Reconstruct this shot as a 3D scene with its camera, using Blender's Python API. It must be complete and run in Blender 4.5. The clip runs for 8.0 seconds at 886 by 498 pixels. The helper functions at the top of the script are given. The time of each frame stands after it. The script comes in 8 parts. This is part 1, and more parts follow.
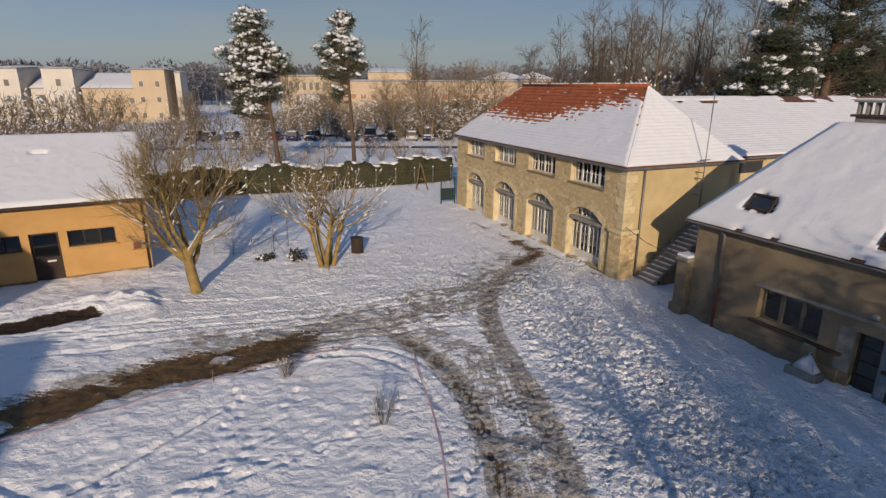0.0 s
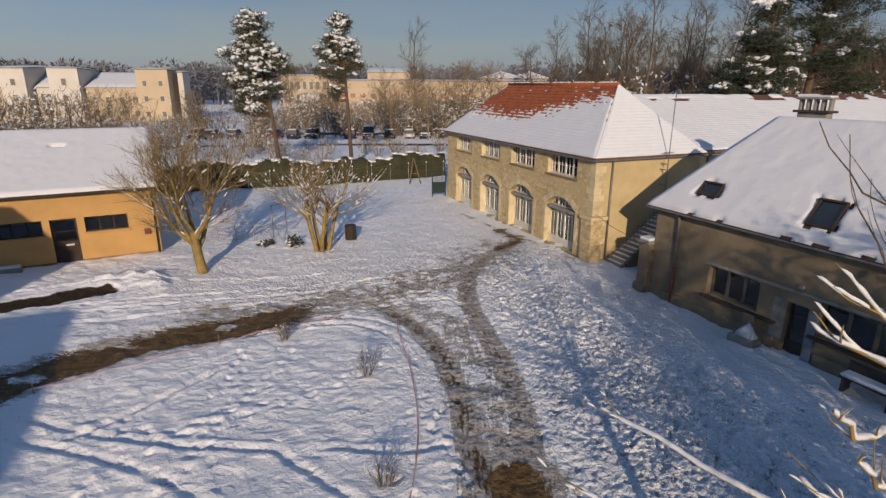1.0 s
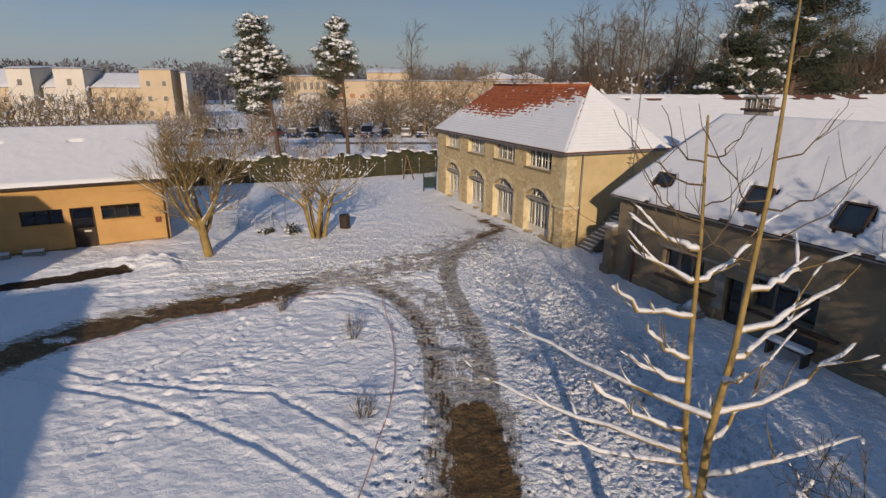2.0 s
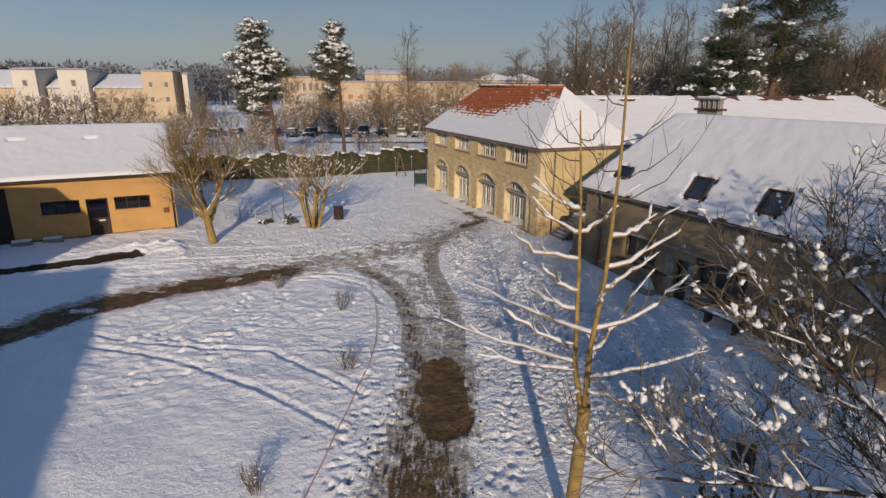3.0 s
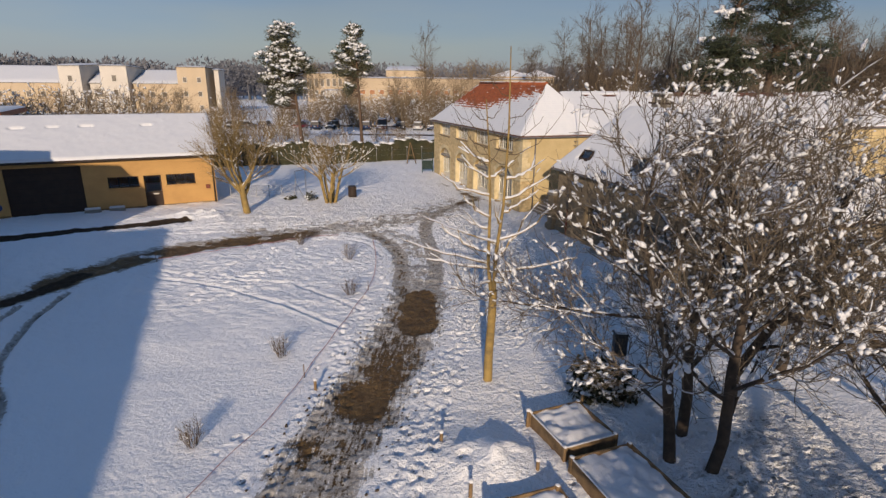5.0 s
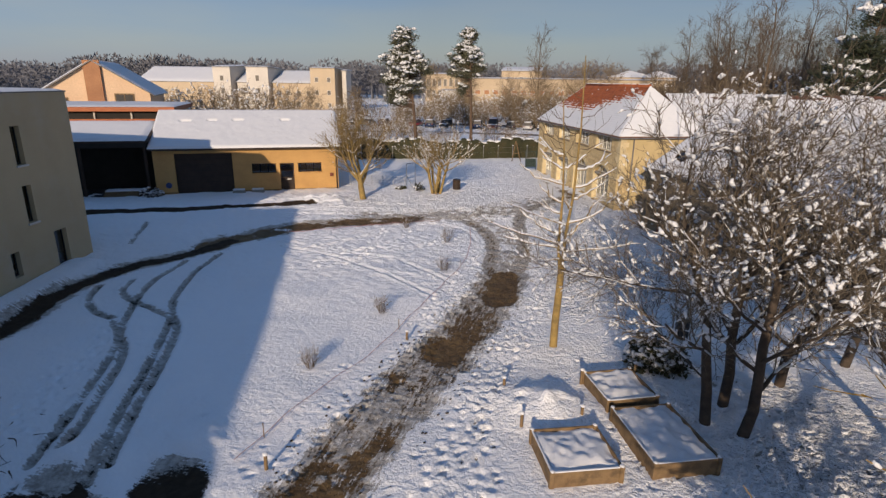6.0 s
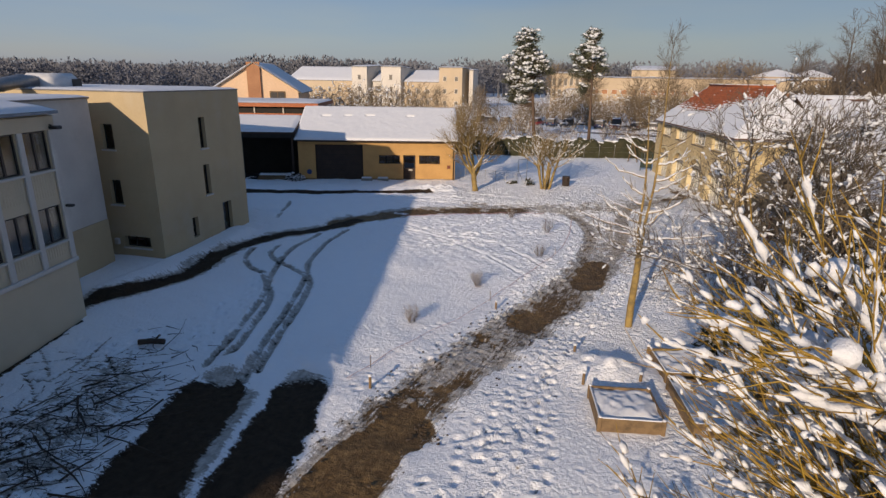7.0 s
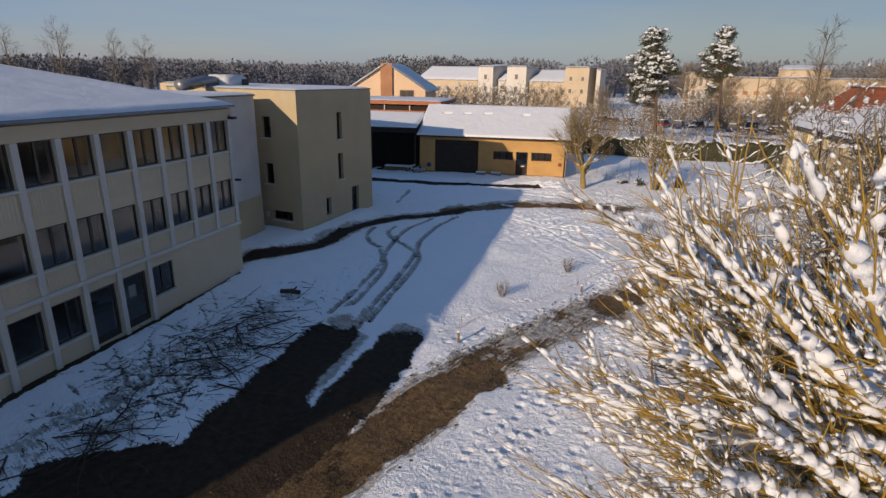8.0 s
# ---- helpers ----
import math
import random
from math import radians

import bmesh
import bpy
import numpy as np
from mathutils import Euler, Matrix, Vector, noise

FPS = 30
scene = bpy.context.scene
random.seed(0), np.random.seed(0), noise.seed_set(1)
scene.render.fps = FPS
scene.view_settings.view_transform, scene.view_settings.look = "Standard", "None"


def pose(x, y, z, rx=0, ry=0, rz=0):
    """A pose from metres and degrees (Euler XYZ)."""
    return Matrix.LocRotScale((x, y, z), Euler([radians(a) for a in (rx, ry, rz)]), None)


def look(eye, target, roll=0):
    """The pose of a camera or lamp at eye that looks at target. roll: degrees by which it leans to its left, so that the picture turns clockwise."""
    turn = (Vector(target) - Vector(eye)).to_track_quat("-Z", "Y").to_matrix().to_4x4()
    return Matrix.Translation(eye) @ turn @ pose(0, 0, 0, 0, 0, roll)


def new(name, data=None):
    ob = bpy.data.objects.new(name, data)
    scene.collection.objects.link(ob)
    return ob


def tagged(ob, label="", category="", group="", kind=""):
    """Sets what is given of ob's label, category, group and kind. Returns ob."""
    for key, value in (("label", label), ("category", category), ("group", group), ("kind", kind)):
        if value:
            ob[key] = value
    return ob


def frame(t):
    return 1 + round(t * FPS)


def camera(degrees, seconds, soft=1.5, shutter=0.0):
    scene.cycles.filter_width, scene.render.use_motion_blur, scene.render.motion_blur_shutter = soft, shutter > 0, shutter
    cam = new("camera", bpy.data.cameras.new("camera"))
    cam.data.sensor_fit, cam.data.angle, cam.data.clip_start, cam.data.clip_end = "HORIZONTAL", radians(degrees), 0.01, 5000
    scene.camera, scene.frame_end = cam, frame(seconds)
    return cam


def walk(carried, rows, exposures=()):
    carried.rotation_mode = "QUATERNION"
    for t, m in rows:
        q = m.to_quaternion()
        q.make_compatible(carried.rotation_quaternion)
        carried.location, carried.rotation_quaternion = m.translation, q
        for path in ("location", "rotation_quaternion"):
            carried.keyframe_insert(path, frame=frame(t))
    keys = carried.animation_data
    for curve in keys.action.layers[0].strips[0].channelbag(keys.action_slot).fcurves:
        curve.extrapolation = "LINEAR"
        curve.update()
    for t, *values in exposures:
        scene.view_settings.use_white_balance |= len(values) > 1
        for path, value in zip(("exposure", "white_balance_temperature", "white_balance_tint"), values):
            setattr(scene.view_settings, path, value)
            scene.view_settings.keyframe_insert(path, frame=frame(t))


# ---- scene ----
# ---------------------------------------------------------------- camera
cam = camera(77.6, 8.0, soft=1.4)
PATH = [
    (0, (-0.207, 0.328, 9.225), (-0.181, 2.246, 8.657), 0.3),
    (0.5, (0.179, -0.87, 9.193), (0.204, 1.047, 8.625), 0.3),
    (1, (0.582, -2.157, 9.178), (0.604, -0.24, 8.609), 0.3),
    (1.5, (1.016, -3.543, 9.176), (1.035, -1.626, 8.607), 0.3),
    (3, (2.361, -7.899, 9.242), (2.38, -5.98, 8.677), 0.4),
    (3.5, (2.826, -9.403, 9.207), (2.844, -7.485, 8.641), 0.35),
    (4, (3.239, -10.935, 9.18), (3.258, -9.018, 8.611), 0.4),
    (5.3, (4.544, -15.093, 9.338), (4.392, -13.185, 8.756), 0.7),
    (5.5, (4.769, -15.705, 9.36), (4.533, -13.807, 8.778), 0.8),
    (6, (5.473, -17.18, 9.427), (5.029, -15.319, 8.844), 0.8),
    (6.5, (6.376, -18.552, 9.51), (5.728, -16.753, 8.923), 0.8),
    (7, (7.402, -19.83, 9.566), (6.56, -18.115, 8.973), 0.9),
    (7.5, (8.581, -20.96, 9.632), (7.554, -19.351, 9.034), 0.9),
    (8, (9.843, -21.974, 9.702), (8.647, -20.488, 9.1), 1.0),
]
walk(cam, [(t, look(eye, target, roll)) for t, eye, target, roll in PATH], [(0, -0.04, 6850, 14), (4, 0.0, 6900, 14), (5.5, 0.13, 6850, 14), (8, 0.13, 6850, 14)])

# ---------------------------------------------------------------- sky and sun
SUN_EL = radians(16.6)          # low winter sun, behind the first camera; shadows fall along +y
world = bpy.data.worlds.new("winter_sky")
scene.world = world
world.use_nodes = True
wn = world.node_tree
wn.nodes.clear()
sky = wn.nodes.new("ShaderNodeTexSky")
sky.sky_type = 'NISHITA'
sky.sun_disc = False
sky.sun_elevation = SUN_EL
sky.sun_rotation = radians(180)
sky.air_density, sky.dust_density, sky.ozone_density = 1.0, 0.6, 1.6
wbg = wn.nodes.new("ShaderNodeBackground")
wout = wn.nodes.new("ShaderNodeOutputWorld")
# thin winter haze greys the clear-sky colour evenly
haze = wn.nodes.new("ShaderNodeMix")
haze.data_type = 'RGBA'
haze.inputs[0].default_value = 0.55
haze.inputs[7].default_value = (1.35, 2.35, 4.7, 1)
# faint high cloud veil
wco = wn.nodes.new("ShaderNodeTexCoord")
wmap = wn.nodes.new("ShaderNodeMapping")
wmap.inputs["Scale"].default_value = (1.2, 1.2, 7.0)
wnoise = wn.nodes.new("ShaderNodeTexNoise")
wnoise.inputs["Scale"].default_value, wnoise.inputs["Detail"].default_value = 1.6, 5.0
veil = wn.nodes.new("ShaderNodeMix")
veil.data_type = 'RGBA'
veil.inputs[6].default_value = (1.0, 2.15, 4.8, 1)
veil.inputs[7].default_value = (1.95, 2.6, 4.15, 1)
wn.links.new(wco.outputs["Generated"], wmap.inputs["Vector"])
wn.links.new(wmap.outputs[0], wnoise.inputs["Vector"])
wband = wn.nodes.new("ShaderNodeMapRange")
wband.inputs[1].default_value, wband.inputs[2].default_value = 0.36, 0.62
wn.links.new(wnoise.outputs["Fac"], wband.inputs[0])
wn.links.new(wband.outputs[0], veil.inputs[0])
# deeper blue towards the zenith
wsep = wn.nodes.new("ShaderNodeSeparateXYZ")
wn.links.new(wco.outputs["Generated"], wsep.inputs[0])
wlift = wn.nodes.new("ShaderNodeMapRange")
wlift.inputs[1].default_value, wlift.inputs[2].default_value = 0.22, 0.75
wn.links.new(wsep.outputs[2], wlift.inputs[0])
zenith = wn.nodes.new("ShaderNodeMix")
zenith.data_type = 'RGBA'
zenith.inputs[7].default_value = (1.12, 2.70, 5.9, 1)
wn.links.new(wlift.outputs[0], zenith.inputs[0])
wn.links.new(veil.outputs[2], zenith.inputs[6])
wn.links.new(zenith.outputs[2], haze.inputs[7])
wn.links.new(sky.outputs[0], haze.inputs[6])
west = wn.nodes.new("ShaderNodeMapRange")
west.inputs[1].default_value, west.inputs[2].default_value = -0.25, -0.95
west.inputs[3].default_value, west.inputs[4].default_value = 0.070, 0.098
wn.links.new(wsep.outputs[0], west.inputs[0])
wn.links.new(west.outputs[0], wbg.inputs[1])
wn.links.new(haze.outputs[2], wbg.inputs[0])
wn.links.new(wbg.outputs[0], wout.inputs[0])
sun_data = bpy.data.lights.new("sun", 'SUN')
sun_data.energy, sun_data.angle, sun_data.color = 3.6, radians(0.6), (1.0, 0.84, 0.645)
sun = new("sun", sun_data)
sun.matrix_world = look((0, 0, 0), (0, math.cos(SUN_EL), -math.sin(SUN_EL)))
scene.view_settings.exposure = 0.0


# ---------------------------------------------------------------- materials
def nodes_of(name):
    m = bpy.data.materials.new(name)
    m.use_nodes = True
    nt = m.node_tree
    return m, nt, nt.nodes["Principled BSDF"]


def link(nt, a, b):
    nt.links.new(a, b)


def noise_node(nt, coord, scale, detail=4.0, rough=0.6):
    n = nt.nodes.new("ShaderNodeTexNoise")
    n.inputs["Scale"].default_value = scale
    n.inputs["Detail"].default_value = detail
    n.inputs["Roughness"].default_value = rough
    link(nt, coord, n.inputs["Vector"])
    return n.outputs["Fac"]


def ramp(nt, fac, a, b, ca=(0, 0, 0, 1), cb=(1, 1, 1, 1)):
    r = nt.nodes.new("ShaderNodeValToRGB")
    r.color_ramp.elements[0].position, r.color_ramp.elements[1].position = a, b
    r.color_ramp.elements[0].color, r.color_ramp.elements[1].color = ca, cb
    link(nt, fac, r.inputs[0])
    return r.outputs[0]


def mix(nt, fac, a, b, blend="MIX"):
    n = nt.nodes.new("ShaderNodeMix")
    n.data_type, n.blend_type = 'RGBA', blend
    for sock, val in ((n.inputs[0], fac), (n.inputs[6], a), (n.inputs[7], b)):
        if isinstance(val, bpy.types.NodeSocket):
            link(nt, val, sock)
        elif isinstance(val, (int, float)):
            sock.default_value = val
        else:
            sock.default_value = (*val[:3], 1)
    return n.outputs[2]


def maths(nt, op, a, b=0.0):
    n = nt.nodes.new("ShaderNodeMath")
    n.operation = op
    for sock, val in ((n.inputs[0], a), (n.inputs[1], b)):
        if isinstance(val, bpy.types.NodeSocket):
            link(nt, val, sock)
        else:
            sock.default_value = val
    return n.outputs[0]


def bump(nt, bsdf, height, strength, dist=0.02):
    b = nt.nodes.new("ShaderNodeBump")
    b.inputs["Strength"].default_value, b.inputs["Distance"].default_value = strength, dist
    link(nt, height, b.inputs["Height"])
    link(nt, b.outputs[0], bsdf.inputs["Normal"])


def surface(name, c1, c2, scale=1.5, rough=0.8, fine=25.0, relief=0.3, dist=0.01, stain=None, stain_scale=0.5,
            metal=0.0, per_object=0.0):
    """A matt surface with two scales of colour change, grain relief and optional stains."""
    m, nt, b = nodes_of(name)
    co = nt.nodes.new("ShaderNodeTexCoord").outputs["Object"]
    col = mix(nt, ramp(nt, noise_node(nt, co, scale), 0.35, 0.65), c1, c2)
    grain = noise_node(nt, co, fine, 3.0)
    col = mix(nt, 0.35, col, ramp(nt, grain, 0.2, 0.8, (0.35, 0.35, 0.35, 1), (1, 1, 1, 1)), "MULTIPLY")
    if stain:
        col = mix(nt, ramp(nt, noise_node(nt, co, stain_scale, 6.0, 0.7), 0.52, 0.72), col, stain)
    if per_object:
        info = nt.nodes.new("ShaderNodeObjectInfo").outputs["Random"]
        v = maths(nt, "ADD", maths(nt, "MULTIPLY", info, per_object), 1.0 - per_object / 2)
        hsv = nt.nodes.new("ShaderNodeHueSaturation")
        link(nt, v, hsv.inputs["Value"])
        link(nt, col, hsv.inputs["Color"])
        col = hsv.outputs[0]
    link(nt, col, b.inputs["Base Color"])
    b.inputs["Roughness"].default_value = rough
    b.inputs["Metallic"].default_value = metal
    bump(nt, b, grain, relief, dist)
    return m


def snow_material(name="snow", scale=1.0):
    m, nt, b = nodes_of(name)
    co = nt.nodes.new("ShaderNodeTexCoord").outputs["Object"]
    n1 = noise_node(nt, co, 2.2 * scale, 5.0)
    n2 = noise_node(nt, co, 22.0 * scale, 3.0)
    link(nt, mix(nt, n1, (0.65, 0.67, 0.715), (0.755, 0.76, 0.775)), b.inputs["Base Color"])
    b.inputs["Roughness"].default_value = 0.65
    bump(nt, b, maths(nt, "ADD", n1, maths(nt, "MULTIPLY", n2, 0.35)), 0.5, 0.05)
    return m


def glass_material():
    m, nt, b = nodes_of("window_glass")
    b.inputs["Base Color"].default_value = (0.75, 0.8, 0.82, 1)
    b.inputs["Roughness"].default_value = 0.03
    b.inputs["Transmission Weight"].default_value = 1.0
    b.inputs["IOR"].default_value = 1.5
    return m


def rubble_material():
    """Coursed rubble limestone with wide pale joints."""
    m, nt, b = nodes_of("rubble_limestone")
    co = nt.nodes.new("ShaderNodeTexCoord").outputs["Object"]
    mp = nt.nodes.new("ShaderNodeMapping")
    mp.inputs["Scale"].default_value = (3.8, 3.8, 6.2)
    link(nt, co, mp.inputs["Vector"])
    warp = mix(nt, 0.06, mp.outputs[0], noise_node(nt, co, 3.0), "ADD")
    vor = nt.nodes.new("ShaderNodeTexVoronoi")
    vor.feature = 'DISTANCE_TO_EDGE'
    vor.inputs["Scale"].default_value = 1.0
    link(nt, warp, vor.inputs["Vector"])
    cell = nt.nodes.new("ShaderNodeTexVoronoi")
    cell.inputs["Scale"].default_value = 1.0
    link(nt, warp, cell.inputs["Vector"])
    sep = nt.nodes.new("ShaderNodeSeparateColor")
    link(nt, cell.outputs["Color"], sep.inputs[0])
    stone = mix(nt, sep.outputs[0], (0.42, 0.295, 0.14), (0.80, 0.62, 0.34))
    stone = mix(nt, ramp(nt, noise_node(nt, co, 0.7, 5.0), 0.4, 0.7), stone, (0.64, 0.49, 0.26))
    joint = ramp(nt, vor.outputs["Distance"], 0.02, 0.09)
    col = mix(nt, joint, (0.56, 0.44, 0.25), stone)
    grain = noise_node(nt, co, 30.0)
    col = mix(nt, 0.4, col, ramp(nt, grain, 0.2, 0.8, (0.4, 0.4, 0.4, 1)), "MULTIPLY")
    link(nt, col, b.inputs["Base Color"])
    b.inputs["Roughness"].default_value = 0.9
    bump(nt, b, maths(nt, "ADD", joint, maths(nt, "MULTIPLY", grain, 0.4)), 0.55, 0.03)
    return m


def ground_material():
    m, nt, b = nodes_of("snowy_ground")
    co = nt.nodes.new("ShaderNodeTexCoord").outputs["Object"]

    def attr(name):
        a = nt.nodes.new("ShaderNodeAttribute")
        a.attribute_name = name
        return a.outputs["Fac"]
    big, mid, fine = noise_node(nt, co, 0.9, 5.0), noise_node(nt, co, 4.5, 5.0, 0.7), noise_node(nt, co, 26.0, 4.0, 0.7)
    tiny = noise_node(nt, co, 13.0, 6.0, 0.75)
    turned = nt.nodes.new("ShaderNodeMapping")
    turned.inputs["Rotation"].default_value = (0, 0, radians(-36))
    turned.inputs["Scale"].default_value = (1.3, 11.0, 1.0)
    link(nt, co, turned.inputs["Vector"])
    straight = nt.nodes.new("ShaderNodeMapping")
    straight.inputs["Scale"].default_value = (9.0, 1.4, 1.0)
    link(nt, co, straight.inputs["Vector"])
    streaky = mix(nt, attr("along"), noise_node(nt, turned.outputs[0], 1.0, 4.0, 0.65), noise_node(nt, straight.outputs[0], 1.0, 4.0, 0.65))
    drift = nt.nodes.new("ShaderNodeMapping")
    drift.inputs["Scale"].default_value = (2.2, 2.9, 1.0)
    link(nt, co, drift.inputs["Vector"])
    hummock = ramp(nt, noise_node(nt, drift.outputs[0], 1.0, 2.0, 0.5), 0.42, 0.62)
    pits = ramp(nt, noise_node(nt, co, 6.5, 3.0, 0.6), 0.40, 0.60)
    snow = mix(nt, big, (0.87, 0.885, 0.915), (0.94, 0.94, 0.945))
    mud = mix(nt, ramp(nt, mid, 0.35, 0.65), (0.105, 0.062, 0.026), (0.29, 0.185, 0.083))
    mud = mix(nt, 0.6, mud, ramp(nt, fine, 0.25, 0.75, (0.35, 0.35, 0.35, 1)), "MULTIPLY")
    mud = mix(nt, ramp(nt, big, 0.42, 0.62), mud, mix(nt, 0.5, mud, (0.06, 0.036, 0.018)))
    tarmac = mix(nt, ramp(nt, mid, 0.3, 0.7), (0.024, 0.016, 0.010), (0.060, 0.040, 0.024))
    grime = mix(nt, ramp(nt, mid, 0.4, 0.65), (0.21, 0.175, 0.135), (0.54, 0.505, 0.455))

    def cover(mask, width, grainy):
        # 0 under full snow, 1 where the ground is bare, with a ragged edge
        v = maths(nt, "ADD", mask, maths(nt, "MULTIPLY", maths(nt, "SUBTRACT", grainy, 0.5), width))
        return ramp(nt, v, 0.44, 0.56)
    slush = cover(attr("slush"), 1.7, maths(nt, "ADD", maths(nt, "MULTIPLY", tiny, 0.5), maths(nt, "MULTIPLY", streaky, 0.5)))
    bare = cover(attr("mud"), 1.9, maths(nt, "ADD", maths(nt, "MULTIPLY", tiny, 0.5), maths(nt, "MULTIPLY", streaky, 0.5)))
    wet = cover(attr("tarmac"), 1.5, maths(nt, "ADD", maths(nt, "MULTIPLY", tiny, 0.6), maths(nt, "MULTIPLY", streaky, 0.4)))
    col = mix(nt, maths(nt, "MULTIPLY", slush, 0.85), snow, grime)
    col = mix(nt, bare, col, mud)
    col = mix(nt, wet, col, tarmac)
    link(nt, col, b.inputs["Base Color"])
    r = mix(nt, bare, (0.65, 0.65, 0.65), (0.55, 0.55, 0.55))
    r = mix(nt, wet, r, (0.88, 0.88, 0.88))
    link(nt, r, b.inputs["Roughness"])
    b.inputs["Specular IOR Level"].default_value = 0.2
    h = maths(nt, "ADD", maths(nt, "MULTIPLY", mid, 0.9), maths(nt, "ADD", maths(nt, "MULTIPLY", fine, 0.20), maths(nt, "MULTIPLY", tiny, 0.26)))
    h = maths(nt, "MULTIPLY", h, attr("rough"))
    h = maths(nt, "SUBTRACT", h, maths(nt, "MULTIPLY", bare, 0.5))
    # crusty, trodden relief where many feet have passed
    cells = nt.nodes.new("ShaderNodeTexVoronoi")
    cells.feature = 'SMOOTH_F1'
    cells.inputs["Scale"].default_value = 8.0
    link(nt, co, cells.inputs["Vector"])
    h = maths(nt, "ADD", h, maths(nt, "MULTIPLY", maths(nt, "MULTIPLY", attr("churn"), cells.outputs["Distance"]), 1.6))
    h = maths(nt, "ADD", h, maths(nt, "MULTIPLY", maths(nt, "MULTIPLY", attr("churn"), pits), 1.1))
    h = maths(nt, "ADD", h, maths(nt, "MULTIPLY", maths(nt, "MULTIPLY", attr("tuft"), hummock), 0.38))
    bump(nt, b, h, 0.9, 0.075)
    return m


SNOW = snow_material()
CLUMP = snow_material("clinging_snow", 3.0)
GLASS = glass_material()
RUBBLE = rubble_material()
GROUND = ground_material()
OCHRE = surface("ochre_render", (0.62, 0.36, 0.13), (0.54, 0.31, 0.11), 0.8, 0.85, 30, 0.25, 0.006, (0.44, 0.25, 0.09), 0.6)
CREAM = surface("cream_render", (0.64, 0.50, 0.27), (0.52, 0.40, 0.205), 0.7, 0.88, 25, 0.3, 0.008, (0.46, 0.35, 0.18), 0.5)
ASHLAR = surface("pale_limestone", (0.72, 0.60, 0.37), (0.60, 0.49, 0.29), 1.2, 0.85, 22, 0.3, 0.008, (0.33, 0.26, 0.15), 0.8, per_object=0.25)
OLDWALL = surface("weathered_grey_render", (0.30, 0.235, 0.15), (0.215, 0.165, 0.105), 0.6, 0.92, 18, 0.5, 0.015, (0.12, 0.095, 0.07), 0.55)
# school render made paler and greyer: sky light on the wing, in the colour
WINGWALL = surface("skylit_school_render", (0.64, 0.54, 0.385), (0.57, 0.48, 0.34), 0.35, 0.85, 35, 0.15, 0.004, (0.56, 0.48, 0.35), 0.3)
SCHOOL = surface("beige_school_render", (0.56, 0.44, 0.265), (0.50, 0.39, 0.235), 0.35, 0.85, 35, 0.15, 0.004, (0.47, 0.39, 0.27), 0.3)
SCHOOLGREY = surface("grey_concrete_panel", (0.64, 0.61, 0.56), (0.56, 0.53, 0.49), 0.6, 0.85, 30, 0.2, 0.005, (0.46, 0.44, 0.40), 0.5)
FARPEACH = surface("far_peach_render", (0.78, 0.55, 0.36), (0.70, 0.48, 0.31), 0.2, 0.85, 5, 0.1, 0.01)
FARPANE = surface("far_dull_glass", (0.16, 0.135, 0.11), (0.11, 0.095, 0.08), 0.5, 0.5, 8, 0.1, 0.01)
FARWALL = surface("far_buff_render", (0.58, 0.46, 0.32), (0.51, 0.40, 0.275), 0.15, 0.85, 5, 0.1, 0.01, (0.55, 0.42, 0.27), 0.1)
FARWHITE = surface("far_white_render", (0.66, 0.61, 0.54), (0.58, 0.535, 0.475), 0.15, 0.85, 5, 0.1, 0.01)
FARBRICK = surface("far_orange_brick", (0.48, 0.24, 0.12), (0.38, 0.18, 0.09), 0.4, 0.85, 6, 0.1, 0.01)
TILE = surface("red_clay_tile", (0.44, 0.125, 0.045), (0.31, 0.085, 0.03), 3.0, 0.8, 20, 0.4, 0.01, (0.11, 0.04, 0.025), 1.2)
OLDTILE = surface("mossy_old_tile", (0.17, 0.07, 0.04), (0.10, 0.045, 0.03), 3.0, 0.85, 20, 0.4, 0.01, (0.06, 0.035, 0.025), 1.2)
THICKET = surface("frosted_golden_twigs", (0.30, 0.225, 0.14), (0.20, 0.15, 0.095), 0.5, 0.9, 12, 0.2, 0.01)
WHITEPAINT = surface("white_painted_wood", (0.72, 0.70, 0.64), (0.62, 0.59, 0.52), 2.5, 0.5, 30, 0.1, 0.003)
DARKFRAME = surface("dark_window_frame", (0.05, 0.045, 0.04), (0.035, 0.03, 0.028), 3, 0.45, 30, 0.1, 0.003)
BROWNDOOR = surface("dark_brown_steel", (0.05, 0.030, 0.020), (0.033, 0.020, 0.014), 2, 0.8, 20, 0.1, 0.003)
ZINC = surface("zinc_sheet", (0.26, 0.25, 0.24), (0.18, 0.17, 0.165), 2.0, 0.5, 25, 0.1, 0.003, metal=0.5)
REDPIPE = surface("rust_red_downpipe", (0.22, 0.055, 0.03), (0.15, 0.04, 0.025), 3.0, 0.6, 25, 0.1, 0.003)
CONCRETE = surface("old_concrete", (0.33, 0.31, 0.27), (0.24, 0.22, 0.19), 2.0, 0.9, 25, 0.4, 0.01, (0.14, 0.125, 0.10), 1.0)
TIMBER = surface("weathered_timber", (0.24, 0.155, 0.075), (0.16, 0.10, 0.05), 4.0, 0.85, 30, 0.4, 0.006, (0.09, 0.06, 0.03), 2.0)
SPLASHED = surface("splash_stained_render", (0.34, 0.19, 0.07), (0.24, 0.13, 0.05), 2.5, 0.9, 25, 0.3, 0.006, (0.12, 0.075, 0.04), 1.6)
ORANGEBEAM = surface("orange_fascia_board", (0.52, 0.17, 0.07), (0.42, 0.13, 0.05), 1.5, 0.7, 20, 0.1, 0.003)
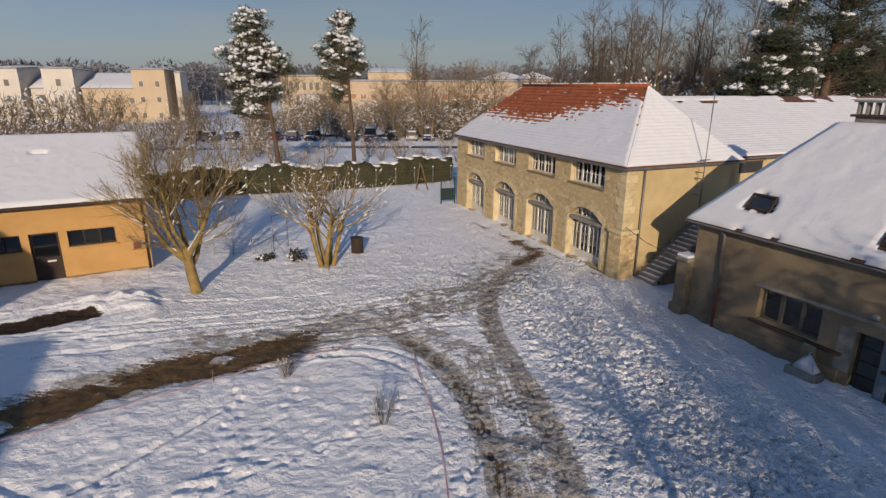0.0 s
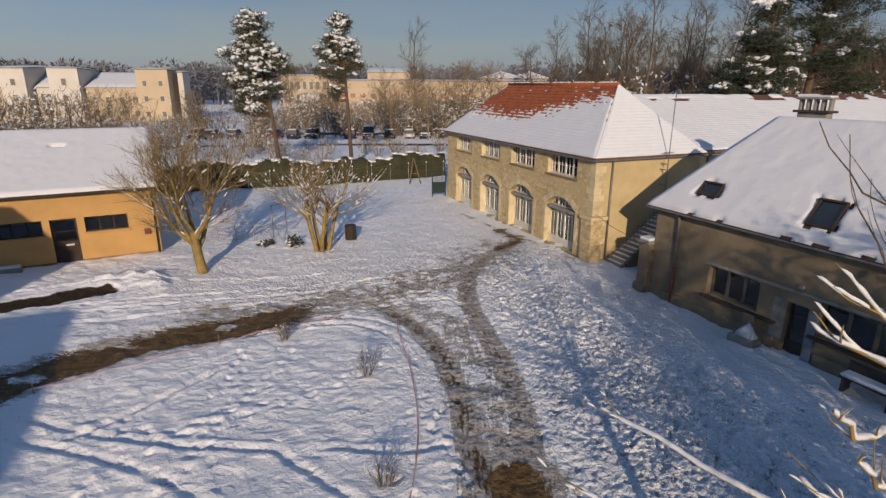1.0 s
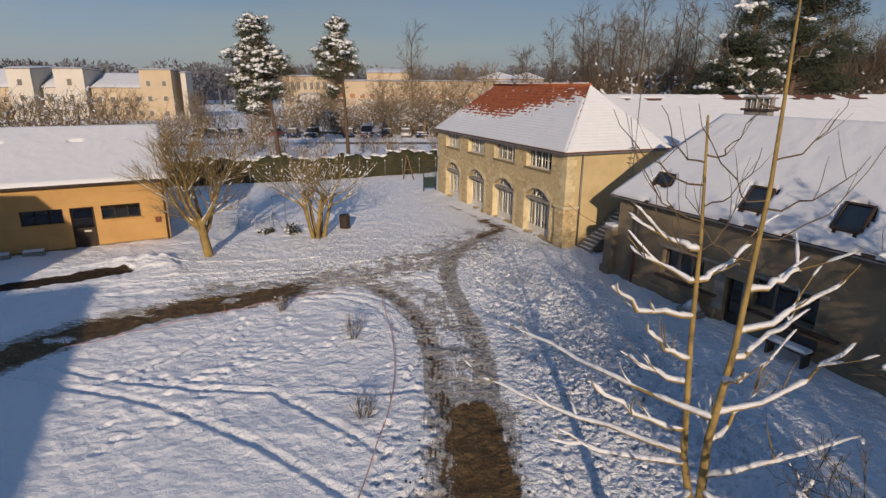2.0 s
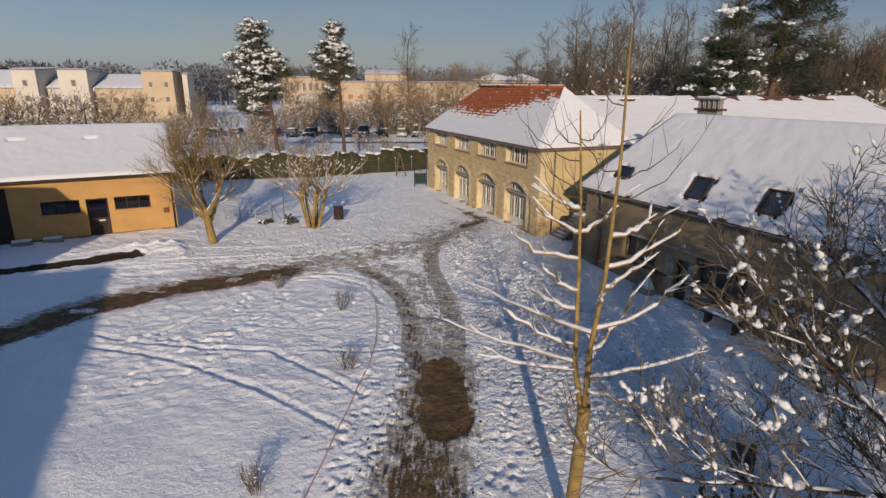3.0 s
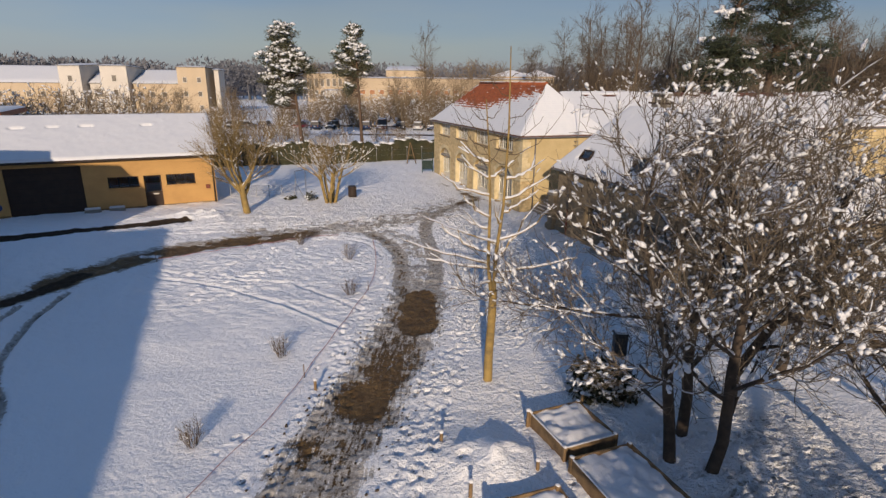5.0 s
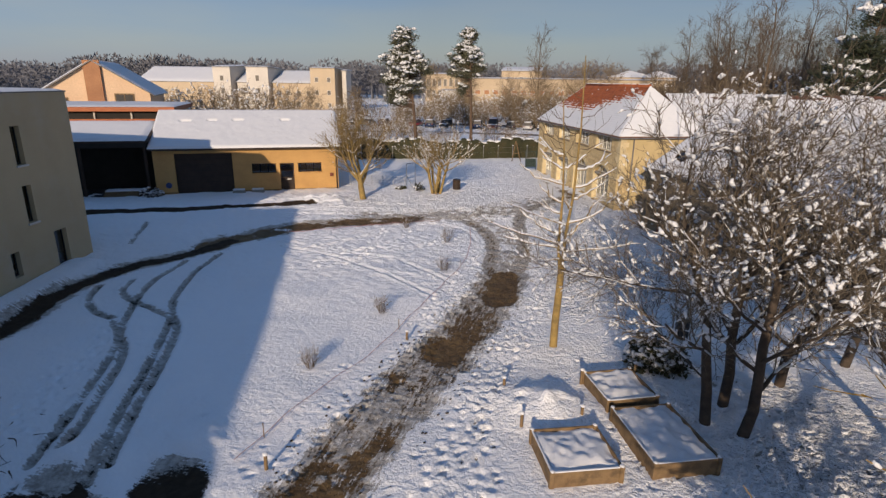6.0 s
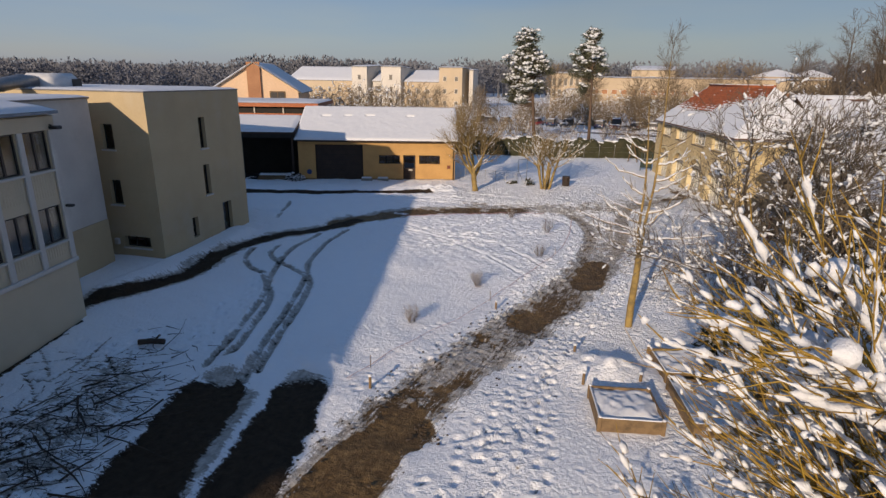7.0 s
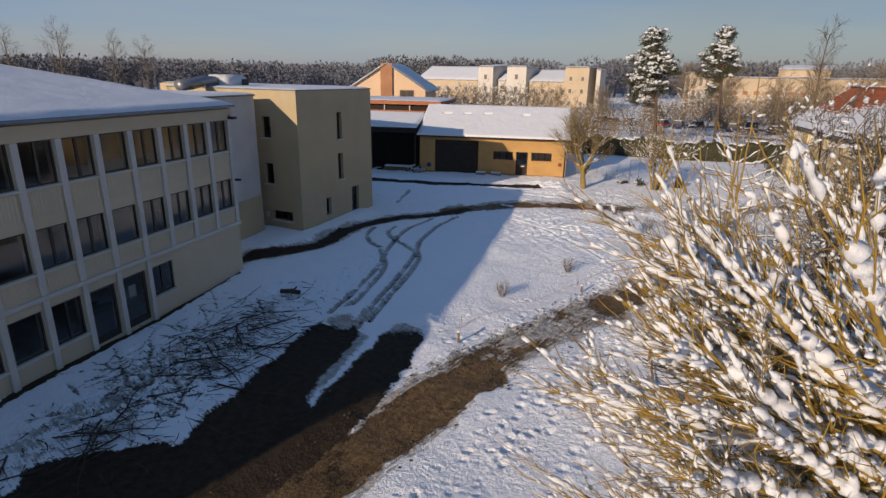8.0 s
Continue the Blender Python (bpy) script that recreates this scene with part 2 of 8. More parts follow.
BARKDARK = surface("dark_bark", (0.085, 0.062, 0.045), (0.045, 0.034, 0.026), 4.0, 0.95, 30, 0.7, 0.01)
BARKOCHRE = surface("lichen_ochre_bark", (0.38, 0.26, 0.085), (0.23, 0.16, 0.06), 3.0, 0.9, 30, 0.6, 0.01, (0.10, 0.075, 0.04), 2.0)
BARKYELLOW = surface("yellow_willow_bark", (0.42, 0.265, 0.035), (0.27, 0.165, 0.03), 4.0, 0.75, 40, 0.4, 0.004, (0.14, 0.085, 0.03), 3.0)
TWIGGOLD = surface("golden_brown_twigs", (0.33, 0.23, 0.09), (0.20, 0.14, 0.06), 2.0, 0.9, 20, 0.2, 0.005)
TWIGGREY = surface("grey_brown_twigs", (0.19, 0.15, 0.105), (0.11, 0.088, 0.064), 2.0, 0.9, 20, 0.2, 0.005)
TWIGBROWN = surface("brown_twigs", (0.16, 0.11, 0.06), (0.10, 0.07, 0.042), 2.0, 0.9, 20, 0.2, 0.005)
WOODBROWN = surface("hazy_brown_twigs", (0.17, 0.125, 0.085), (0.11, 0.085, 0.062), 0.3, 0.95, 4, 0.2, 0.02)
BARKPINE = surface("pine_bark", (0.15, 0.095, 0.06), (0.09, 0.06, 0.042), 2.0, 0.95, 15, 0.7, 0.02)
NEEDLE = surface("pine_needles", (0.12, 0.12, 0.07), (0.065, 0.070, 0.042), 1.0, 0.8, 12, 0.3, 0.02)
CEDAR = surface("cedar_needles", (0.050, 0.062, 0.030), (0.022, 0.032, 0.017), 1.0, 0.8, 12, 0.3, 0.02)
HEDGE = surface("hedge_leaves", (0.050, 0.048, 0.018), (0.028, 0.032, 0.013), 1.2, 0.85, 14, 0.5, 0.03, (0.075, 0.055, 0.02), 0.6)
# distance haze is put into this blue-grey colour of the far woods
FARWOOD = surface("haze_grey_woods", (0.19, 0.195, 0.22), (0.135, 0.14, 0.16), 0.05, 0.95, 1.0, 0.1, 0.05)
GREENMETAL = surface("dark_green_painted_metal", (0.010, 0.035, 0.034), (0.008, 0.026, 0.026), 3.0, 0.45, 30, 0.1, 0.002)
GREYMETAL = surface("galvanised_steel", (0.35, 0.35, 0.35), (0.25, 0.25, 0.26), 4.0, 0.45, 30, 0.1, 0.002, metal=0.7)
DARKBIN = surface("dark_plastic", (0.028, 0.026, 0.026), (0.02, 0.019, 0.019), 3.0, 0.5, 30, 0.1, 0.002)
INSIDE = surface("dim_interior_plaster", (0.30, 0.27, 0.22), (0.22, 0.20, 0.16), 0.8, 0.9, 20, 0.1, 0.004)
# near-black: carport shade put into the colour; also shed floor, hall wall, seams
BLACKHOLE = surface("shade_and_seam_black", (0.030, 0.026, 0.024), (0.020, 0.018, 0.016), 1.2, 0.9, 15, 0.2, 0.006)
BLUEPLAQUE = surface("blue_enamel", (0.03, 0.06, 0.20), (0.025, 0.05, 0.16), 3.0, 0.4, 30, 0.1, 0.002)
WHITEMETAL = surface("white_painted_metal", (0.72, 0.72, 0.72), (0.62, 0.62, 0.62), 2.0, 0.4, 25, 0.1, 0.002)
FRAMEGREY = surface("grey_painted_frame", (0.13, 0.12, 0.105), (0.09, 0.085, 0.075), 3, 0.6, 30, 0.1, 0.003)
DARKTILE = surface("dark_brown_tile", (0.085, 0.05, 0.035), (0.055, 0.034, 0.026), 3.0, 0.85, 20, 0.4, 0.01)
REDTAPE = surface("red_barrier_tape", (0.50, 0.16, 0.14), (0.70, 0.52, 0.50), 12.0, 0.6, 30, 0.1, 0.002)


# ---------------------------------------------------------------- mesh helpers
def mesh_object(name, verts, faces, material, parent=None, smooth=False, label=""):
    me = bpy.data.meshes.new(name)
    me.from_pydata(verts, [], faces)
    me.update()
    me.materials.append(material)
    if smooth:
        me.shade_smooth()
    ob = new(name, me)
    if parent:
        ob.parent = parent
    if label:
        ob["label"] = label
    return ob


def part(name, bm, material, parent, label="", smooth=False):
    """Links a bmesh as one mesh object under a thing or under a part."""
    me = bpy.data.meshes.new(name)
    bmesh.ops.recalc_face_normals(bm, faces=bm.faces[:])
    bm.to_mesh(me)
    bm.free()
    me.materials.append(material)
    if smooth:
        me.shade_smooth()
    ob = new(name, me)
    ob.parent = parent
    if label:
        ob["label"] = label
    return ob


def again(ob, m, parent=None):
    """One more object on the same mesh (with its children), at the local pose m."""
    c = ob.copy()
    scene.collection.objects.link(c)
    c.parent = parent or ob.parent
    c.matrix_basis = m
    for k in ob.children:
        d = k.copy()
        scene.collection.objects.link(d)
        d.parent = c
    return c


def thing(name, m, label, category, group="", kind=""):
    e = new(name)
    e.matrix_world = m
    e.empty_display_size = 0.3
    return tagged(e, label, category, group, kind)


def box(bm, x0, x1, y0, y1, z0, z1, bevel=0.0):
    """A box, with its edges broken by a small bevel if asked."""
    r = bmesh.ops.create_cube(bm, size=1.0, matrix=Matrix.LocRotScale(
        ((x0 + x1) / 2, (y0 + y1) / 2, (z0 + z1) / 2), None, (abs(x1 - x0), abs(y1 - y0), abs(z1 - z0))))
    if bevel:
        edges = list({e for v in r["verts"] for e in v.link_edges})
        bmesh.ops.bevel(bm, geom=edges, offset=bevel, segments=1, affect='EDGES')


def boxed(name, material, parent, *b, bevel=0.0, label=""):
    bm = bmesh.new()
    box(bm, *b, bevel=bevel)
    return part(name, bm, material, parent, label)


def tube(bm, pts, r, sides=8, r1=None):
    """A round bar through points, tapering from r to r1."""
    r1 = r if r1 is None else r1
    rings = []
    n = len(pts)
    for i, p in enumerate(pts):
        p = Vector(p)
        d = (Vector(pts[min(i + 1, n - 1)]) - Vector(pts[max(i - 1, 0)])).normalized()
        a = d.orthogonal().normalized()
        b = d.cross(a)
        rr = r + (r1 - r) * i / (n - 1)
        rings.append([bm.verts.new(p + rr * (math.cos(2 * math.pi * k / sides) * a + math.sin(2 * math.pi * k / sides) * b)) for k in range(sides)])
    for i in range(n - 1):
        # keep neighbouring rings from twisting
        best = min(range(sides), key=lambda s: sum((rings[i][k].co - rings[i + 1][(k + s) % sides].co).length for k in range(sides)))
        rings[i + 1] = rings[i + 1][best:] + rings[i + 1][:best]
        for k in range(sides):
            bm.faces.new((rings[i][k], rings[i][(k + 1) % sides], rings[i + 1][(k + 1) % sides], rings[i + 1][k]))
    bm.faces.new(rings[0][::-1])
    bm.faces.new(rings[-1])


def piped(name, material, parent, pts, r, sides=8, r1=None, label=""):
    bm = bmesh.new()
    tube(bm, pts, r, sides, r1)
    return part(name, bm, material, parent, label, True)


def arch_top(op, x):
    x0, x1, z0, z1, rise = op
    if rise <= 0:
        return z1
    half, c = (x1 - x0) / 2, (x0 + x1) / 2
    rad = (half * half + rise * rise) / (2 * rise)
    return z1 - rad + math.sqrt(max(rad * rad - (x - c) ** 2, 0.0))


def wall(bm, length, z0, z1, thick, openings=()):
    """A wall along +x whose face is at y = 0 and which goes back to y = -thick, with openings (x0, x1, z0, z1, rise) through it."""
    cuts = {0.0, length}
    for op in openings:
        n = 12 if op[4] > 0 else 1
        for i in range(n + 1):
            cuts.add(round(op[0] + (op[1] - op[0]) * i / n, 5))
    cuts = sorted(cuts)

    def quad(*p):
        bm.faces.new([bm.verts.new(q) for q in p])
    for xa, xb in zip(cuts, cuts[1:]):
        here = sorted([op for op in openings if op[0] <= xa + 1e-6 and op[1] >= xb - 1e-6], key=lambda o: o[2])
        lows = [(z0, z0)] + [(arch_top(o, xa), arch_top(o, xb)) for o in here]
        highs = [(o[2], o[2]) for o in here] + [(z1, z1)]
        for i, ((la, lb), (ha, hb)) in enumerate(zip(lows, highs)):
            quad((xa, 0, la), (xb, 0, lb), (xb, 0, hb), (xa, 0, ha))
            quad((xb, -thick, lb), (xa, -thick, la), (xa, -thick, ha), (xb, -thick, hb))
            if i > 0:
                quad((xa, -thick, la), (xb, -thick, lb), (xb, 0, lb), (xa, 0, la))
            if i < len(here):
                quad((xa, 0, ha), (xb, 0, hb), (xb, -thick, hb), (xa, -thick, ha))
    for op in openings:
        for x in (op[0], op[1]):
            quad((x, 0, op[2]), (x, -thick, op[2]), (x, -thick, arch_top(op, x)), (x, 0, arch_top(op, x)))
    for x in (0.0, length):
        quad((x, 0, z0), (x, 0, z1), (x, -thick, z1), (x, -thick, z0))
    quad((0, 0, z1), (length, 0, z1), (length, -thick, z1), (0, -thick, z1))
    bmesh.ops.remove_doubles(bm, verts=bm.verts[:], dist=1e-4)


def wall_part(name, material, parent, m, length, z0, z1, thick, openings=(), label=""):
    bm = bmesh.new()
    wall(bm, length, z0, z1, thick, openings)
    bm.transform(m)
    return part(name, bm, material, parent, label)


def side(x, y, turn):
    return pose(x, y, 0, 0, 0, turn)


# smooth lattice noise on arrays
def lattice(x, y, scale, seed):
    rng = np.random.RandomState(seed)
    table = rng.rand(256, 256)
    u, v = np.asarray(x) * scale, np.asarray(y) * scale
    i, j = np.floor(u).astype(int), np.floor(v).astype(int)
    f, g = u - i, v - j
    f, g = f * f * (3 - 2 * f), g * g * (3 - 2 * g)
    a, b = table[i % 256, j % 256], table[(i + 1) % 256, j % 256]
    c, d = table[i % 256, (j + 1) % 256], table[(i + 1) % 256, (j + 1) % 256]
    return (a * (1 - f) + b * f) * (1 - g) + (c * (1 - f) + d * f) * g


def snow_sheet(name, parent, corners, thick=0.12, step=0.25, ragged=None, seed=3, courses=0.0, label=""):
    """Snow lying on a sloping quad (corners: low left, low right, high right, high left): a lumpy sheet that thins to
    nothing at its rim. ragged(u, v) -> True where the snow has slid off (u across, v up the slope)."""
    p = [Vector(c) for c in corners]
    w = max((p[1] - p[0]).length, (p[2] - p[3]).length)
    h = max((p[3] - p[0]).length, (p[2] - p[1]).length)
    nu, nv = max(4, int(w / step)), max(4, int(h / (step if not courses else courses / 4)))
    nrm = (p[1] - p[0]).cross(p[3] - p[0]).normalized()
    if nrm.z < 0:
        nrm = -nrm
    U, V = np.meshgrid(np.linspace(0, 1, nu + 1), np.linspace(0, 1, nv + 1), indexing="ij")
    lump = 0.55 * lattice(U * w, V * h, 0.9, seed) + 0.3 * lattice(U * w, V * h, 2.7, seed + 1) + 0.15 * lattice(U * w, V * h, 6.0, seed + 2)
    keep = np.ones((nu, nv), bool)
    if ragged:
        for i in range(nu):
            for j in range(nv):
                keep[i, j] = not ragged((i + 0.5) / nu, (j + 0.5) / nv)
    # thickness falls off within taper of a rim or of a bare patch
    full = np.zeros((nu + 2, nv + 2), bool)
    full[1:-1, 1:-1] = keep
    solid = full[:-1, :-1] & full[1:, :-1] & full[:-1, 1:] & full[1:, 1:]
    verts, index = [], {}
    for i in range(nu + 1):
        for j in range(nv + 1):
            u, v = i / nu, j / nv
            q = (p[0] * (1 - u) + p[1] * u) * (1 - v) + (p[3] * (1 - u) + p[2] * u) * v
            edge = solid[i, j]
            t = thick * (0.78 + 0.44 * lump[i, j]) if edge else 0.012
            if courses and edge:
                t += 0.035 * (1 - (v * h / courses) % 1.0) * (0.3 + lump[i, j])
            index[i, j] = len(verts)
            verts.append(q + nrm * t)
    faces = [(index[i, j], index[i + 1, j], index[i + 1, j + 1], index[i, j + 1]) for i in range(nu) for j in range(nv) if keep[i, j]]
    return mesh_object(name, verts, faces, SNOW, parent, True, label or "lumpy fresh snow")
# ---------------------------------------------------------------- ground
def dip(x, y):
    """The yard falls by half a metre towards the low house."""
    u, v = 0.4187 * (x - 10.67) - 0.908 * (y - 22.31), -0.908 * (x - 10.67) - 0.4187 * (y - 22.31)
    a, b = np.clip(1 - (v - 0.3) / 5.0, 0, 1), np.clip((u + 3.0) / 3.0, 0, 1) * np.clip((19.5 - u) / 4.0, 0, 1)
    return 0.50 * a * a * (3 - 2 * a) * b * b * (3 - 2 * b)


def ground_z(x, y):
    return 0.1 + 0.008 * min(max(y, 0.0), 60.0) - float(dip(x, y))


def graded(lo, hi, step, far_lo, far_hi, grow=1.022):
    mid = list(np.arange(lo, hi + step / 2, step))
    down, up, s = [], [], step
    v = lo
    while v > far_lo:
        s *= grow if s < 1.0 else 1.25
        v -= s
        down.append(v)
    s, v = step, mid[-1]
    while v < far_hi:
        s *= grow if s < 1.0 else 1.25
        v += s
        up.append(v)
    return np.array(down[::-1] + mid + up)


def near_line(X, Y, pts):
    """Distance from every grid point to a polyline."""
    best = np.full(X.shape, 1e9)
    for (ax, ay), (bx, by) in zip(pts, pts[1:]):
        dx, dy = bx - ax, by - ay
        t = np.clip(((X - ax) * dx + (Y - ay) * dy) / (dx * dx + dy * dy), 0, 1)
        best = np.minimum(best, np.hypot(X - ax - t * dx, Y - ay - t * dy))
    return best


def curve_through(pts, n=8):
    """Catmull-Rom samples through plan points."""
    p = [Vector((*a, 0)) for a in pts]
    p = [2 * p[0] - p[1]] + p + [2 * p[-1] - p[-2]]
    out = []
    for i in range(1, len(p) - 2):
        for k in range(n):
            t = k / n
            q = 0.5 * ((2 * p[i]) + (p[i + 1] - p[i - 1]) * t + (2 * p[i - 1] - 5 * p[i] + 4 * p[i + 1] - p[i + 2]) * t * t + (3 * p[i] - p[i - 1] - 3 * p[i + 1] + p[i + 2]) * t ** 3)
            out.append((q.x, q.y))
    out.append((p[-2].x, p[-2].y))
    return out


def soft_band(d, half, edge):
    return np.clip((half + edge - d) / (2 * edge), 0, 1)


# plan of the tracks
LANE = curve_through([(0.6, -24), (0.5, -16), (0.25, -11), (0.2, -8.5), (0.33, -6), (0.85, -3), (1.5, 0.8), (2.15, 4.8), (2.45, 8.9)])
RUT_LEFT = curve_through([(1.9, 8.6), (1.55, 9.9), (1.38, 11.9), (1.15, 13.6), (0.75, 15.4), (-0.1, 17.4), (-1.6, 19.4)])
RUT_RIGHT = curve_through([(3.0, 8.6), (2.95, 10.0), (3.02, 12.0), (2.84, 14.6), (2.35, 17.4), (2.0, 19.6), (2.0, 22.0), (2.5, 24.6), (4.0, 27.6), (5.2, 29.4)])
DRIVE = curve_through([(-14.6, 9.4), (-14.17, 10.8), (-12.9, 13.1), (-11.2, 14.9), (-9.4, 16.3), (-7.4, 17.4), (-5.4, 18.6), (-3.4, 20.0)])
VERGE = curve_through([(-15.4, -9.6), (-16.0, -7.0), (-15.55, -4.9), (-15.5, -2.1), (-16.6, 1.2), (-16.7, 4.4), (-15.2, 7.3), (-14.2, 10.6)])
APRON = curve_through([(-30.0, 12.4), (-26.0, 14.9), (-22.5, 16.6), (-18.0, 18.9), (-14.4, 21.0)])
STRIP_A = curve_through([(-6.1, -8.9), (-5.3, -10.4), (-4.3, -12.5), (-3.2, -14.8), (-2.2, -17.5), (-2.0, -24)])
STRIP_B = curve_through([(-3.8, -7.1), (-3.0, -8.8), (-2.35, -10.4), (-1.75, -12.0), (-1.2, -14), (-1.0, -18)])
TYRES = [curve_through(p) for p in (
    [(-14.3, 6.7), (-13.6, 3.3), (-12.1, 0.3), (-10.1, -2.6), (-8.7, -5.3), (-7.2, -8.3)],
    [(-12.0, -0.6), (-10.9, -1.5), (-9.6, -2.7), (-8.3, -5.0), (-7.0, -7.6)],
    [(-13.3, 8.3), (-12.6, 5.1), (-11.4, 2.2), (-9.9, 0.05), (-8.1, -3.3), (-6.8, -6.0), (-5.4, -8.4)],
    [(-10.0, 0.4), (-9.0, -0.7), (-7.7, -3.2), (-6.4, -5.9), (-5.4, -7.8)],
    [(-15.8, 2.65), (-14.8, 1.0), (-13.5, 0.05), (-12.3, -0.3)],
    [(-14.8, 3.6), (-14.3, 2.4), (-13.3, 1.6), (-11.6, 1.0), (-10.2, 0.4)],
    [(-22.0, 12.8), (-20.6, 10.6), (-19.4, 8.5)])]
SKID = [curve_through(p) for p in (
    [(-6.0, 17.2), (-3.6, 18.3), (-1.7, 18.1), (-0.3, 16.8), (0.7, 14.6), (0.85, 12.5), (0.5, 10.8)],
    [(-6.4, 16.6), (-3.8, 17.7), (-1.9, 17.5), (-0.8, 16.2), (-0.1, 14.6)],
    [(-17.3, 18.4), (-13.4, 19.7), (-9.1, 21.0), (-4.3, 22.2), (0.5, 24.0)],
    [(-18.6, 20.6), (-14.8, 22.0), (-10.0, 22.6), (-5.0, 23.6)],
    [(-16.8, 17.8), (-13.0, 19.0), (-8.9, 20.2), (-4.3, 21.4), (0.5, 23.2)],
    [(-15.0, 17.2), (-12.0, 18.0), (-8.4, 19.4), (-4.0, 20.8)],
    [(-5.0, 19.4), (-1.4, 20.6), (2.0, 22.6), (4.4, 26.4)],
    [(-4.4, 18.8), (-1.0, 19.9), (1.2, 20.2), (2.0, 18.6)],
    [(-12.6, 11.0), (-10.7, 10.5), (-7.7, 9.6), (-5.4, 8.6), (-2.5, 6.9), (-0.2, 5.2)],
    [(-12.6, 11.7), (-10.9, 11.4), (-9.1, 10.8), (-6.5, 10.2), (-3.8, 10.0), (-3.1, 9.6), (-1.8, 8.6), (0.2, 7.0)],
    [(-2.1, 10.1), (-0.3, 9.9), (0.8, 10.2)],
    [(-9.1, 10.5), (-8.0, 11.9), (-6.5, 14.2)])]

FOOT = [(2.35, 36.6), (8.1, 25.4)]

gx = graded(-15.0, 11.0, 0.078, -2600, 2600)
gy = graded(-16.0, 24.0, 0.080, -2600, 2600)
GX, GY = np.meshgrid(gx, gy, indexing="ij")
GZ = 0.1 + 0.008 * np.clip(GY, 0, 60) - dip(GX, GY)
wob = lattice(GX, GY, 0.55, 11)
rag = 0.6 * lattice(GX, GY, 1.7, 12) + 0.4 * lattice(GX, GY, 4.5, 13)
streak = lattice(GX * 0.35 + GY * 0.9, GY * 0.35 - GX * 0.9, 3.2, 14)
d_lane = near_line(GX, GY, LANE)
mud = soft_band(d_lane + 1.0 * (rag - 0.5), 1.0, 0.38)
crown = soft_band(near_line(GX, GY, [(p[0] - 0.15, p[1]) for p in LANE if -8 < p[1] < -0.5]), 0.15, 0.35)
mud = mud * (1 - 0.75 * crown * (rag > 0.42))
# soft deep mud where the wheels spun
deep = np.maximum(soft_band(near_line(GX, GY, [(2.6, 5.7), (2.45, 8.8)]) + 0.4 * (rag - 0.5), 0.76, 0.22), soft_band(np.hypot(GX - 1.45, (GY - 0.5) * 0.6) + 0.5 * (rag - 0.5), 0.85, 0.35))
deep = np.maximum(deep, soft_band(near_line(GX, GY, [(0.5, -8.2), (0.35, -10.8), (0.42, -14.5), (0.5, -21.0)]) + 0.5 * (rag - 0.5), 0.92, 0.3))
mud = np.maximum(mud * (0.56 + 0.5 * (wob - 0.5)), deep)
mud = np.maximum(mud, (0.42 + 0.5 * (rag - 0.5)) * soft_band(near_line(GX, GY, RUT_LEFT), 0.40, 0.26))
mud = np.maximum(mud, (0.40 + 0.5 * (rag - 0.5)) * soft_band(near_line(GX, GY, RUT_RIGHT), 0.36, 0.26))
d_drive = near_line(GX, GY, DRIVE)
mud = np.maximum(mud, (0.80 + 0.5 * (rag - 0.5)) * soft_band(d_drive + 0.9 * (rag - 0.5) + 0.4 * (wob - 0.5), 1.0, 0.35) * np.clip((-3.2 - GX) / 2.5, 0, 1))
mud = np.maximum(mud, 0.80 * soft_band(near_line(GX, GY, [(4.2, 27.9), (5.5, 29.6), (4.6, 32.0)]) + 0.6 * (rag - 0.5), 0.5, 0.6))
for bx, by in ((-10.6, 15.9), (-12.3, 13.5), (-7.6, 17.3)):
    mud -= 0.75 * soft_band(np.hypot(GX - bx, (GY - by) * 1.3) + 0.7 * (rag - 0.5), 0.28, 0.2)
mud = np.maximum(mud, 0.95 * soft_band(near_line(GX, GY, [(-1.0, -13.8), (-0.4, -17.0)]) + 0.5 * (rag - 0.5), 1.0, 0.4))
tarmac = soft_band(near_line(GX, GY, STRIP_A) + 0.4 * (rag - 0.5), 1.12, 0.32) * np.clip((0.45 * (GX + 6.1) - 0.89 * (GY + 8.9) + 0.9 * (rag - 0.5)) / 1.1 + 0.5, 0, 1)
tarmac = np.maximum(tarmac, soft_band(near_line(GX, GY, STRIP_B) + 0.4 * (rag - 0.5), 0.92, 0.28) * np.clip((0.40 * (GX + 3.7) - 0.92 * (GY + 7.5) + 0.9 * (rag - 0.5)) / 1.3 + 0.5, 0, 1))
yard = soft_band(near_line(GX, GY, [(-3.6, -19.2), (-1.5, -16.5), (-0.8, -24)]) + 0.8 * (rag - 0.5), 1.7, 0.3)
tarmac = np.maximum(tarmac, yard * (d_lane > 0.7))
tarmac = np.maximum(tarmac, 0.95 * soft_band(near_line(GX, GY, [(-2.7, -13.9), (-1.6, -17.0)]) + 0.5 * (rag - 0.5), 0.95, 0.3))
# wet, darker ground in the drive and in the sharpest tyre tracks
tarmac = np.maximum(tarmac, (0.27 + 0.55 * (rag - 0.5)) * soft_band(d_drive, 0.7, 0.3) * np.clip((-5 - GX) / 2.5, 0, 1))
for p in TYRES:
    tarmac = np.maximum(tarmac, (0.40 + 0.7 * (rag - 0.5)) * soft_band(near_line(GX, GY, p), 0.13, 0.10))
tarmac = np.maximum(tarmac, 1.0 * soft_band(near_line(GX, GY, APRON) + 0.45 * (rag - 0.5), 0.68, 0.25))
tarmac = np.maximum(tarmac, 0.75 * soft_band(near_line(GX, GY, VERGE) + 0.45 * (rag - 0.5), 0.62, 0.3))
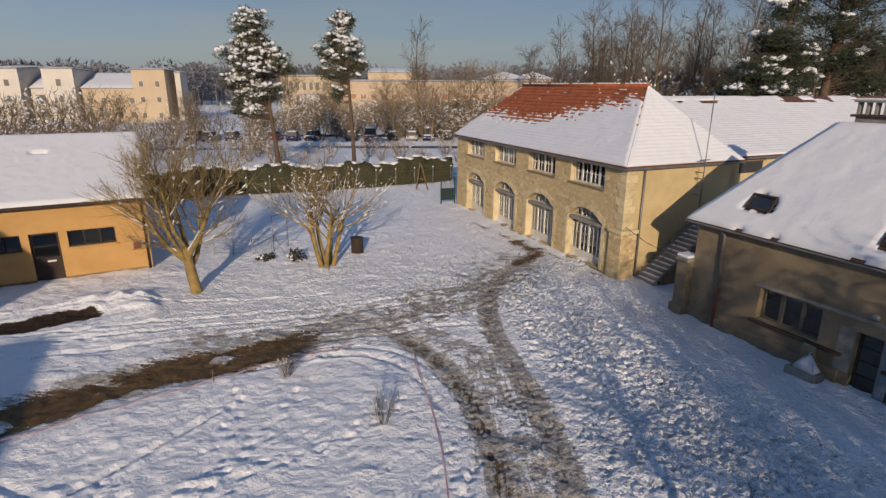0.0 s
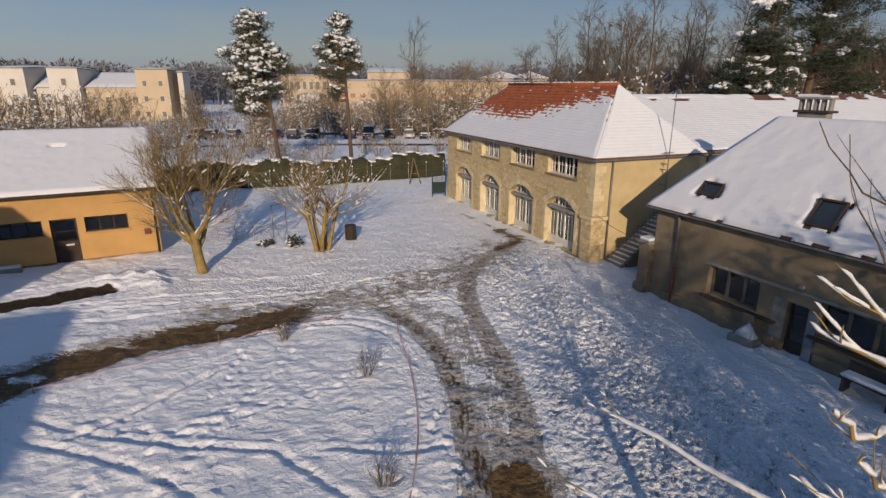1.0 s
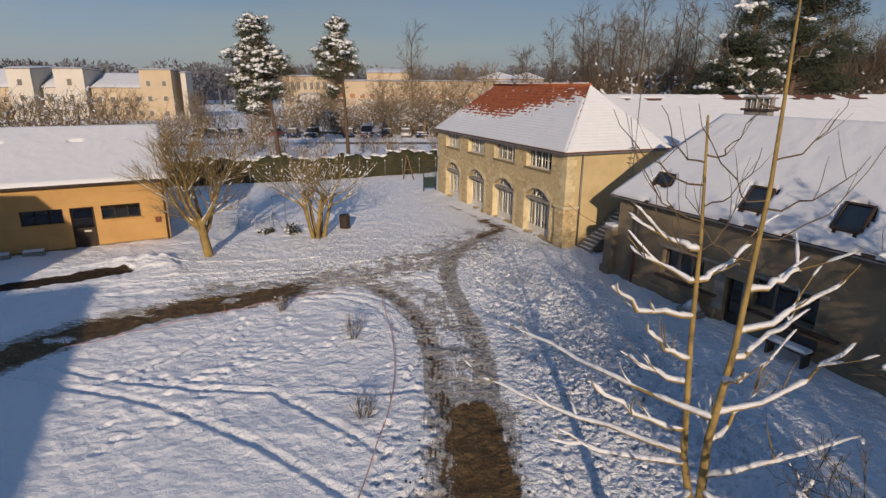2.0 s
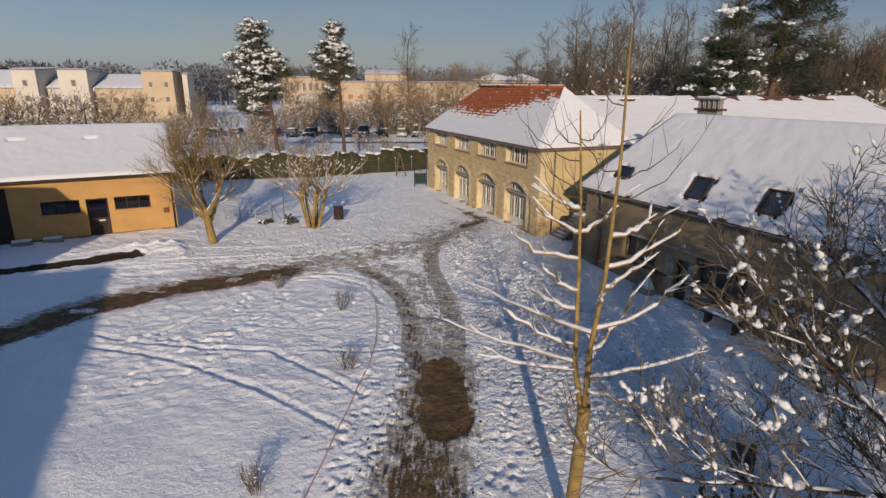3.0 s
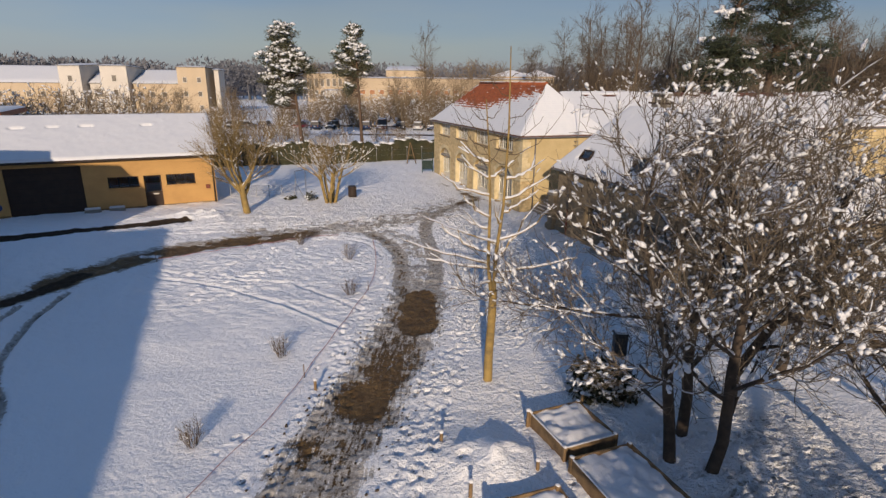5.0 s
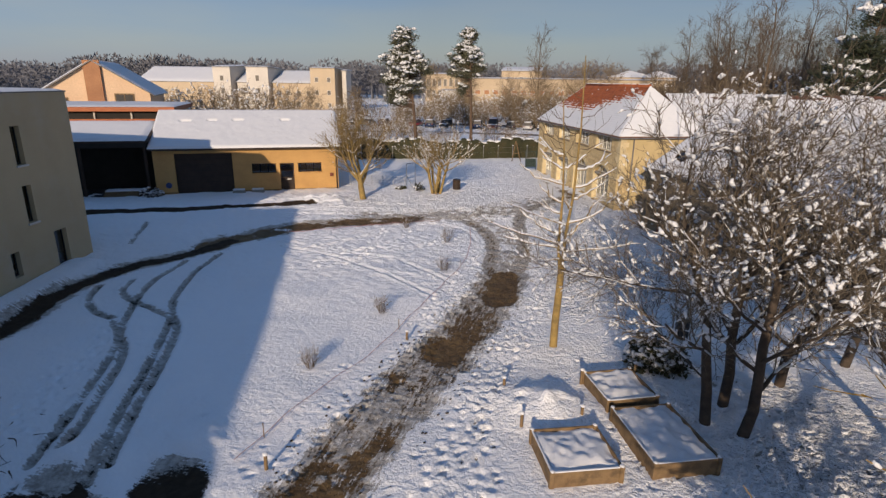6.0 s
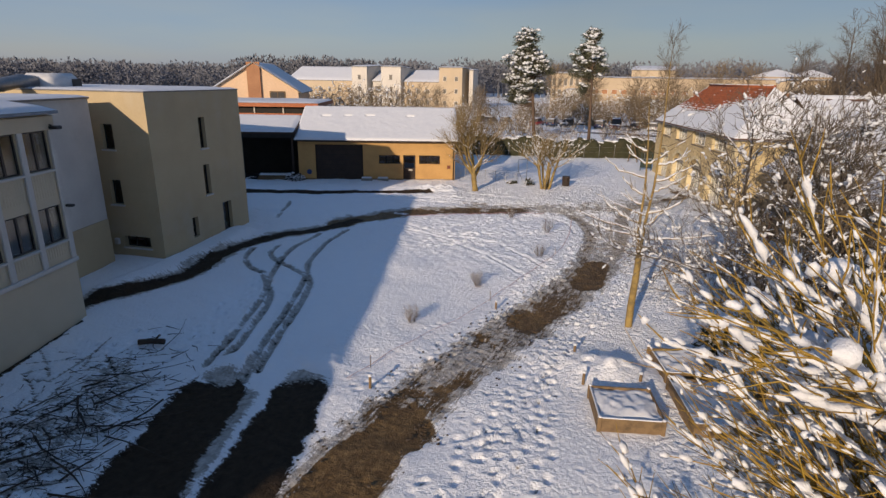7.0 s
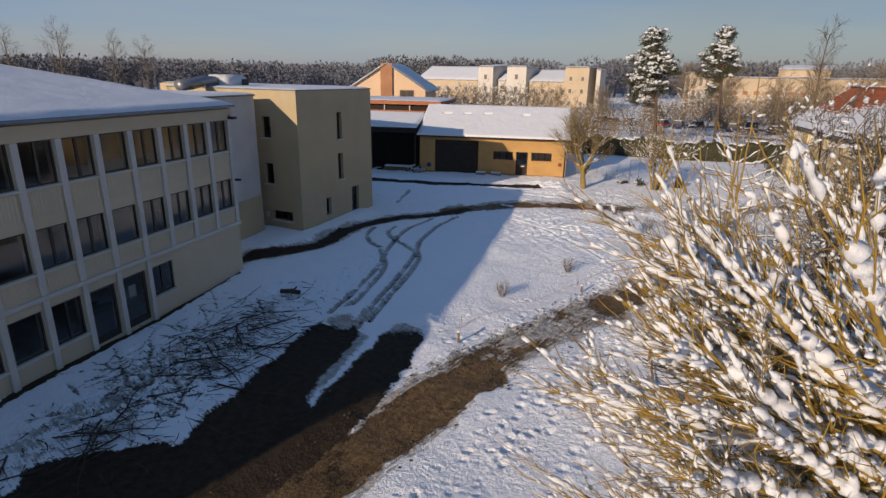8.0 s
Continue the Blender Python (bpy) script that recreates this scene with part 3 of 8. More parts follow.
tarmac = np.maximum(tarmac, 0.75 * soft_band(np.abs(GY - 82 - 0.08 * GX), 2.2, 1.5) * (GX > -40) * (GX < 30))
tarmac = np.maximum(tarmac, 0.7 * soft_band(np.abs(GY - 101 - 0.08 * GX), 3.5, 2.0) * (GX > -60) * (GX < 30))
tarmac = np.maximum(tarmac, 0.75 * soft_band(near_line(GX, GY, [(-14.35, -8.4), (-9.65, -18.6), (-8.0, -22.0)]) + 0.3 * (rag - 0.5), 0.28, 0.15))
mud = np.maximum(mud, (0.45 + 0.8 * (rag - 0.5)) * soft_band(near_line(GX, GY, FOOT), 0.3, 0.3))
mud = np.maximum(mud, 0.9 * soft_band(near_line(GX, GY, [(17.6, 5.4), (19.6, 4.8)]) + 0.8 * (rag - 0.5), 0.8, 0.5))
# wet lane, darkened in colour towards the bare yard to stand in for shade
tarmac = np.maximum(tarmac, (0.46 + 0.6 * (rag - 0.5)) * soft_band(d_lane, 1.0, 0.3) * np.clip((-11.5 - GY) / 3.0, 0, 1))
worn = 0.55 * rag + 0.45 * streak
slush = (0.55 + 0.9 * (worn - 0.5)) * soft_band(near_line(GX, GY, [(-8.0, 18.3), (-4.7, 19.6), (-1.5, 21.5), (1.6, 23.9), (3.9, 27.8)]), 2.6, 1.9)
slush = np.maximum(slush, (0.54 + 0.8 * (worn - 0.5)) * soft_band(near_line(GX, GY, [(-1.5, 20.4), (1.4, 17.6), (2.2, 12.0), (2.3, 9.5)]), 1.3, 1.1))
slush = np.maximum(slush, (0.60 + 0.6 * (worn - 0.5)) * soft_band(d_drive, 1.5, 0.6))
slush = np.maximum(slush, 0.66 * soft_band(d_lane + 0.8 * (rag - 0.5), 1.4, 0.45))
for p in (RUT_LEFT, RUT_RIGHT):
    slush = np.maximum(slush, (0.95 + 0.5 * (rag - 0.5)) * soft_band(near_line(GX, GY, p), 0.46, 0.30))
for p in TYRES:
    slush = np.maximum(slush, (0.74 + 0.6 * (rag - 0.5)) * soft_band(near_line(GX, GY, p), 0.20, 0.12))
slush = np.maximum(slush, (0.66 + 0.6 * (rag - 0.5)) * soft_band(near_line(GX, GY, VERGE), 1.0, 0.5))
for p in SKID:
    slush = np.maximum(slush, 0.56 * soft_band(near_line(GX, GY, p), 0.07, 0.09))
slush = np.maximum(slush, 0.80 * soft_band(np.hypot(GX + 3.55, (GY + 7.55) * 1.6) + 0.5 * (rag - 0.5), 0.85, 0.35))
slush = np.maximum(slush, 0.80 * soft_band(np.hypot(GX + 6.0, (GY + 8.6) * 1.5) + 0.5 * (rag - 0.5), 0.9, 0.5))
# grey slush on the ridge between the bare strips
slush = np.maximum(slush, (0.76 + 0.5 * (rag - 0.5)) * soft_band(near_line(GX, GY, [(-4.7, -9.0), (-3.5, -11.5), (-2.6, -13.8)]), 0.42, 0.25))
# trampled, littered snow in front of the school
slush = np.maximum(slush, (0.46 + 0.6 * (worn - 0.5)) * soft_band(near_line(GX, GY, [(-9.0, -10.8), (-7.2, -15.0), (-5.9, -19.0)]), 2.0, 1.0))

# criss-cross drag marks and wheel scrapes in the same snow
mrk = random.Random(91)
for k in range(95):
    f, g = mrk.random(), mrk.uniform(-1, 1)
    mx, my = -11.0 + 4.6 * f + 1.9 * g, -9.0 - 9.0 * f + 0.9 * g
    a, ln = mrk.choice((0.25, 0.9, -0.5, -1.1)) + mrk.gauss(0, 0.22), mrk.uniform(0.35, 1.3)
    scrape = soft_band(near_line(GX, GY, [(mx - ln * math.cos(a), my - ln * math.sin(a)), (mx, my + 0.08), (mx + ln * math.cos(a), my + ln * math.sin(a))]), 0.045, 0.05)
    slush = np.maximum(slush, mrk.uniform(0.7, 1.0) * scrape)
    tarmac = np.maximum(tarmac, mrk.uniform(0.35, 0.75) * scrape)

near = np.clip(1 - np.maximum(np.abs(GX) - 30, 0) / 20, 0, 1) * np.clip(1 - np.maximum(np.abs(GY - 12) - 38, 0) / 20, 0, 1)
GZ += near * (0.16 * (lattice(GX, GY, 0.13, 1) - 0.5) + 0.10 * (lattice(GX, GY, 0.5, 2) - 0.5) + 0.05 * (lattice(GX, GY, 1.6, 3) - 0.5) * (0.25 + 0.75 * np.clip((GY - 3) / 6, 0, 1)) + 0.035 * (lattice(GX, GY, 4.2, 4) - 0.5) * (0.35 + 0.65 * np.clip((GY - 2) / 6, 0, 1)))
GZ += near * 0.022 * (lattice(GX * 0.5 + GY * 0.2, GY * 1.5, 1.3, 6) - 0.5)
# grass tussocks under the snow make small hummocks
GZ += (0.12 + 0.88 * np.clip((GY - 3) / 6, 0, 1)) * near * 0.085 * np.clip(lattice(GX + 0.3 * GY, GY * 1.15, 2.3, 8) - 0.40, 0, 1) + near * 0.03 * (lattice(GX, GY * 1.2, 6.5, 9) - 0.5) * (0.35 + 0.65 * np.clip((GY - 2) / 6, 0, 1))
GZ -= near * (0.09 * np.clip(mud + tarmac, 0, 1) + 0.05 * slush)
for p in SKID + TYRES:
    d = near_line(GX, GY, p)
    GZ += 0.045 * soft_band(np.abs(d - 0.22), 0.04, 0.08) - 0.05 * soft_band(d, 0.08, 0.10)
# banks of pushed-up snow
for bx, by, br, bh in ((-3.95, -6.3, 1.0, 0.26), (-6.5, -7.7, 0.8, 0.22), (-13.2, 22.6, 1.1, 0.38), (-12.2, 21.6, 0.9, 0.25), (-14.6, 22.2, 1.0, 0.25), (5.15, -2.35, 1.15, 0.42)):
    GZ += bh * np.exp(-((GX - bx) ** 2 + 1.6 * (GY - by) ** 2) / br ** 2) * (0.6 + 0.8 * lattice(GX, GY, 2.5, 7))
# the raised bed at the foot of the school
GZ += 0.25 * soft_band(near_line(GX, GY, [(-16.4, -5.6), (-17.0, -2.0), (-19.0, 4.5)]), 0.75, 0.3)


def dent(x, y, rx, ry, turn, depth, dark=0.0):
    i0, i1 = np.searchsorted(gx, (x - 0.45, x + 0.45))
    j0, j1 = np.searchsorted(gy, (y - 0.45, y + 0.45))
    if i1 <= i0 or j1 <= j0:
        return
    if mud[i0, j0] + tarmac[i0, j0] > 0.5:
        depth *= 0.25
    elif slush[i0, j0] > 0.45:
        depth *= 0.55
    c, s = math.cos(turn), math.sin(turn)
    dx, dy = GX[i0:i1, j0:j1] - x, GY[i0:i1, j0:j1] - y
    q = ((dx * c + dy * s) / rx) ** 2 + ((dy * c - dx * s) / ry) ** 2
    if dark:
        slush[i0:i1, j0:j1] = np.maximum(slush[i0:i1, j0:j1], dark * np.exp(-1.6 * q))
    GZ[i0:i1, j0:j1] += depth * (-np.exp(-q) + 0.30 * np.exp(-(np.sqrt(q) - 1.7) ** 2 * 3))


rnd = random.Random(5)


def trail(pts, stride=0.42, spread=0.13, depth=0.10, size=0.105):
    pts = curve_through(pts, 40)
    run, flip = 0.0, 1
    for (ax, ay), (bx, by) in zip(pts, pts[1:]):
        seg = math.hypot(bx - ax, by - ay)
        run += seg
        if run >= stride:
            run, flip = 0.0, -flip
            a = math.atan2(by - ay, bx - ax)
            o = spread * flip + rnd.uniform(-0.06, 0.06)
            dent(ax - math.sin(a) * o, ay + math.cos(a) * o, size * 1.35, size * 0.8, a + rnd.uniform(-0.3, 0.3), depth * rnd.uniform(0.7, 1.2))


for pts in ([(-9, 11.5), (-6.5, 10.6), (-5.0, 12.5), (-4.4, 15.5)], [(-8.0, 8.0), (-6.0, 11.0), (-3.4, 12.5), (-1.0, 15.0)],
            [(-7.6, 7.0), (-5.6, 9.2), (-5.8, 13.0), (-6.2, 15.6)], [(2.6, -10.0), (3.2, -6.0), (3.4, -2.0), (4.2, 2.0), (4.4, 6.0)],
            [(2.2, -9.0), (2.7, -5.0), (3.0, -1.0), (3.9, 3.0), (4.8, 8.0)], [(3.4, -12.0), (3.9, -8.0), (3.6, -4.5), (3.3, 0.5)],
            [(5.6, -14.5), (5.0, -10.5), (4.2, -6.0)], [(-0.2, 3.0), (1.0, 6.0), (1.2, 9.0), (0.4, 11.5)],
            [(-2.4, -8.5), (-0.6, -5.0), (0.3, -2.0), (1.0, 1.0)], [(3.2, 12.0), (4.2, 16.0), (4.0, 20.0), (4.6, 25.0)],
            [(-9.6, -7.0), (-10.6, -3.0), (-12.0, -1.0)], [(-8.4, -9.5), (-9.4, -6.0), (-11.2, -4.0)], [(-11.5, -9.0), (-9.0, -7.2), (-7.0, -7.6)]):
    trail(pts)
# well-trodden places: centre, half-sizes, how many steps
for cx, cy, hx, hy, count in ((6.0, 16.0, 3.2, 9.0, 4200), (2.6, 24.5, 4.5, 4.5, 2400), (3.0, 2.0, 0.7, 10.0, 110), (-3.5, 28.0, 7.0, 5.0, 900),
                              (0.4, 2.0, 0.8, 8.0, 260), (3.4, -12.0, 1.2, 3.0, 60), (-3.0, 13.0, 5.0, 4.0, 110), (-2.0, 21.0, 5.0, 2.5, 700), (1.6, 15.0, 1.6, 4.0, 500), (1.0, -3.0, 1.6, 8.0, 260), (2.3, 10.6, 0.6, 1.2, 120), (8.0, 9.5, 3.5, 5.0, 2600), (12.0, -5.0, 4.0, 6.0, 2600), (0.3, -9.0, 2.6, 5.0, 90)):
    for _ in range(count):
        dent(rnd.gauss(cx, hx * 0.55), rnd.gauss(cy, hy * 0.55), rnd.uniform(0.06, 0.11), rnd.uniform(0.045, 0.07), rnd.uniform(0, 3.14), rnd.uniform(0.03, 0.085))

# single deep steps, hollows darkened for wet ground and for painted shade
for cx, cy, hx, hy, count in ((8.0, 12.0, 3.2, 6.0, 190), (6.0, 20.0, 3.0, 6.0, 90), (3.2, -2.0, 1.1, 10.0, 90), (0.3, -1.0, 1.4, 9.0, 90), (-1.5, 21.0, 4.0, 2.5, 60), (12.0, -4.5, 3.0, 5.0, 260), (-9.5, -9.0, 3.0, 4.0, 60), (-7.0, -15.5, 1.6, 3.4, 260)):
    for _ in range(count):
        dent(rnd.gauss(cx, hx * 0.6), rnd.gauss(cy, hy * 0.6), rnd.uniform(0.10, 0.15), rnd.uniform(0.06, 0.08), rnd.uniform(0.6, 2.5), rnd.uniform(0.10, 0.15), rnd.uniform(0.5, 1.1))

nx, ny = len(gx), len(gy)
gm = bpy.data.meshes.new("ground")
gm.vertices.add(nx * ny)
gm.vertices.foreach_set("co", np.stack([GX, GY, GZ], -1).astype(np.float32).ravel())
ids = np.arange(nx * ny).reshape(nx, ny)
quads = np.stack([ids[:-1, :-1], ids[1:, :-1], ids[1:, 1:], ids[:-1, 1:]], -1).reshape(-1, 4)
gm.loops.add(quads.size)
gm.polygons.add(len(quads))
gm.loops.foreach_set("vertex_index", quads.ravel().astype(np.int32))
gm.polygons.foreach_set("loop_start", (np.arange(len(quads)) * 4).astype(np.int32))
gm.update(calc_edges=True)
gm.shade_smooth()
churn = 0.12 + 0.9 * np.exp(-((GX - 7.0) / 4.5) ** 2 - ((GY - 14.0) / 10.0) ** 2) + 0.45 * np.exp(-((GX - 1.5) / 6.0) ** 2 - ((GY - 26.0) / 5.0) ** 2) + 0.16 * np.exp(-((GX - 3.6) / 1.6) ** 2 - ((GY + 2.0) / 9.0) ** 2) + 0.4 * np.exp(-((GX + 5.0) / 7.0) ** 2 - ((GY - 21.5) / 3.0) ** 2)
churn = churn + 0.8 * np.exp(-((GX - 12.5) / 3.8) ** 2 - ((GY + 4.5) / 6.5) ** 2)
churn = np.clip(churn, 0, 1) * (0.5 + wob)
for key, arr in (("churn", churn), ("rough", np.clip(0.36 + 0.30 * np.clip((GY - 2.5) / 5, 0, 1) + churn + slush + mud + tarmac, 0, 1.1)), ("along", np.maximum(soft_band(d_lane, 1.8, 0.5), soft_band(np.abs(GX - 2.0), 2.0, 0.8) * (GY > 8) * (GY < 18))), ("tuft", np.clip(1 - slush - mud, 0, 1) * np.clip((GY - 2.5) / 5, 0.08, 1) * near), ("mud", mud), ("tarmac", tarmac), ("slush", slush)):
    gm.attributes.new(key, 'FLOAT', 'POINT').data.foreach_set("value", arr.astype(np.float32).ravel())
gm.materials.append(GROUND)
ground = tagged(new("ground", gm), "snow-covered yard with muddy tyre ruts and bare wet tarmac", "ground", kind="structure")
# ---------------------------------------------------------------- window and roof makers
def window(parent, x0, x1, z0, z1, y, leaves=2, rows=1, cols=1, frame=WHITEPAINT, bar=0.06, glazing=0.028, kick=0.0, rise=0.0, name="window", sill=None, depth=0.06):
    """A glazed frame that fills an opening, its face at y. Each leaf has its own pane."""
    bm = bmesh.new()
    op = (x0, x1, z0, z1, rise)
    top = z1 - rise
    box(bm, x0, x0 + bar, y - depth, y, z0, arch_top(op, x0 + bar))
    box(bm, x1 - bar, x1, y - depth, y, z0, arch_top(op, x1 - bar))
    box(bm, x0 + bar, x1 - bar, y - depth, y, z0, z0 + max(bar, kick))
    if rise:
        n = 12
        for i in range(n):
            a, b = x0 + (x1 - x0) * i / n, x0 + (x1 - x0) * (i + 1) / n
            za, zb = arch_top(op, a), arch_top(op, b)
            vs = [bm.verts.new(q) for q in ((a, y, za - bar), (b, y, zb - bar), (b, y, zb), (a, y, za), (a, y - depth, za - bar), (b, y - depth, zb - bar), (b, y - depth, zb), (a, y - depth, za))]
            for f in ((0, 1, 2, 3), (7, 6, 5, 4), (0, 4, 5, 1), (3, 2, 6, 7)):
                bm.faces.new([vs[k] for k in f])
        box(bm, x0 + bar, x1 - bar, y - depth, y + 0.01, top - bar / 2, top + bar / 2)
    else:
        box(bm, x0 + bar, x1 - bar, y - depth, y, z1 - bar, z1)
    lw = (x1 - x0) / leaves
    mullions = []
    for i in range(leaves):
        a = x0 + i * lw
        if i:
            mullions.append((a - bar * 0.7, a + bar * 0.7, y - depth - 0.004, y + 0.008, z0 + max(bar, kick), arch_top(op, a) - 0.02))
        for c in range(1, cols):
            gx_ = a + lw * c / cols
            box(bm, gx_ - glazing / 2, gx_ + glazing / 2, y - depth * 0.7, y - 0.012, z0 + max(bar, kick), arch_top(op, gx_) - 0.02)
        for r in range(1, rows):
            gz_ = z0 + kick + (top - z0 - kick) * r / rows
            box(bm, a + bar * 0.7, a + lw - bar * 0.7, y - depth * 0.66, y - 0.016, gz_ - glazing / 2, gz_ + glazing / 2)
    w = part(name, bm, frame, parent)
    for b_ in mullions:
        boxed("mullion", frame, w, *b_)
    for i in range(leaves):
        bm = bmesh.new()
        a, b = x0 + i * lw + bar * 0.5, x0 + (i + 1) * lw - bar * 0.5
        zt = min(arch_top(op, a), arch_top(op, b)) - bar * 0.5
        box(bm, a, b, y - depth * 0.55, y - depth * 0.55 + 0.008, z0 + max(bar, kick) * 0.6, zt)
        p = part("pane", bm, GLASS, w)
        p.visible_shadow = False
    if sill:
        boxed("sill", sill, w, x0 - 0.08, x1 + 0.08, y - 0.02, 0.09, z0 - 0.09, z0 - 0.004, bevel=0.015, label="stone sill")
    return w


def prism(bm, pts, thick):
    """A slab over a planar polygon, hung down by thick."""
    top = [bm.verts.new(p) for p in pts]
    bot = [bm.verts.new((p[0], p[1], p[2] - thick)) for p in pts]
    bm.faces.new(top)
    bm.faces.new(bot[::-1])
    n = len(pts)
    for i in range(n):
        bm.faces.new((top[i], bot[i], bot[(i + 1) % n], top[(i + 1) % n]))


def lerp(a, b, t):
    return tuple(a[i] + (b[i] - a[i]) * t for i in range(3))


def lumps_mesh(name, places, material, parent=None, label="", detail=1, seed=1):
    """Many small rounded lumps in one mesh. places: rows of (centre, long axis, half length, half width, half height)."""
    bm = bmesh.new()
    bmesh.ops.create_icosphere(bm, subdivisions=detail, radius=1.0)
    base = np.array([v.co[:] for v in bm.verts])
    tris = np.array([[v.index for v in f.verts] for f in bm.faces])
    bm.free()
    if not places:
        return None
    rng = np.random.RandomState(seed)
    n = len(places)
    c = np.array([p[0] for p in places], float)
    ax = np.array([p[1] for p in places], float)
    ax /= np.linalg.norm(ax, axis=1, keepdims=True) + 1e-9
    up = np.tile(np.array([0.0, 0, 1]), (n, 1))
    sd = np.cross(up, ax)
    ln = np.linalg.norm(sd, axis=1, keepdims=True)
    sd = np.where(ln > 1e-3, sd / (ln + 1e-9), np.array([1.0, 0, 0]))
    nr = np.cross(ax, sd)
    hl, hw, hh = (np.array([p[k] for p in places], float)[:, None] for k in (2, 3, 4))
    jit = 1 + 0.55 * (rng.rand(n, len(base)) - 0.5)
    loc = base[None] * jit[..., None]
    v = c[:, None] + loc[..., :1] * (ax * hl)[:, None] + loc[..., 1:2] * (sd * hw)[:, None] + loc[..., 2:] * (nr * hh)[:, None]
    f = tris[None] + (np.arange(n) * len(base))[:, None, None]
    return fast_mesh(name, v.reshape(-1, 3), f.reshape(-1, 3), material, parent, label)


def fast_mesh(name, v, f, material, parent=None, label="", smooth=True):
    """A mesh from arrays of vertices and of triangles or quads."""
    me = bpy.data.meshes.new(name)
    me.vertices.add(len(v))
    me.vertices.foreach_set("co", np.asarray(v, np.float32).ravel())
    f = np.asarray(f, np.int32)
    me.loops.add(f.size)
    me.polygons.add(len(f))
    me.loops.foreach_set("vertex_index", f.ravel())
    me.polygons.foreach_set("loop_start", (np.arange(len(f)) * f.shape[1]).astype(np.int32))
    me.update(calc_edges=True)
    if smooth:
        me.shade_smooth()
    me.materials.append(material)
    ob = new(name, me)
    if parent:
        ob.parent = parent
    if label:
        ob["label"] = label
    return ob


def hip_faces(x0, x1, y0, y1, ze, ra, rb, yr, zr):
    """Corners of the four slopes of a hip roof: front (y1 side), back, and the ends at x0 and x1."""
    A, B, C, D = (x0, y1, ze), (x1, y1, ze), (x1, y0, ze), (x0, y0, ze)
    R, Q = (ra, yr, zr), (rb, yr, zr)
    return dict(front=(A, B, Q, R), back=(C, D, R, Q), near=(D, A, R, R), far=(B, C, Q, Q))


# ---------------------------------------------------------------- stone house with arched French windows
ROT = 112.5
HX, HY, HZ = 8.55, 25.32, 0.28
house = thing("stone_house", pose(HX, HY, HZ, 0, 0, ROT), "two-storey yellow rubble-stone house with arched French windows under snow", "house")
HL, HD, HE = 18.6, 6.9, 5.45
BAYS = [(1.45, 4.3), (5.65, 8.5), (9.9, 12.65), (14.15, 16.85)]
ops = [(a, b, 0.12, 3.0, 0.62) for a, b in BAYS] + [(a + 0.08, b, 4.17, 5.28, 0) for a, b in BAYS]
wall_part("front_wall", RUBBLE, house, side(0, 0, 0), HL, -0.5, HE, 0.5, ops, "coursed rubble limestone wall")
wall_part("end_wall", CREAM, house, side(0, -HD, 90), HD - 0.5, -0.5, HE, 0.4, (), "cream rendered gable-end wall")
wall_part("back_wall", CREAM, house, side(HL, -HD, 180), HL, -0.5, HE, 0.4)
wall_part("end_wall", CREAM, house, side(HL, -0.5, -90), HD - 0.5, -0.5, HE, 0.4)
boxed("floor_slab", INSIDE, house, 0.45, HL - 0.45, -HD + 0.42, -0.52, 3.25, 3.5)
boxed("floor_slab", INSIDE, house, 0.45, HL - 0.45, -HD + 0.42, -0.52, -0.2, 0.05)
boxed("plinth", OLDWALL, house, 0.9, HL, 0.003, 0.10, -0.5, 0.09, bevel=0.02, label="damp stone plinth")
for (a, b) in BAYS:
    w = window(house, a, b, 0.12, 3.0, -0.38, leaves=4, rows=4, cols=2, kick=0.42, rise=0.62, name="french_window", bar=0.075)
    boxed("blind_box", CONCRETE, w, a + 0.02, b - 0.02, -0.34, -0.06, 2.16, 2.36, bevel=0.05, label="rolled beige blind box")
    window(house, a + 0.08, b, 4.17, 5.28, -0.24, leaves=4, rows=2, cols=2, bar=0.09, glazing=0.038, sill=OLDWALL)
    # arch ring of separate stones
    op = (a, b, 0.12, 3.0, 0.62)
    n = 11
    for i in range(n):
        t0, t1 = a - 0.12 + (b - a + 0.24) * i / n, a - 0.12 + (b - a + 0.24) * (i + 1) / n
        c0, c1 = min(max(t0, a), b), min(max(t1, a), b)
        z0, z1 = arch_top(op, c0), arch_top(op, c1)
        mid = (a + b) / 2
        bm = bmesh.new()
        k0, k1 = (t0 - mid) * 0.10, (t1 - mid) * 0.10
        pts = [(t0 + 0.01, z0), (t1 - 0.01, z1), (t1 - 0.01 + k1, z1 + 0.30), (t0 + 0.01 + k0, z0 + 0.30)]
        f = [bm.verts.new((x, 0.035, z)) for x, z in pts]
        r = [bm.verts.new((x, 0.002, z)) for x, z in pts]
        bm.faces.new(f)
        for k in range(4):
            bm.faces.new((f[k], r[k], r[(k + 1) % 4], f[(k + 1) % 4]))
        part("voussoir", bm, ASHLAR, house)
    # plastered reveal linings
    for x in (b - 0.004,):
        boxed("reveal", ASHLAR, house, x - 0.012, x, -0.375, -0.002, 0.12, 2.36, label="cream plastered reveal")
    boxed("reveal", ASHLAR, house, b - 0.016, b - 0.004, -0.23, -0.002, 4.18, 5.27)
    for xx in (a, b):
        for k in range(6):
            wd = 0.30 if k % 2 else 0.20
            x0_, x1_ = (xx - wd, xx - 0.003) if xx == a else (xx + 0.003, xx + wd)
            boxed("jamb_stone", ASHLAR, house, x0_, x1_, 0.001, 0.028, 0.14 + k * 0.37, 0.14 + (k + 1) * 0.37 - 0.015, bevel=0.006)
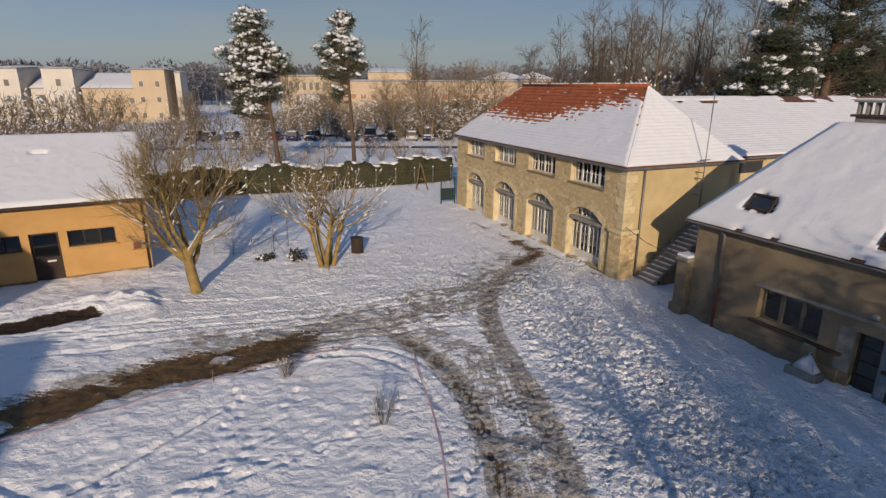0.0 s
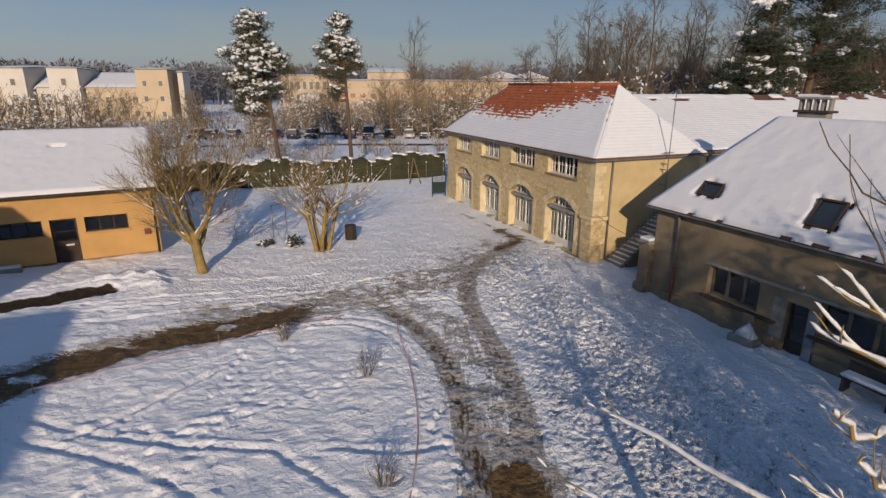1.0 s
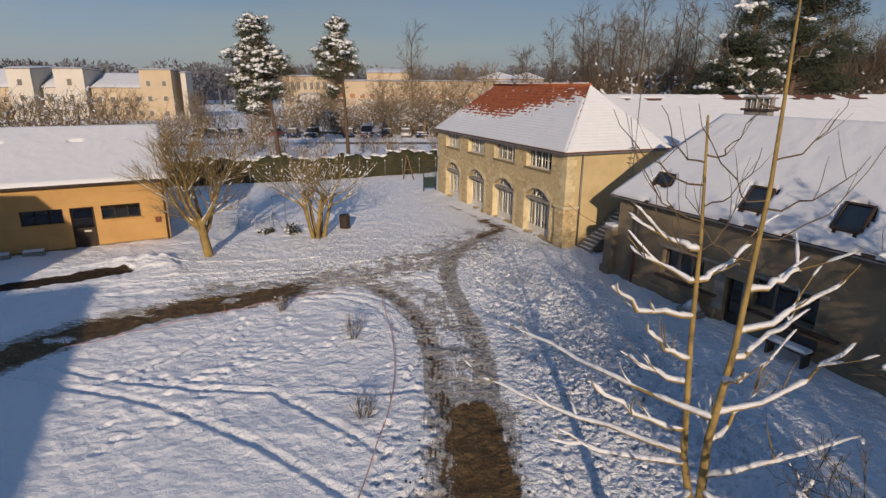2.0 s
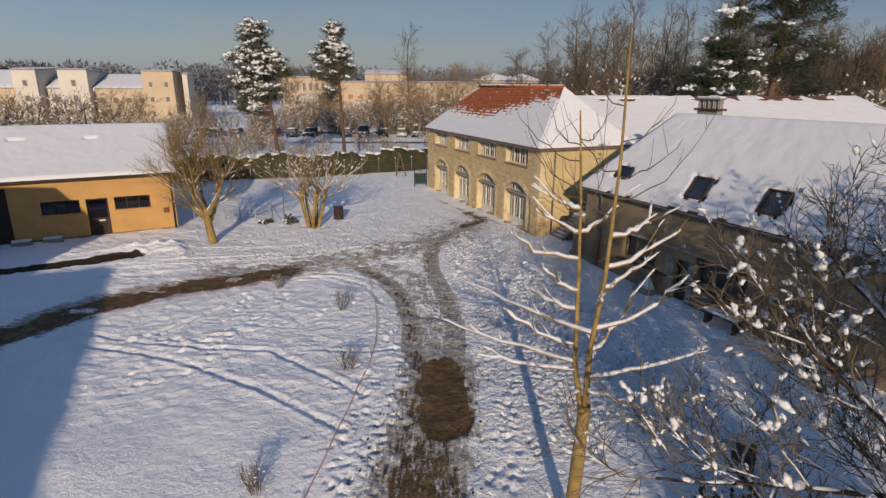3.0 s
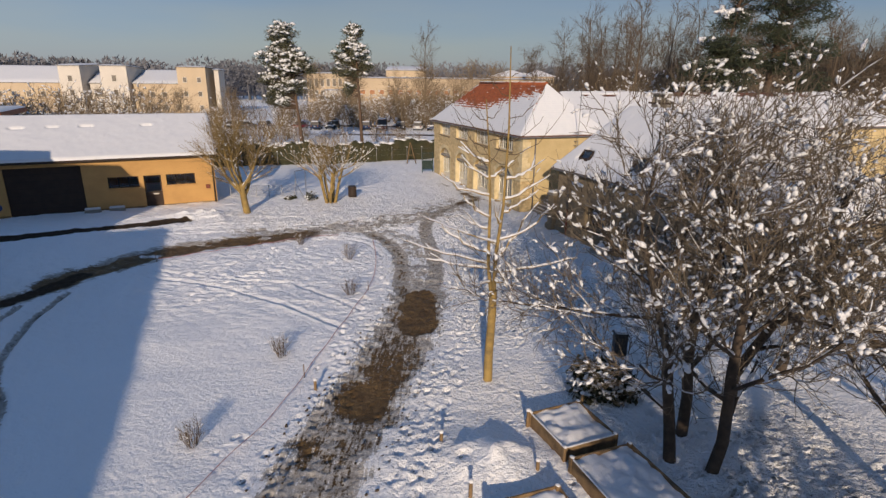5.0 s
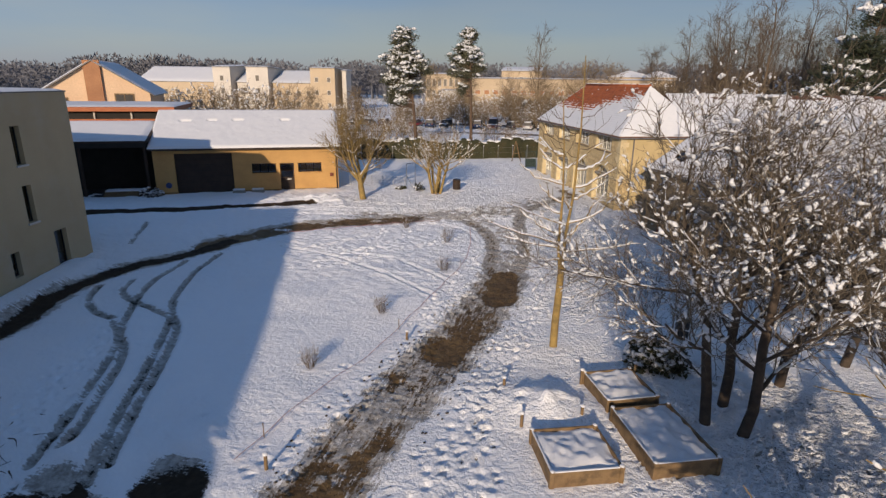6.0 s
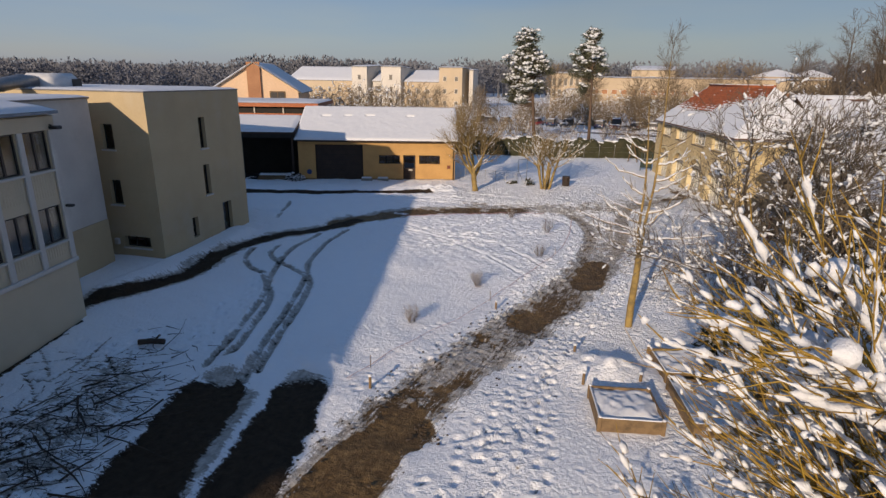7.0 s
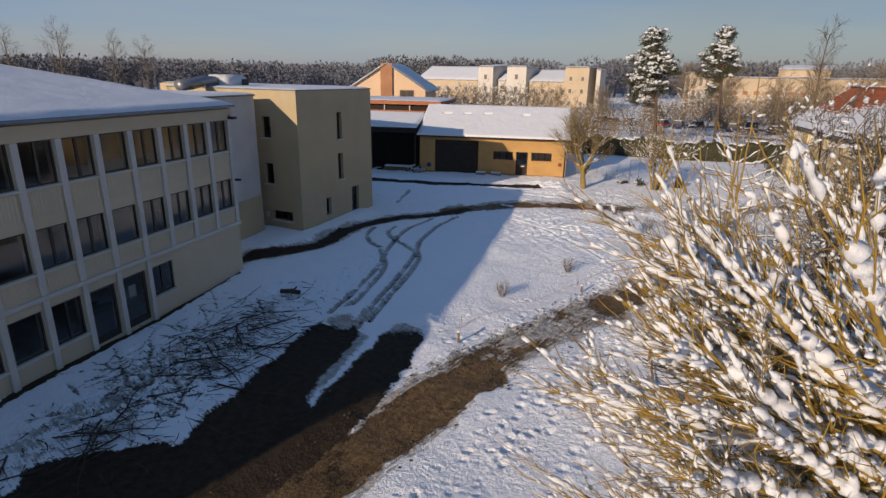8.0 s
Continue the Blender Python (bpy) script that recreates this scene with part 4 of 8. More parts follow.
# corner pilaster, quoins and its capital
boxed("corner_pilaster", RUBBLE, house, -0.14, 0.72, -0.78, 0.14, -0.9, 2.28, label="stone corner pilaster")
boxed("capital", ASHLAR, house, -0.22, 0.80, -0.86, 0.22, 2.28, 2.46, bevel=0.03, label="moulded pilaster capital with snow")
for k in range(8):
    wd = 0.62 if k % 2 else 0.42
    boxed("quoin", ASHLAR, house, -0.015, wd, -0.015 - (0.42 if k % 2 else 0.62), 0.03, 2.50 + k * 0.365, 2.85 + k * 0.365, bevel=0.012)
HROOF = hip_faces(-0.16, HL + 0.16, -HD - 0.36, 0.24, HE + 0.02, 2.85, 14.7, -3.25, 8.97)
bm = bmesh.new()
for k in ("front", "back", "near", "far"):
    pts = list(dict.fromkeys(HROOF[k]))
    prism(bm, pts, 0.14)
part("roof", bm, OLDTILE, house, "steep hipped red clay tile roof")
boxed("gutter", ZINC, house, -0.22, HL + 0.22, 0.23, 0.33, HE - 0.16, HE - 0.05, bevel=0.03, label="dark zinc gutter")
boxed("gutter", ZINC, house, -0.25, -0.15, -HD - 0.36, 0.22, HE - 0.16, HE - 0.05, bevel=0.03)
boxed("soffit", TIMBER, house, -0.1, HL + 0.1, 0.0, 0.22, HE - 0.06, HE - 0.03)


def bare_tiles(u, v):
    """The sun has melted the upper part of the front slope, more towards the far end."""
    edge = 0.86 - 0.34 * min(max((u - 0.02) / 0.6, 0), 1) + 0.04 * math.sin(u * 9.0) + 0.05 * (float(lattice(u * 18, v * 2, 1.4, 21)) - 0.5)
    p = min(max((v - edge + 0.26) / 0.40, 0.0), 1.0)
    if p in (0.0, 1.0):
        return p > 0.5
    row = v * slope_rows
    dots = float(lattice(u * 18, int(row) * 3.7, 3.4, 33))
    return 0.55 * dots + 0.45 * (1 - row % 1.0) < p


slope_rows = 19
snow_sheet("roof_snow", house, HROOF["front"], 0.07, 0.11, bare_tiles, 5, courses=0.27)
snow_sheet("roof_snow", house, HROOF["near"], 0.08, 0.2, None, 6, courses=0.27)
snow_sheet("roof_snow", house, HROOF["back"], 0.12, 0.5, None, 7)
snow_sheet("roof_snow", house, HROOF["far"], 0.12, 0.4, None, 8)
# overlapping tiles on the melted part of the front slope, and snow held on their lips
A, B, Q, R = (Vector(p) for p in HROOF["front"])
slope_len = ((R + Q) / 2 - (A + B) / 2).length
up_dir = (R - A) - (B - A).normalized() * (R - A).dot((B - A).normalized())
up_dir.normalize()
nrm = (B - A).normalized().cross(up_dir)
nrm = nrm if nrm.z > 0 else -nrm
bm = bmesh.new()
rt = random.Random(8)
rows = int(slope_len / 0.27)
held = []
for r in range(int(rows * 0.40), rows):
    v = (r + 0.5) / rows
    left, right = A.lerp(R, v), B.lerp(Q, v)
    n = int((right - left).length / 0.25)
    for i in range(n):
        c = left.lerp(right, (i + 0.5 + (0.5 if r % 2 else 0)) / (n + 0.5))
        xa = (B - A).normalized()
        lo, hi = c - up_dir * 0.16, c + up_dir * 0.16
        vs = []
        for q, off in ((lo, 0.050), (hi, 0.016)):
            for s_, arch_ in ((-0.118, 0.0), (0.0, 0.022), (0.118, 0.0)):
                vs.append(bm.verts.new(q + xa * s_ + nrm * (off + arch_)))
        lip = [bm.verts.new(lo + xa * s_ + nrm * 0.012) for s_ in (-0.118, 0.118)]
        bm.faces.new((vs[0], vs[1], vs[4], vs[3]))
        bm.faces.new((vs[1], vs[2], vs[5], vs[4]))
        bm.faces.new((lip[0], lip[1], vs[2], vs[1], vs[0]))
        u = (i + 0.5) / n
        if rt.random() < 0.26 - 0.22 * min(u / 0.6, 1.0):
            held.append((lo + nrm * 0.06 + xa * rt.uniform(-0.1, 0.1), xa, rt.uniform(0.08, 0.24), rt.uniform(0.03, 0.07), 0.03))
t_ = part("tile_covering", bm, TILE, house, "overlapping red clay tiles")
t_["kind"] = "stuff"
lumps_mesh("held_snow", held, SNOW, house, "snow held on tile edges", 1, 4)["kind"] = "stuff"
bm = bmesh.new()
tube(bm, [(2.75, -3.25, 9.01), (14.8, -3.25, 9.01)], 0.13, 10)
part("ridge_tiles", bm, TILE, house, "row of rounded ridge tiles", True)
lumps_mesh("ridge_snow", [((3.0 + 0.33 * i, -3.2, 9.12), (1, 0, 0), 0.2, 0.10, 0.045) for i in range(36) if i % 7 != 5], SNOW, house, "thin snow along the ridge", 1, 9)
piped("downpipe", ZINC, house, [(-0.09, -0.95, HE - 0.1), (-0.09, -0.95, -0.3)], 0.055, 10, label="grey zinc downpipe")
mast = piped("mast", GREYMETAL, house, [(-0.52, -4.15, 3.3), (-0.52, -4.15, 8.7)], 0.025, 8, label="thin aerial mast")
for z in (3.9, 4.7, 5.0):
    boxed("bracket", GREYMETAL, mast, -0.54, -0.002, -4.17, -4.13, z, z + 0.04)
boxed("bracket", GREYMETAL, mast, -0.54, -0.50, -4.45, -3.8, 5.62, 5.66)

# ---------------------------------------------------------------- long annex behind
annex = thing("long_annex", pose(HX, HY, HZ, 0, 0, ROT), "long cream annex with a snow-covered tile roof", "building")
boxed("wall", CREAM, annex, 2.2, 12.4, -44.0, -HD - 0.7, -0.5, 5.2, label="cream rendered wall")
bm = bmesh.new()
prism(bm, [(1.8, -44.4, 5.3), (1.8, -HD - 0.3, 5.3), (7.3, -HD - 0.3, 8.35), (7.3, -40.5, 8.35)], 0.14)
prism(bm, [(7.3, -40.5, 8.35), (7.3, -HD - 0.3, 8.35), (12.8, -HD - 0.3, 5.3), (12.8, -44.4, 5.3)], 0.14)
prism(bm, [(1.8, -44.4, 5.3), (7.3, -40.5, 8.35), (12.8, -44.4, 5.3)], 0.14)
part("roof", bm, OLDTILE, annex, "red clay tile roof")


def annex_bare(u, v):
    return v > 0.86 and float(lattice(u * 37, int(v * 14), 0.9, 41)) > 0.52 + (1 - v) * 1.5


snow_sheet("roof_snow", annex, ((1.8, -44.4, 5.3), (1.8, -HD - 0.3, 5.3), (7.3, -HD - 0.3, 8.35), (7.3, -40.5, 8.35)), 0.08, 0.3, annex_bare, 15, courses=0.27)
snow_sheet("roof_snow", annex, ((12.8, -44.4, 5.3), (12.8, -HD - 0.3, 5.3), (7.3, -HD - 0.3, 8.35), (7.3, -40.5, 8.35)), 0.12, 0.8, None, 16)
boxed("gutter", ZINC, annex, 1.70, 1.80, -44, -HD - 0.5, 5.13, 5.24, bevel=0.03)
for y in (-10.8, -15.5, -20.5):
    w = boxed("window", DARKFRAME, annex, 2.15, 2.198, y - 0.9, y + 0.9, 4.3, 4.95, label="small dark window")
    boxed("lintel", OLDWALL, w, 2.08, 2.198, y - 1.05, y + 1.05, 4.96, 5.1)

# ---------------------------------------------------------------- outside stair against the end wall
stair = thing("outdoor_stair", pose(HX, HY, HZ, 0, 0, ROT), "stone outdoor stair with snow on every step", "stair")
STEPS = 15
for i in range(STEPS):
    y1 = -0.95 - i * 0.235
    z = 0.17 * (i + 1)
    st = boxed("step", CONCRETE, stair, -1.35, -0.02, y1 - 0.26, y1, z - 0.17, z, bevel=0.012)
    bm = bmesh.new()
    box(bm, -1.30, -0.30, y1 - 0.17, y1 - 0.03, z, z + 0.05, bevel=0.022)
    part("snow_cap", bm, SNOW, st, "fresh snow")
    if i > 1:
        boxed("stringer", OLDWALL, st, -1.30, -0.03, y1 - 0.235, y1, -0.4, z - 0.172)
boxed("landing", CONCRETE, stair, -1.35, -0.02, -HD, -0.95 - STEPS * 0.235 - 0.03, 2.2, 2.55, bevel=0.02)
piped("handrail", GREYMETAL, stair, [(-1.3, -1.0, 1.05), (-1.3, -0.95 - STEPS * 0.235, 3.5)], 0.022, 8)

# ---------------------------------------------------------------- low house with roof windows
WL = 16.6
LROT = 114.75
wx, wy = 10.67 - WL * math.cos(radians(LROT)), 22.31 - WL * math.sin(radians(LROT))
low = thing("low_house", pose(wx, wy, 0.2, 0, 0, LROT), "single-storey weathered grey-rendered house with snowy hipped roof", "house")
LD, LE = 6.2, 3.80
# a long recessed band holds the windows, a pier and the door
wops = [(WL - 5.35, WL - 3.05, 0.62, 1.86, 0), (WL - 7.26, WL - 6.5, -0.50, 1.50, 0), (WL - 10.2, WL - 7.6, 0.62, 1.86, 0)]
wall_part("front_wall", OLDWALL, low, side(0, 0, 0), WL, -0.9, LE, 0.45, wops, "stained grey-beige rendered wall")
wall_part("end_wall", OLDWALL, low, side(WL, -0.45, -90), LD - 0.45, -0.9, LE, 0.4)
wall_part("end_wall", OLDWALL, low, side(0, -LD, 90), LD - 0.45, -0.9, LE, 0.4)
wall_part("back_wall", OLDWALL, low, side(WL, -LD, 180), WL, -0.9, LE, 0.4)
boxed("floor_slab", INSIDE, low, 0.42, WL - 0.42, -LD + 0.42, -0.47, -0.7, -0.52)
boxed("ceiling_slab", INSIDE, low, 0.42, WL - 0.42, -LD + 0.42, -0.47, LE - 0.25, LE - 0.05)
for a, b in ((WL - 5.35, WL - 3.05), (WL - 10.2, WL - 7.6)):
    window(low, a, b, 0.62, 1.86, -0.26, leaves=3, rows=1, cols=1, frame=FRAMEGREY, bar=0.10)
    boxed("sill", DARKTILE, low, a - 0.9 if a < WL - 9 else a - 0.85, b + 0.18, 0.004, 0.20, 0.50, 0.60, bevel=0.02, label="long dark stone sill")
BLUEDOOR = surface("faded_blue_grey_paint", (0.20, 0.25, 0.30), (0.14, 0.18, 0.22), 3.0, 0.6, 30, 0.1, 0.003)
d = window(low, WL - 7.26, WL - 6.5, -0.50, 1.50, -0.2, leaves=1, rows=3, cols=1, frame=DARKFRAME, bar=0.08, kick=0.5, name="glazed_door")
boxed("threshold", CONCRETE, d, WL - 7.5, WL - 6.3, -0.2, 0.35, -0.8, -0.50, bevel=0.02)
boxed("shutter", BLUEDOOR, low, WL - 7.62, WL - 7.30, 0.006, 0.05, -0.48, 1.48, bevel=0.01, label="faded blue-grey folded shutter")
boxed("lintel", CONCRETE, low, WL - 10.5, WL - 2.85, 0.002, 0.05, 1.90, 2.02, bevel=0.01, label="long concrete lintel band")
boxed("panel", CONCRETE, low, WL - 6.46, WL - 5.98, 0.002, 0.03, 0.0, 1.55, label="pale patched wall panel")
boxed("plinth", OLDWALL, low, 0, WL - 7.7, 0.002, 0.09, -0.9, -0.02, bevel=0.03, label="dark mossy plinth")
boxed("plinth", OLDWALL, low, WL - 6.2, WL + 0.06, 0.002, 0.09, -0.9, -0.02, bevel=0.03, label="dark mossy plinth")
piped("downpipe", ZINC, low, [(WL - 1.27, 0.28, LE - 0.05), (WL - 1.32, 0.10, LE - 0.35), (WL - 1.33, 0.10, 1.3)], 0.055, 10, label="grey zinc downpipe")
piped("downpipe", REDPIPE, low, [(WL - 1.33, 0.10, 1.3), (WL - 1.33, 0.10, -0.7)], 0.062, 10, label="rust-red downpipe foot")
bm = bmesh.new()
bmesh.ops.create_uvsphere(bm, u_segments=14, v_segments=8, radius=0.12)
bm.transform(Matrix.LocRotScale((WL - 6.92, 0.09, 2.18), None, (1, 0.6, 1)))
part("wall_lamp", bm, GREYMETAL, low, "round bulkhead wall lamp", True)
LROOF = hip_faces(-0.35, WL + 0.35, -LD - 0.3, 0.38, LE + 0.02, 3.4, WL - 3.16, -2.83, 7.85)
bm = bmesh.new()
for k in LROOF:
    prism(bm, list(dict.fromkeys(LROOF[k])), 0.14)
part("roof", bm, DARKTILE, low, "steep hipped tile roof hidden under snow")


def skylight_hole(u, v):
    x = -0.35 + u * (WL + 0.7)          # along the eaves
    xl = -0.35 + (3.4 + 0.35) * v
    xr = WL + 0.35 - 3.51 * v
    x = xl + (xr - xl) * u
    for c, wd in SKYL:
        if abs(x - c) < wd / 2 + 0.09 * math.sin(31 * v + c) and 0.13 + (0.06 if c > WL - 4 else 0.0) < v + 0.02 * math.sin(9 * x) < 0.345 - (0.03 if c > WL - 4 else 0.0):
            return True
    return v < 0.02 and float(lattice(x, 0, 2.2, 51)) > 0.72


SKYL = ((WL - 2.28, 0.98), (WL - 7.0, 0.95), (WL - 10.5, 0.98))
snow_sheet("roof_snow", low, LROOF["front"], 0.14, 0.14, skylight_hole, 25)
snow_sheet("roof_snow", low, LROOF["far"], 0.14, 0.2, None, 26)
snow_sheet("roof_snow", low, LROOF["near"], 0.14, 0.3, None, 27)
snow_sheet("roof_snow", low, LROOF["back"], 0.14, 0.5, None, 28)
boxed("gutter", ZINC, low, -0.4, WL + 0.4, 0.37, 0.45, LE - 0.10, LE - 0.02, bevel=0.03, label="sagging dark gutter")
fa, fr = Vector((0, 0.38, LE + 0.02)), Vector((0, -2.83, 7.85))
sd = (fr - fa).normalized()
pitch = math.degrees(math.atan2(7.85 - LE - 0.02, 3.21))
for i, (c, wd) in enumerate(SKYL):
    p = fa.lerp(fr, 0.25 if i == 0 else 0.235)
    m = pose(c, p.y, p.z + 0.03, -pitch, 0, 0)
    bm = bmesh.new()
    hw, hh = wd / 2, 0.33 if i == 0 else 0.55
    for b_ in ((-hw, hw, -hh, -hh + 0.08), (-hw, hw, hh - 0.08, hh), (-hw, -hw + 0.08, -hh + 0.08, hh - 0.08), (hw - 0.08, hw, -hh + 0.08, hh - 0.08)):
        box(bm, b_[0], b_[1], b_[2], b_[3], 0.0, 0.13, bevel=0.01)
    bm.transform(m)
    s_ = part("skylight", bm, BROWNDOOR, low, "dark roof window with cleared snow")
    bm = bmesh.new()
    box(bm, -hw + 0.07, hw - 0.07, -hh + 0.07, hh - 0.07, 0.07, 0.08)
    bm.transform(m)
    part("pane", bm, GLASS, s_)
    # grey sheet added behind the glass, its tone standing in for sky reflection
    bm = bmesh.new()
    box(bm, -hw + 0.07, hw - 0.07, -hh + 0.07, hh - 0.07, 0.005, 0.02)
    bm.transform(m)
    part("blind", bm, FRAMEGREY, s_)
ch = thing("chimney_cap", pose(wx, wy, 0.2, 0, 0, LROT), "short chimney with a slab on brick legs", "chimney")
CX, CY = WL - 3.04, -5.09
boxed("stack", CONCRETE, ch, CX - 0.62, CX + 0.62, CY - 0.22, CY + 0.22, 4.6, 7.95, bevel=0.02)
boxed("ledge", DARKTILE, ch, CX - 0.76, CX + 0.76, CY - 0.34, CY + 0.34, 7.95, 8.05, bevel=0.02, label="dark ledge of the stack")
for k in (-0.62, -0.31, 0.0, 0.31, 0.62):
    boxed("leg", CONCRETE, ch, CX + k - 0.045, CX + k + 0.045, CY - 0.12, CY + 0.12, 8.05, 8.50)
boxed("slab", CONCRETE, ch, CX - 0.74, CX + 0.74, CY - 0.28, CY + 0.28, 8.50, 8.57, bevel=0.015)
bm = bmesh.new()
box(bm, CX - 0.70, CX + 0.70, CY - 0.25, CY + 0.25, 8.57, 8.66, bevel=0.03)
part("snow_cap", bm, SNOW, ch, "fresh snow")
# gate pillar at the corner
gp = thing("gate_pillar", pose(wx, wy, 0.2, 0, 0, LROT), "weathered stone gate pillar with a snowy cap", "pillar")
boxed("shaft", OLDWALL, gp, WL + 0.01, WL + 0.62, -0.35, 0.30, -0.8, 1.95, bevel=0.03)
boxed("base", OLDWALL, gp, WL + 0.005, WL + 0.72, -0.45, 0.40, -0.9, 0.0, bevel=0.04)
boxed("cap", CONCRETE, gp, WL - 0.02, WL + 0.70, -0.42, 0.38, 1.95, 2.10, bevel=0.03)
bm = bmesh.new()
box(bm, WL + 0.0, WL + 0.66, -0.38, 0.34, 2.10, 2.24, bevel=0.06)
part("snow_cap", bm, SNOW, gp, "fresh snow")

# ---------------------------------------------------------------- ochre shed
shed = thing("ochre_shed", pose(-14.5, 27.0, 0.28, 0, 0, 208.2), "low ochre-rendered workshop with a snow-covered roof", "building")
SL, SD, SE = 14.5, 10.6, 3.68
sops = [(8.55, 12.95, 0.0, 3.28, 0), (3.68, 4.82, 0.0, 2.36, 0), (1.4, 3.34, 1.58, 2.36, 0), (5.13, 7.06, 1.58, 2.36, 0)]
wall_part("front_wall", OCHRE, shed, side(0, 0, 0), SL, -0.5, SE, 0.3, sops, "warm ochre rendered wall")
wall_part("end_wall", OCHRE, shed, side(0, -SD, 90), SD - 0.3, -0.5, SE, 0.3)
wall_part("end_wall", OCHRE, shed, side(SL, -0.3, -90), SD - 0.3, -0.5, SE, 0.3)
wall_part("back_wall", OCHRE, shed, side(SL, -SD, 180), SL, -0.5, SE, 0.3)
for x in (0.15, SL - 0.15):
    bm = bmesh.new()
    vs = [bm.verts.new(p) for p in ((x - 0.13, -0.2, SE), (x - 0.13, -5.3, 6.2), (x - 0.13, -SD + 0.2, SE), (x + 0.13, -0.2, SE), (x + 0.13, -5.3, 6.2), (x + 0.13, -SD + 0.2, SE))]
    for f in ((0, 1, 2), (5, 4, 3), (0, 3, 4, 1), (1, 4, 5, 2), (2, 5, 3, 0)):
        bm.faces.new([vs[k] for k in f])
    part("gable", bm, OCHRE, shed)
bm = bmesh.new()
prism(bm, [(-0.25, 0.30, SE + 0.02), (SL + 0.25, 0.30, SE + 0.02), (SL + 0.25, -5.3, 6.36), (-0.25, -5.3, 6.36)], 0.1)
prism(bm, [(-0.25, -5.3, 6.36), (SL + 0.25, -5.3, 6.36), (SL + 0.25, -SD - 0.3, SE + 0.02), (-0.25, -SD - 0.3, SE + 0.02)], 0.1)
part("roof", bm, BROWNDOOR, shed, "low-pitched sheet roof")


def shed_slots(u, v):
    for cu, cv in ((0.84, 0.67), (0.70, 0.70), (0.56, 0.70), (0.30, 0.70)):
        if abs(u - cu) < 0.022 and abs(v - cv) < 0.009:
            return True
    return False


snow_sheet("roof_snow", shed, ((-0.27, 0.34, SE + 0.02), (SL + 0.27, 0.34, SE + 0.02), (SL + 0.27, -5.3, 6.36), (-0.27, -5.3, 6.36)), 0.17, 0.12, shed_slots, 35)
snow_sheet("roof_snow", shed, ((-0.27, -SD - 0.34, SE + 0.02), (SL + 0.27, -SD - 0.34, SE + 0.02), (SL + 0.27, -5.3, 6.36), (-0.27, -5.3, 6.36)), 0.17, 0.5, None, 36)
boxed("gutter", BROWNDOOR, shed, -0.25, SL + 0.25, 0.29, 0.38, SE - 0.12, SE - 0.02, bevel=0.02)
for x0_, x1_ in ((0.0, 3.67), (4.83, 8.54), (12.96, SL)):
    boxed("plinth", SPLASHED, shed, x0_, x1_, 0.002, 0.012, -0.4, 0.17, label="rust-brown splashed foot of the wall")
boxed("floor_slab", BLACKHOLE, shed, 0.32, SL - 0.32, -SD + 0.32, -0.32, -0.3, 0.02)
gd = boxed("garage_door", BROWNDOOR, shed, 8.55, 12.95, -0.24, -0.18, 0.0, 3.28, label="dark brown overhead garage door")
for k in range(1, 7):
    boxed("seam", BLACKHOLE, gd, 8.56, 12.94, -0.181, -0.176, k * 0.47 - 0.012, k * 0.47 + 0.012)
dr = boxed("door", BROWNDOOR, shed, 3.68, 4.82, -0.24, -0.16, 0.0, 1.05, label="dark brown half-glazed door")
window(shed, 3.68, 4.82, 1.05, 2.36, -0.16, leaves=1, rows=2, cols=1, frame=BROWNDOOR, bar=0.10, name="door_glazing")
boxed("notice", WHITEPAINT, dr, 3.95, 4.3, -0.158, -0.15, 0.93, 1.02, label="small white notice")
window(shed, 1.4, 3.34, 1.58, 2.36, -0.12, leaves=3, frame=BROWNDOOR, bar=0.05, sill=OCHRE)
window(shed, 5.13, 7.06, 1.58, 2.36, -0.12, leaves=3, frame=BROWNDOOR, bar=0.05, sill=OCHRE)
piped("downpipe", BROWNDOOR, shed, [(0.14, 0.33, SE - 0.08), (0.14, 0.07, SE - 0.35), (0.14, 0.07, -0.2)], 0.05, 8)
boxed("meter_box", REDPIPE, shed, 0.42, 0.72, 0.002, 0.09, 1.15, 1.45, bevel=0.01, label="rust-red meter box")
bm = bmesh.new()
bmesh.ops.create_cone(bm, cap_ends=True, segments=20, radius1=0.24, radius2=0.24, depth=0.03)
bm.transform(pose(13.55, 0.02, 0.75, 90))
part("round_sign", bm, BLUEPLAQUE, shed, "round blue sign")
boxed("plinth", OLDWALL, shed, 0.0, 3.6, 0.002, 0.03, -0.5, 0.16)

# open carport and the orange-edged building behind
port = thing("open_carport", pose(-14.5, 27.0, 0.28, 0, 0, 208.2), "dark open carport with a snow-covered lean-to roof", "carport")
bm = bmesh.new()
prism(bm, [(SL + 0.1, 0.2, 4.35), (30.0, 0.2, 4.35), (30.0, -4.2, 5.55), (SL + 0.1, -4.2, 5.55)], 0.16)
part("roof", bm, BROWNDOOR, port)
snow_sheet("roof_snow", port, ((SL + 0.3, 0.22, 4.35), (30.0, 0.22, 4.35), (30.0, -4.2, 5.55), (SL + 0.3, -4.2, 5.55)), 0.16, 0.25, None, 45)
# floor, walls and fascia coloured near-black to stand in for the carport's shade
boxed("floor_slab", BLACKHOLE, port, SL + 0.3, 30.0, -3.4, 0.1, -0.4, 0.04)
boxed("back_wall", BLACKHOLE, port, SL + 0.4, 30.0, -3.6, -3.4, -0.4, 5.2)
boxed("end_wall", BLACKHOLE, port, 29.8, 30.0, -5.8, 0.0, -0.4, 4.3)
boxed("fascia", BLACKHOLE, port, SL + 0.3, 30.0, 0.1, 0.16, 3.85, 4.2)
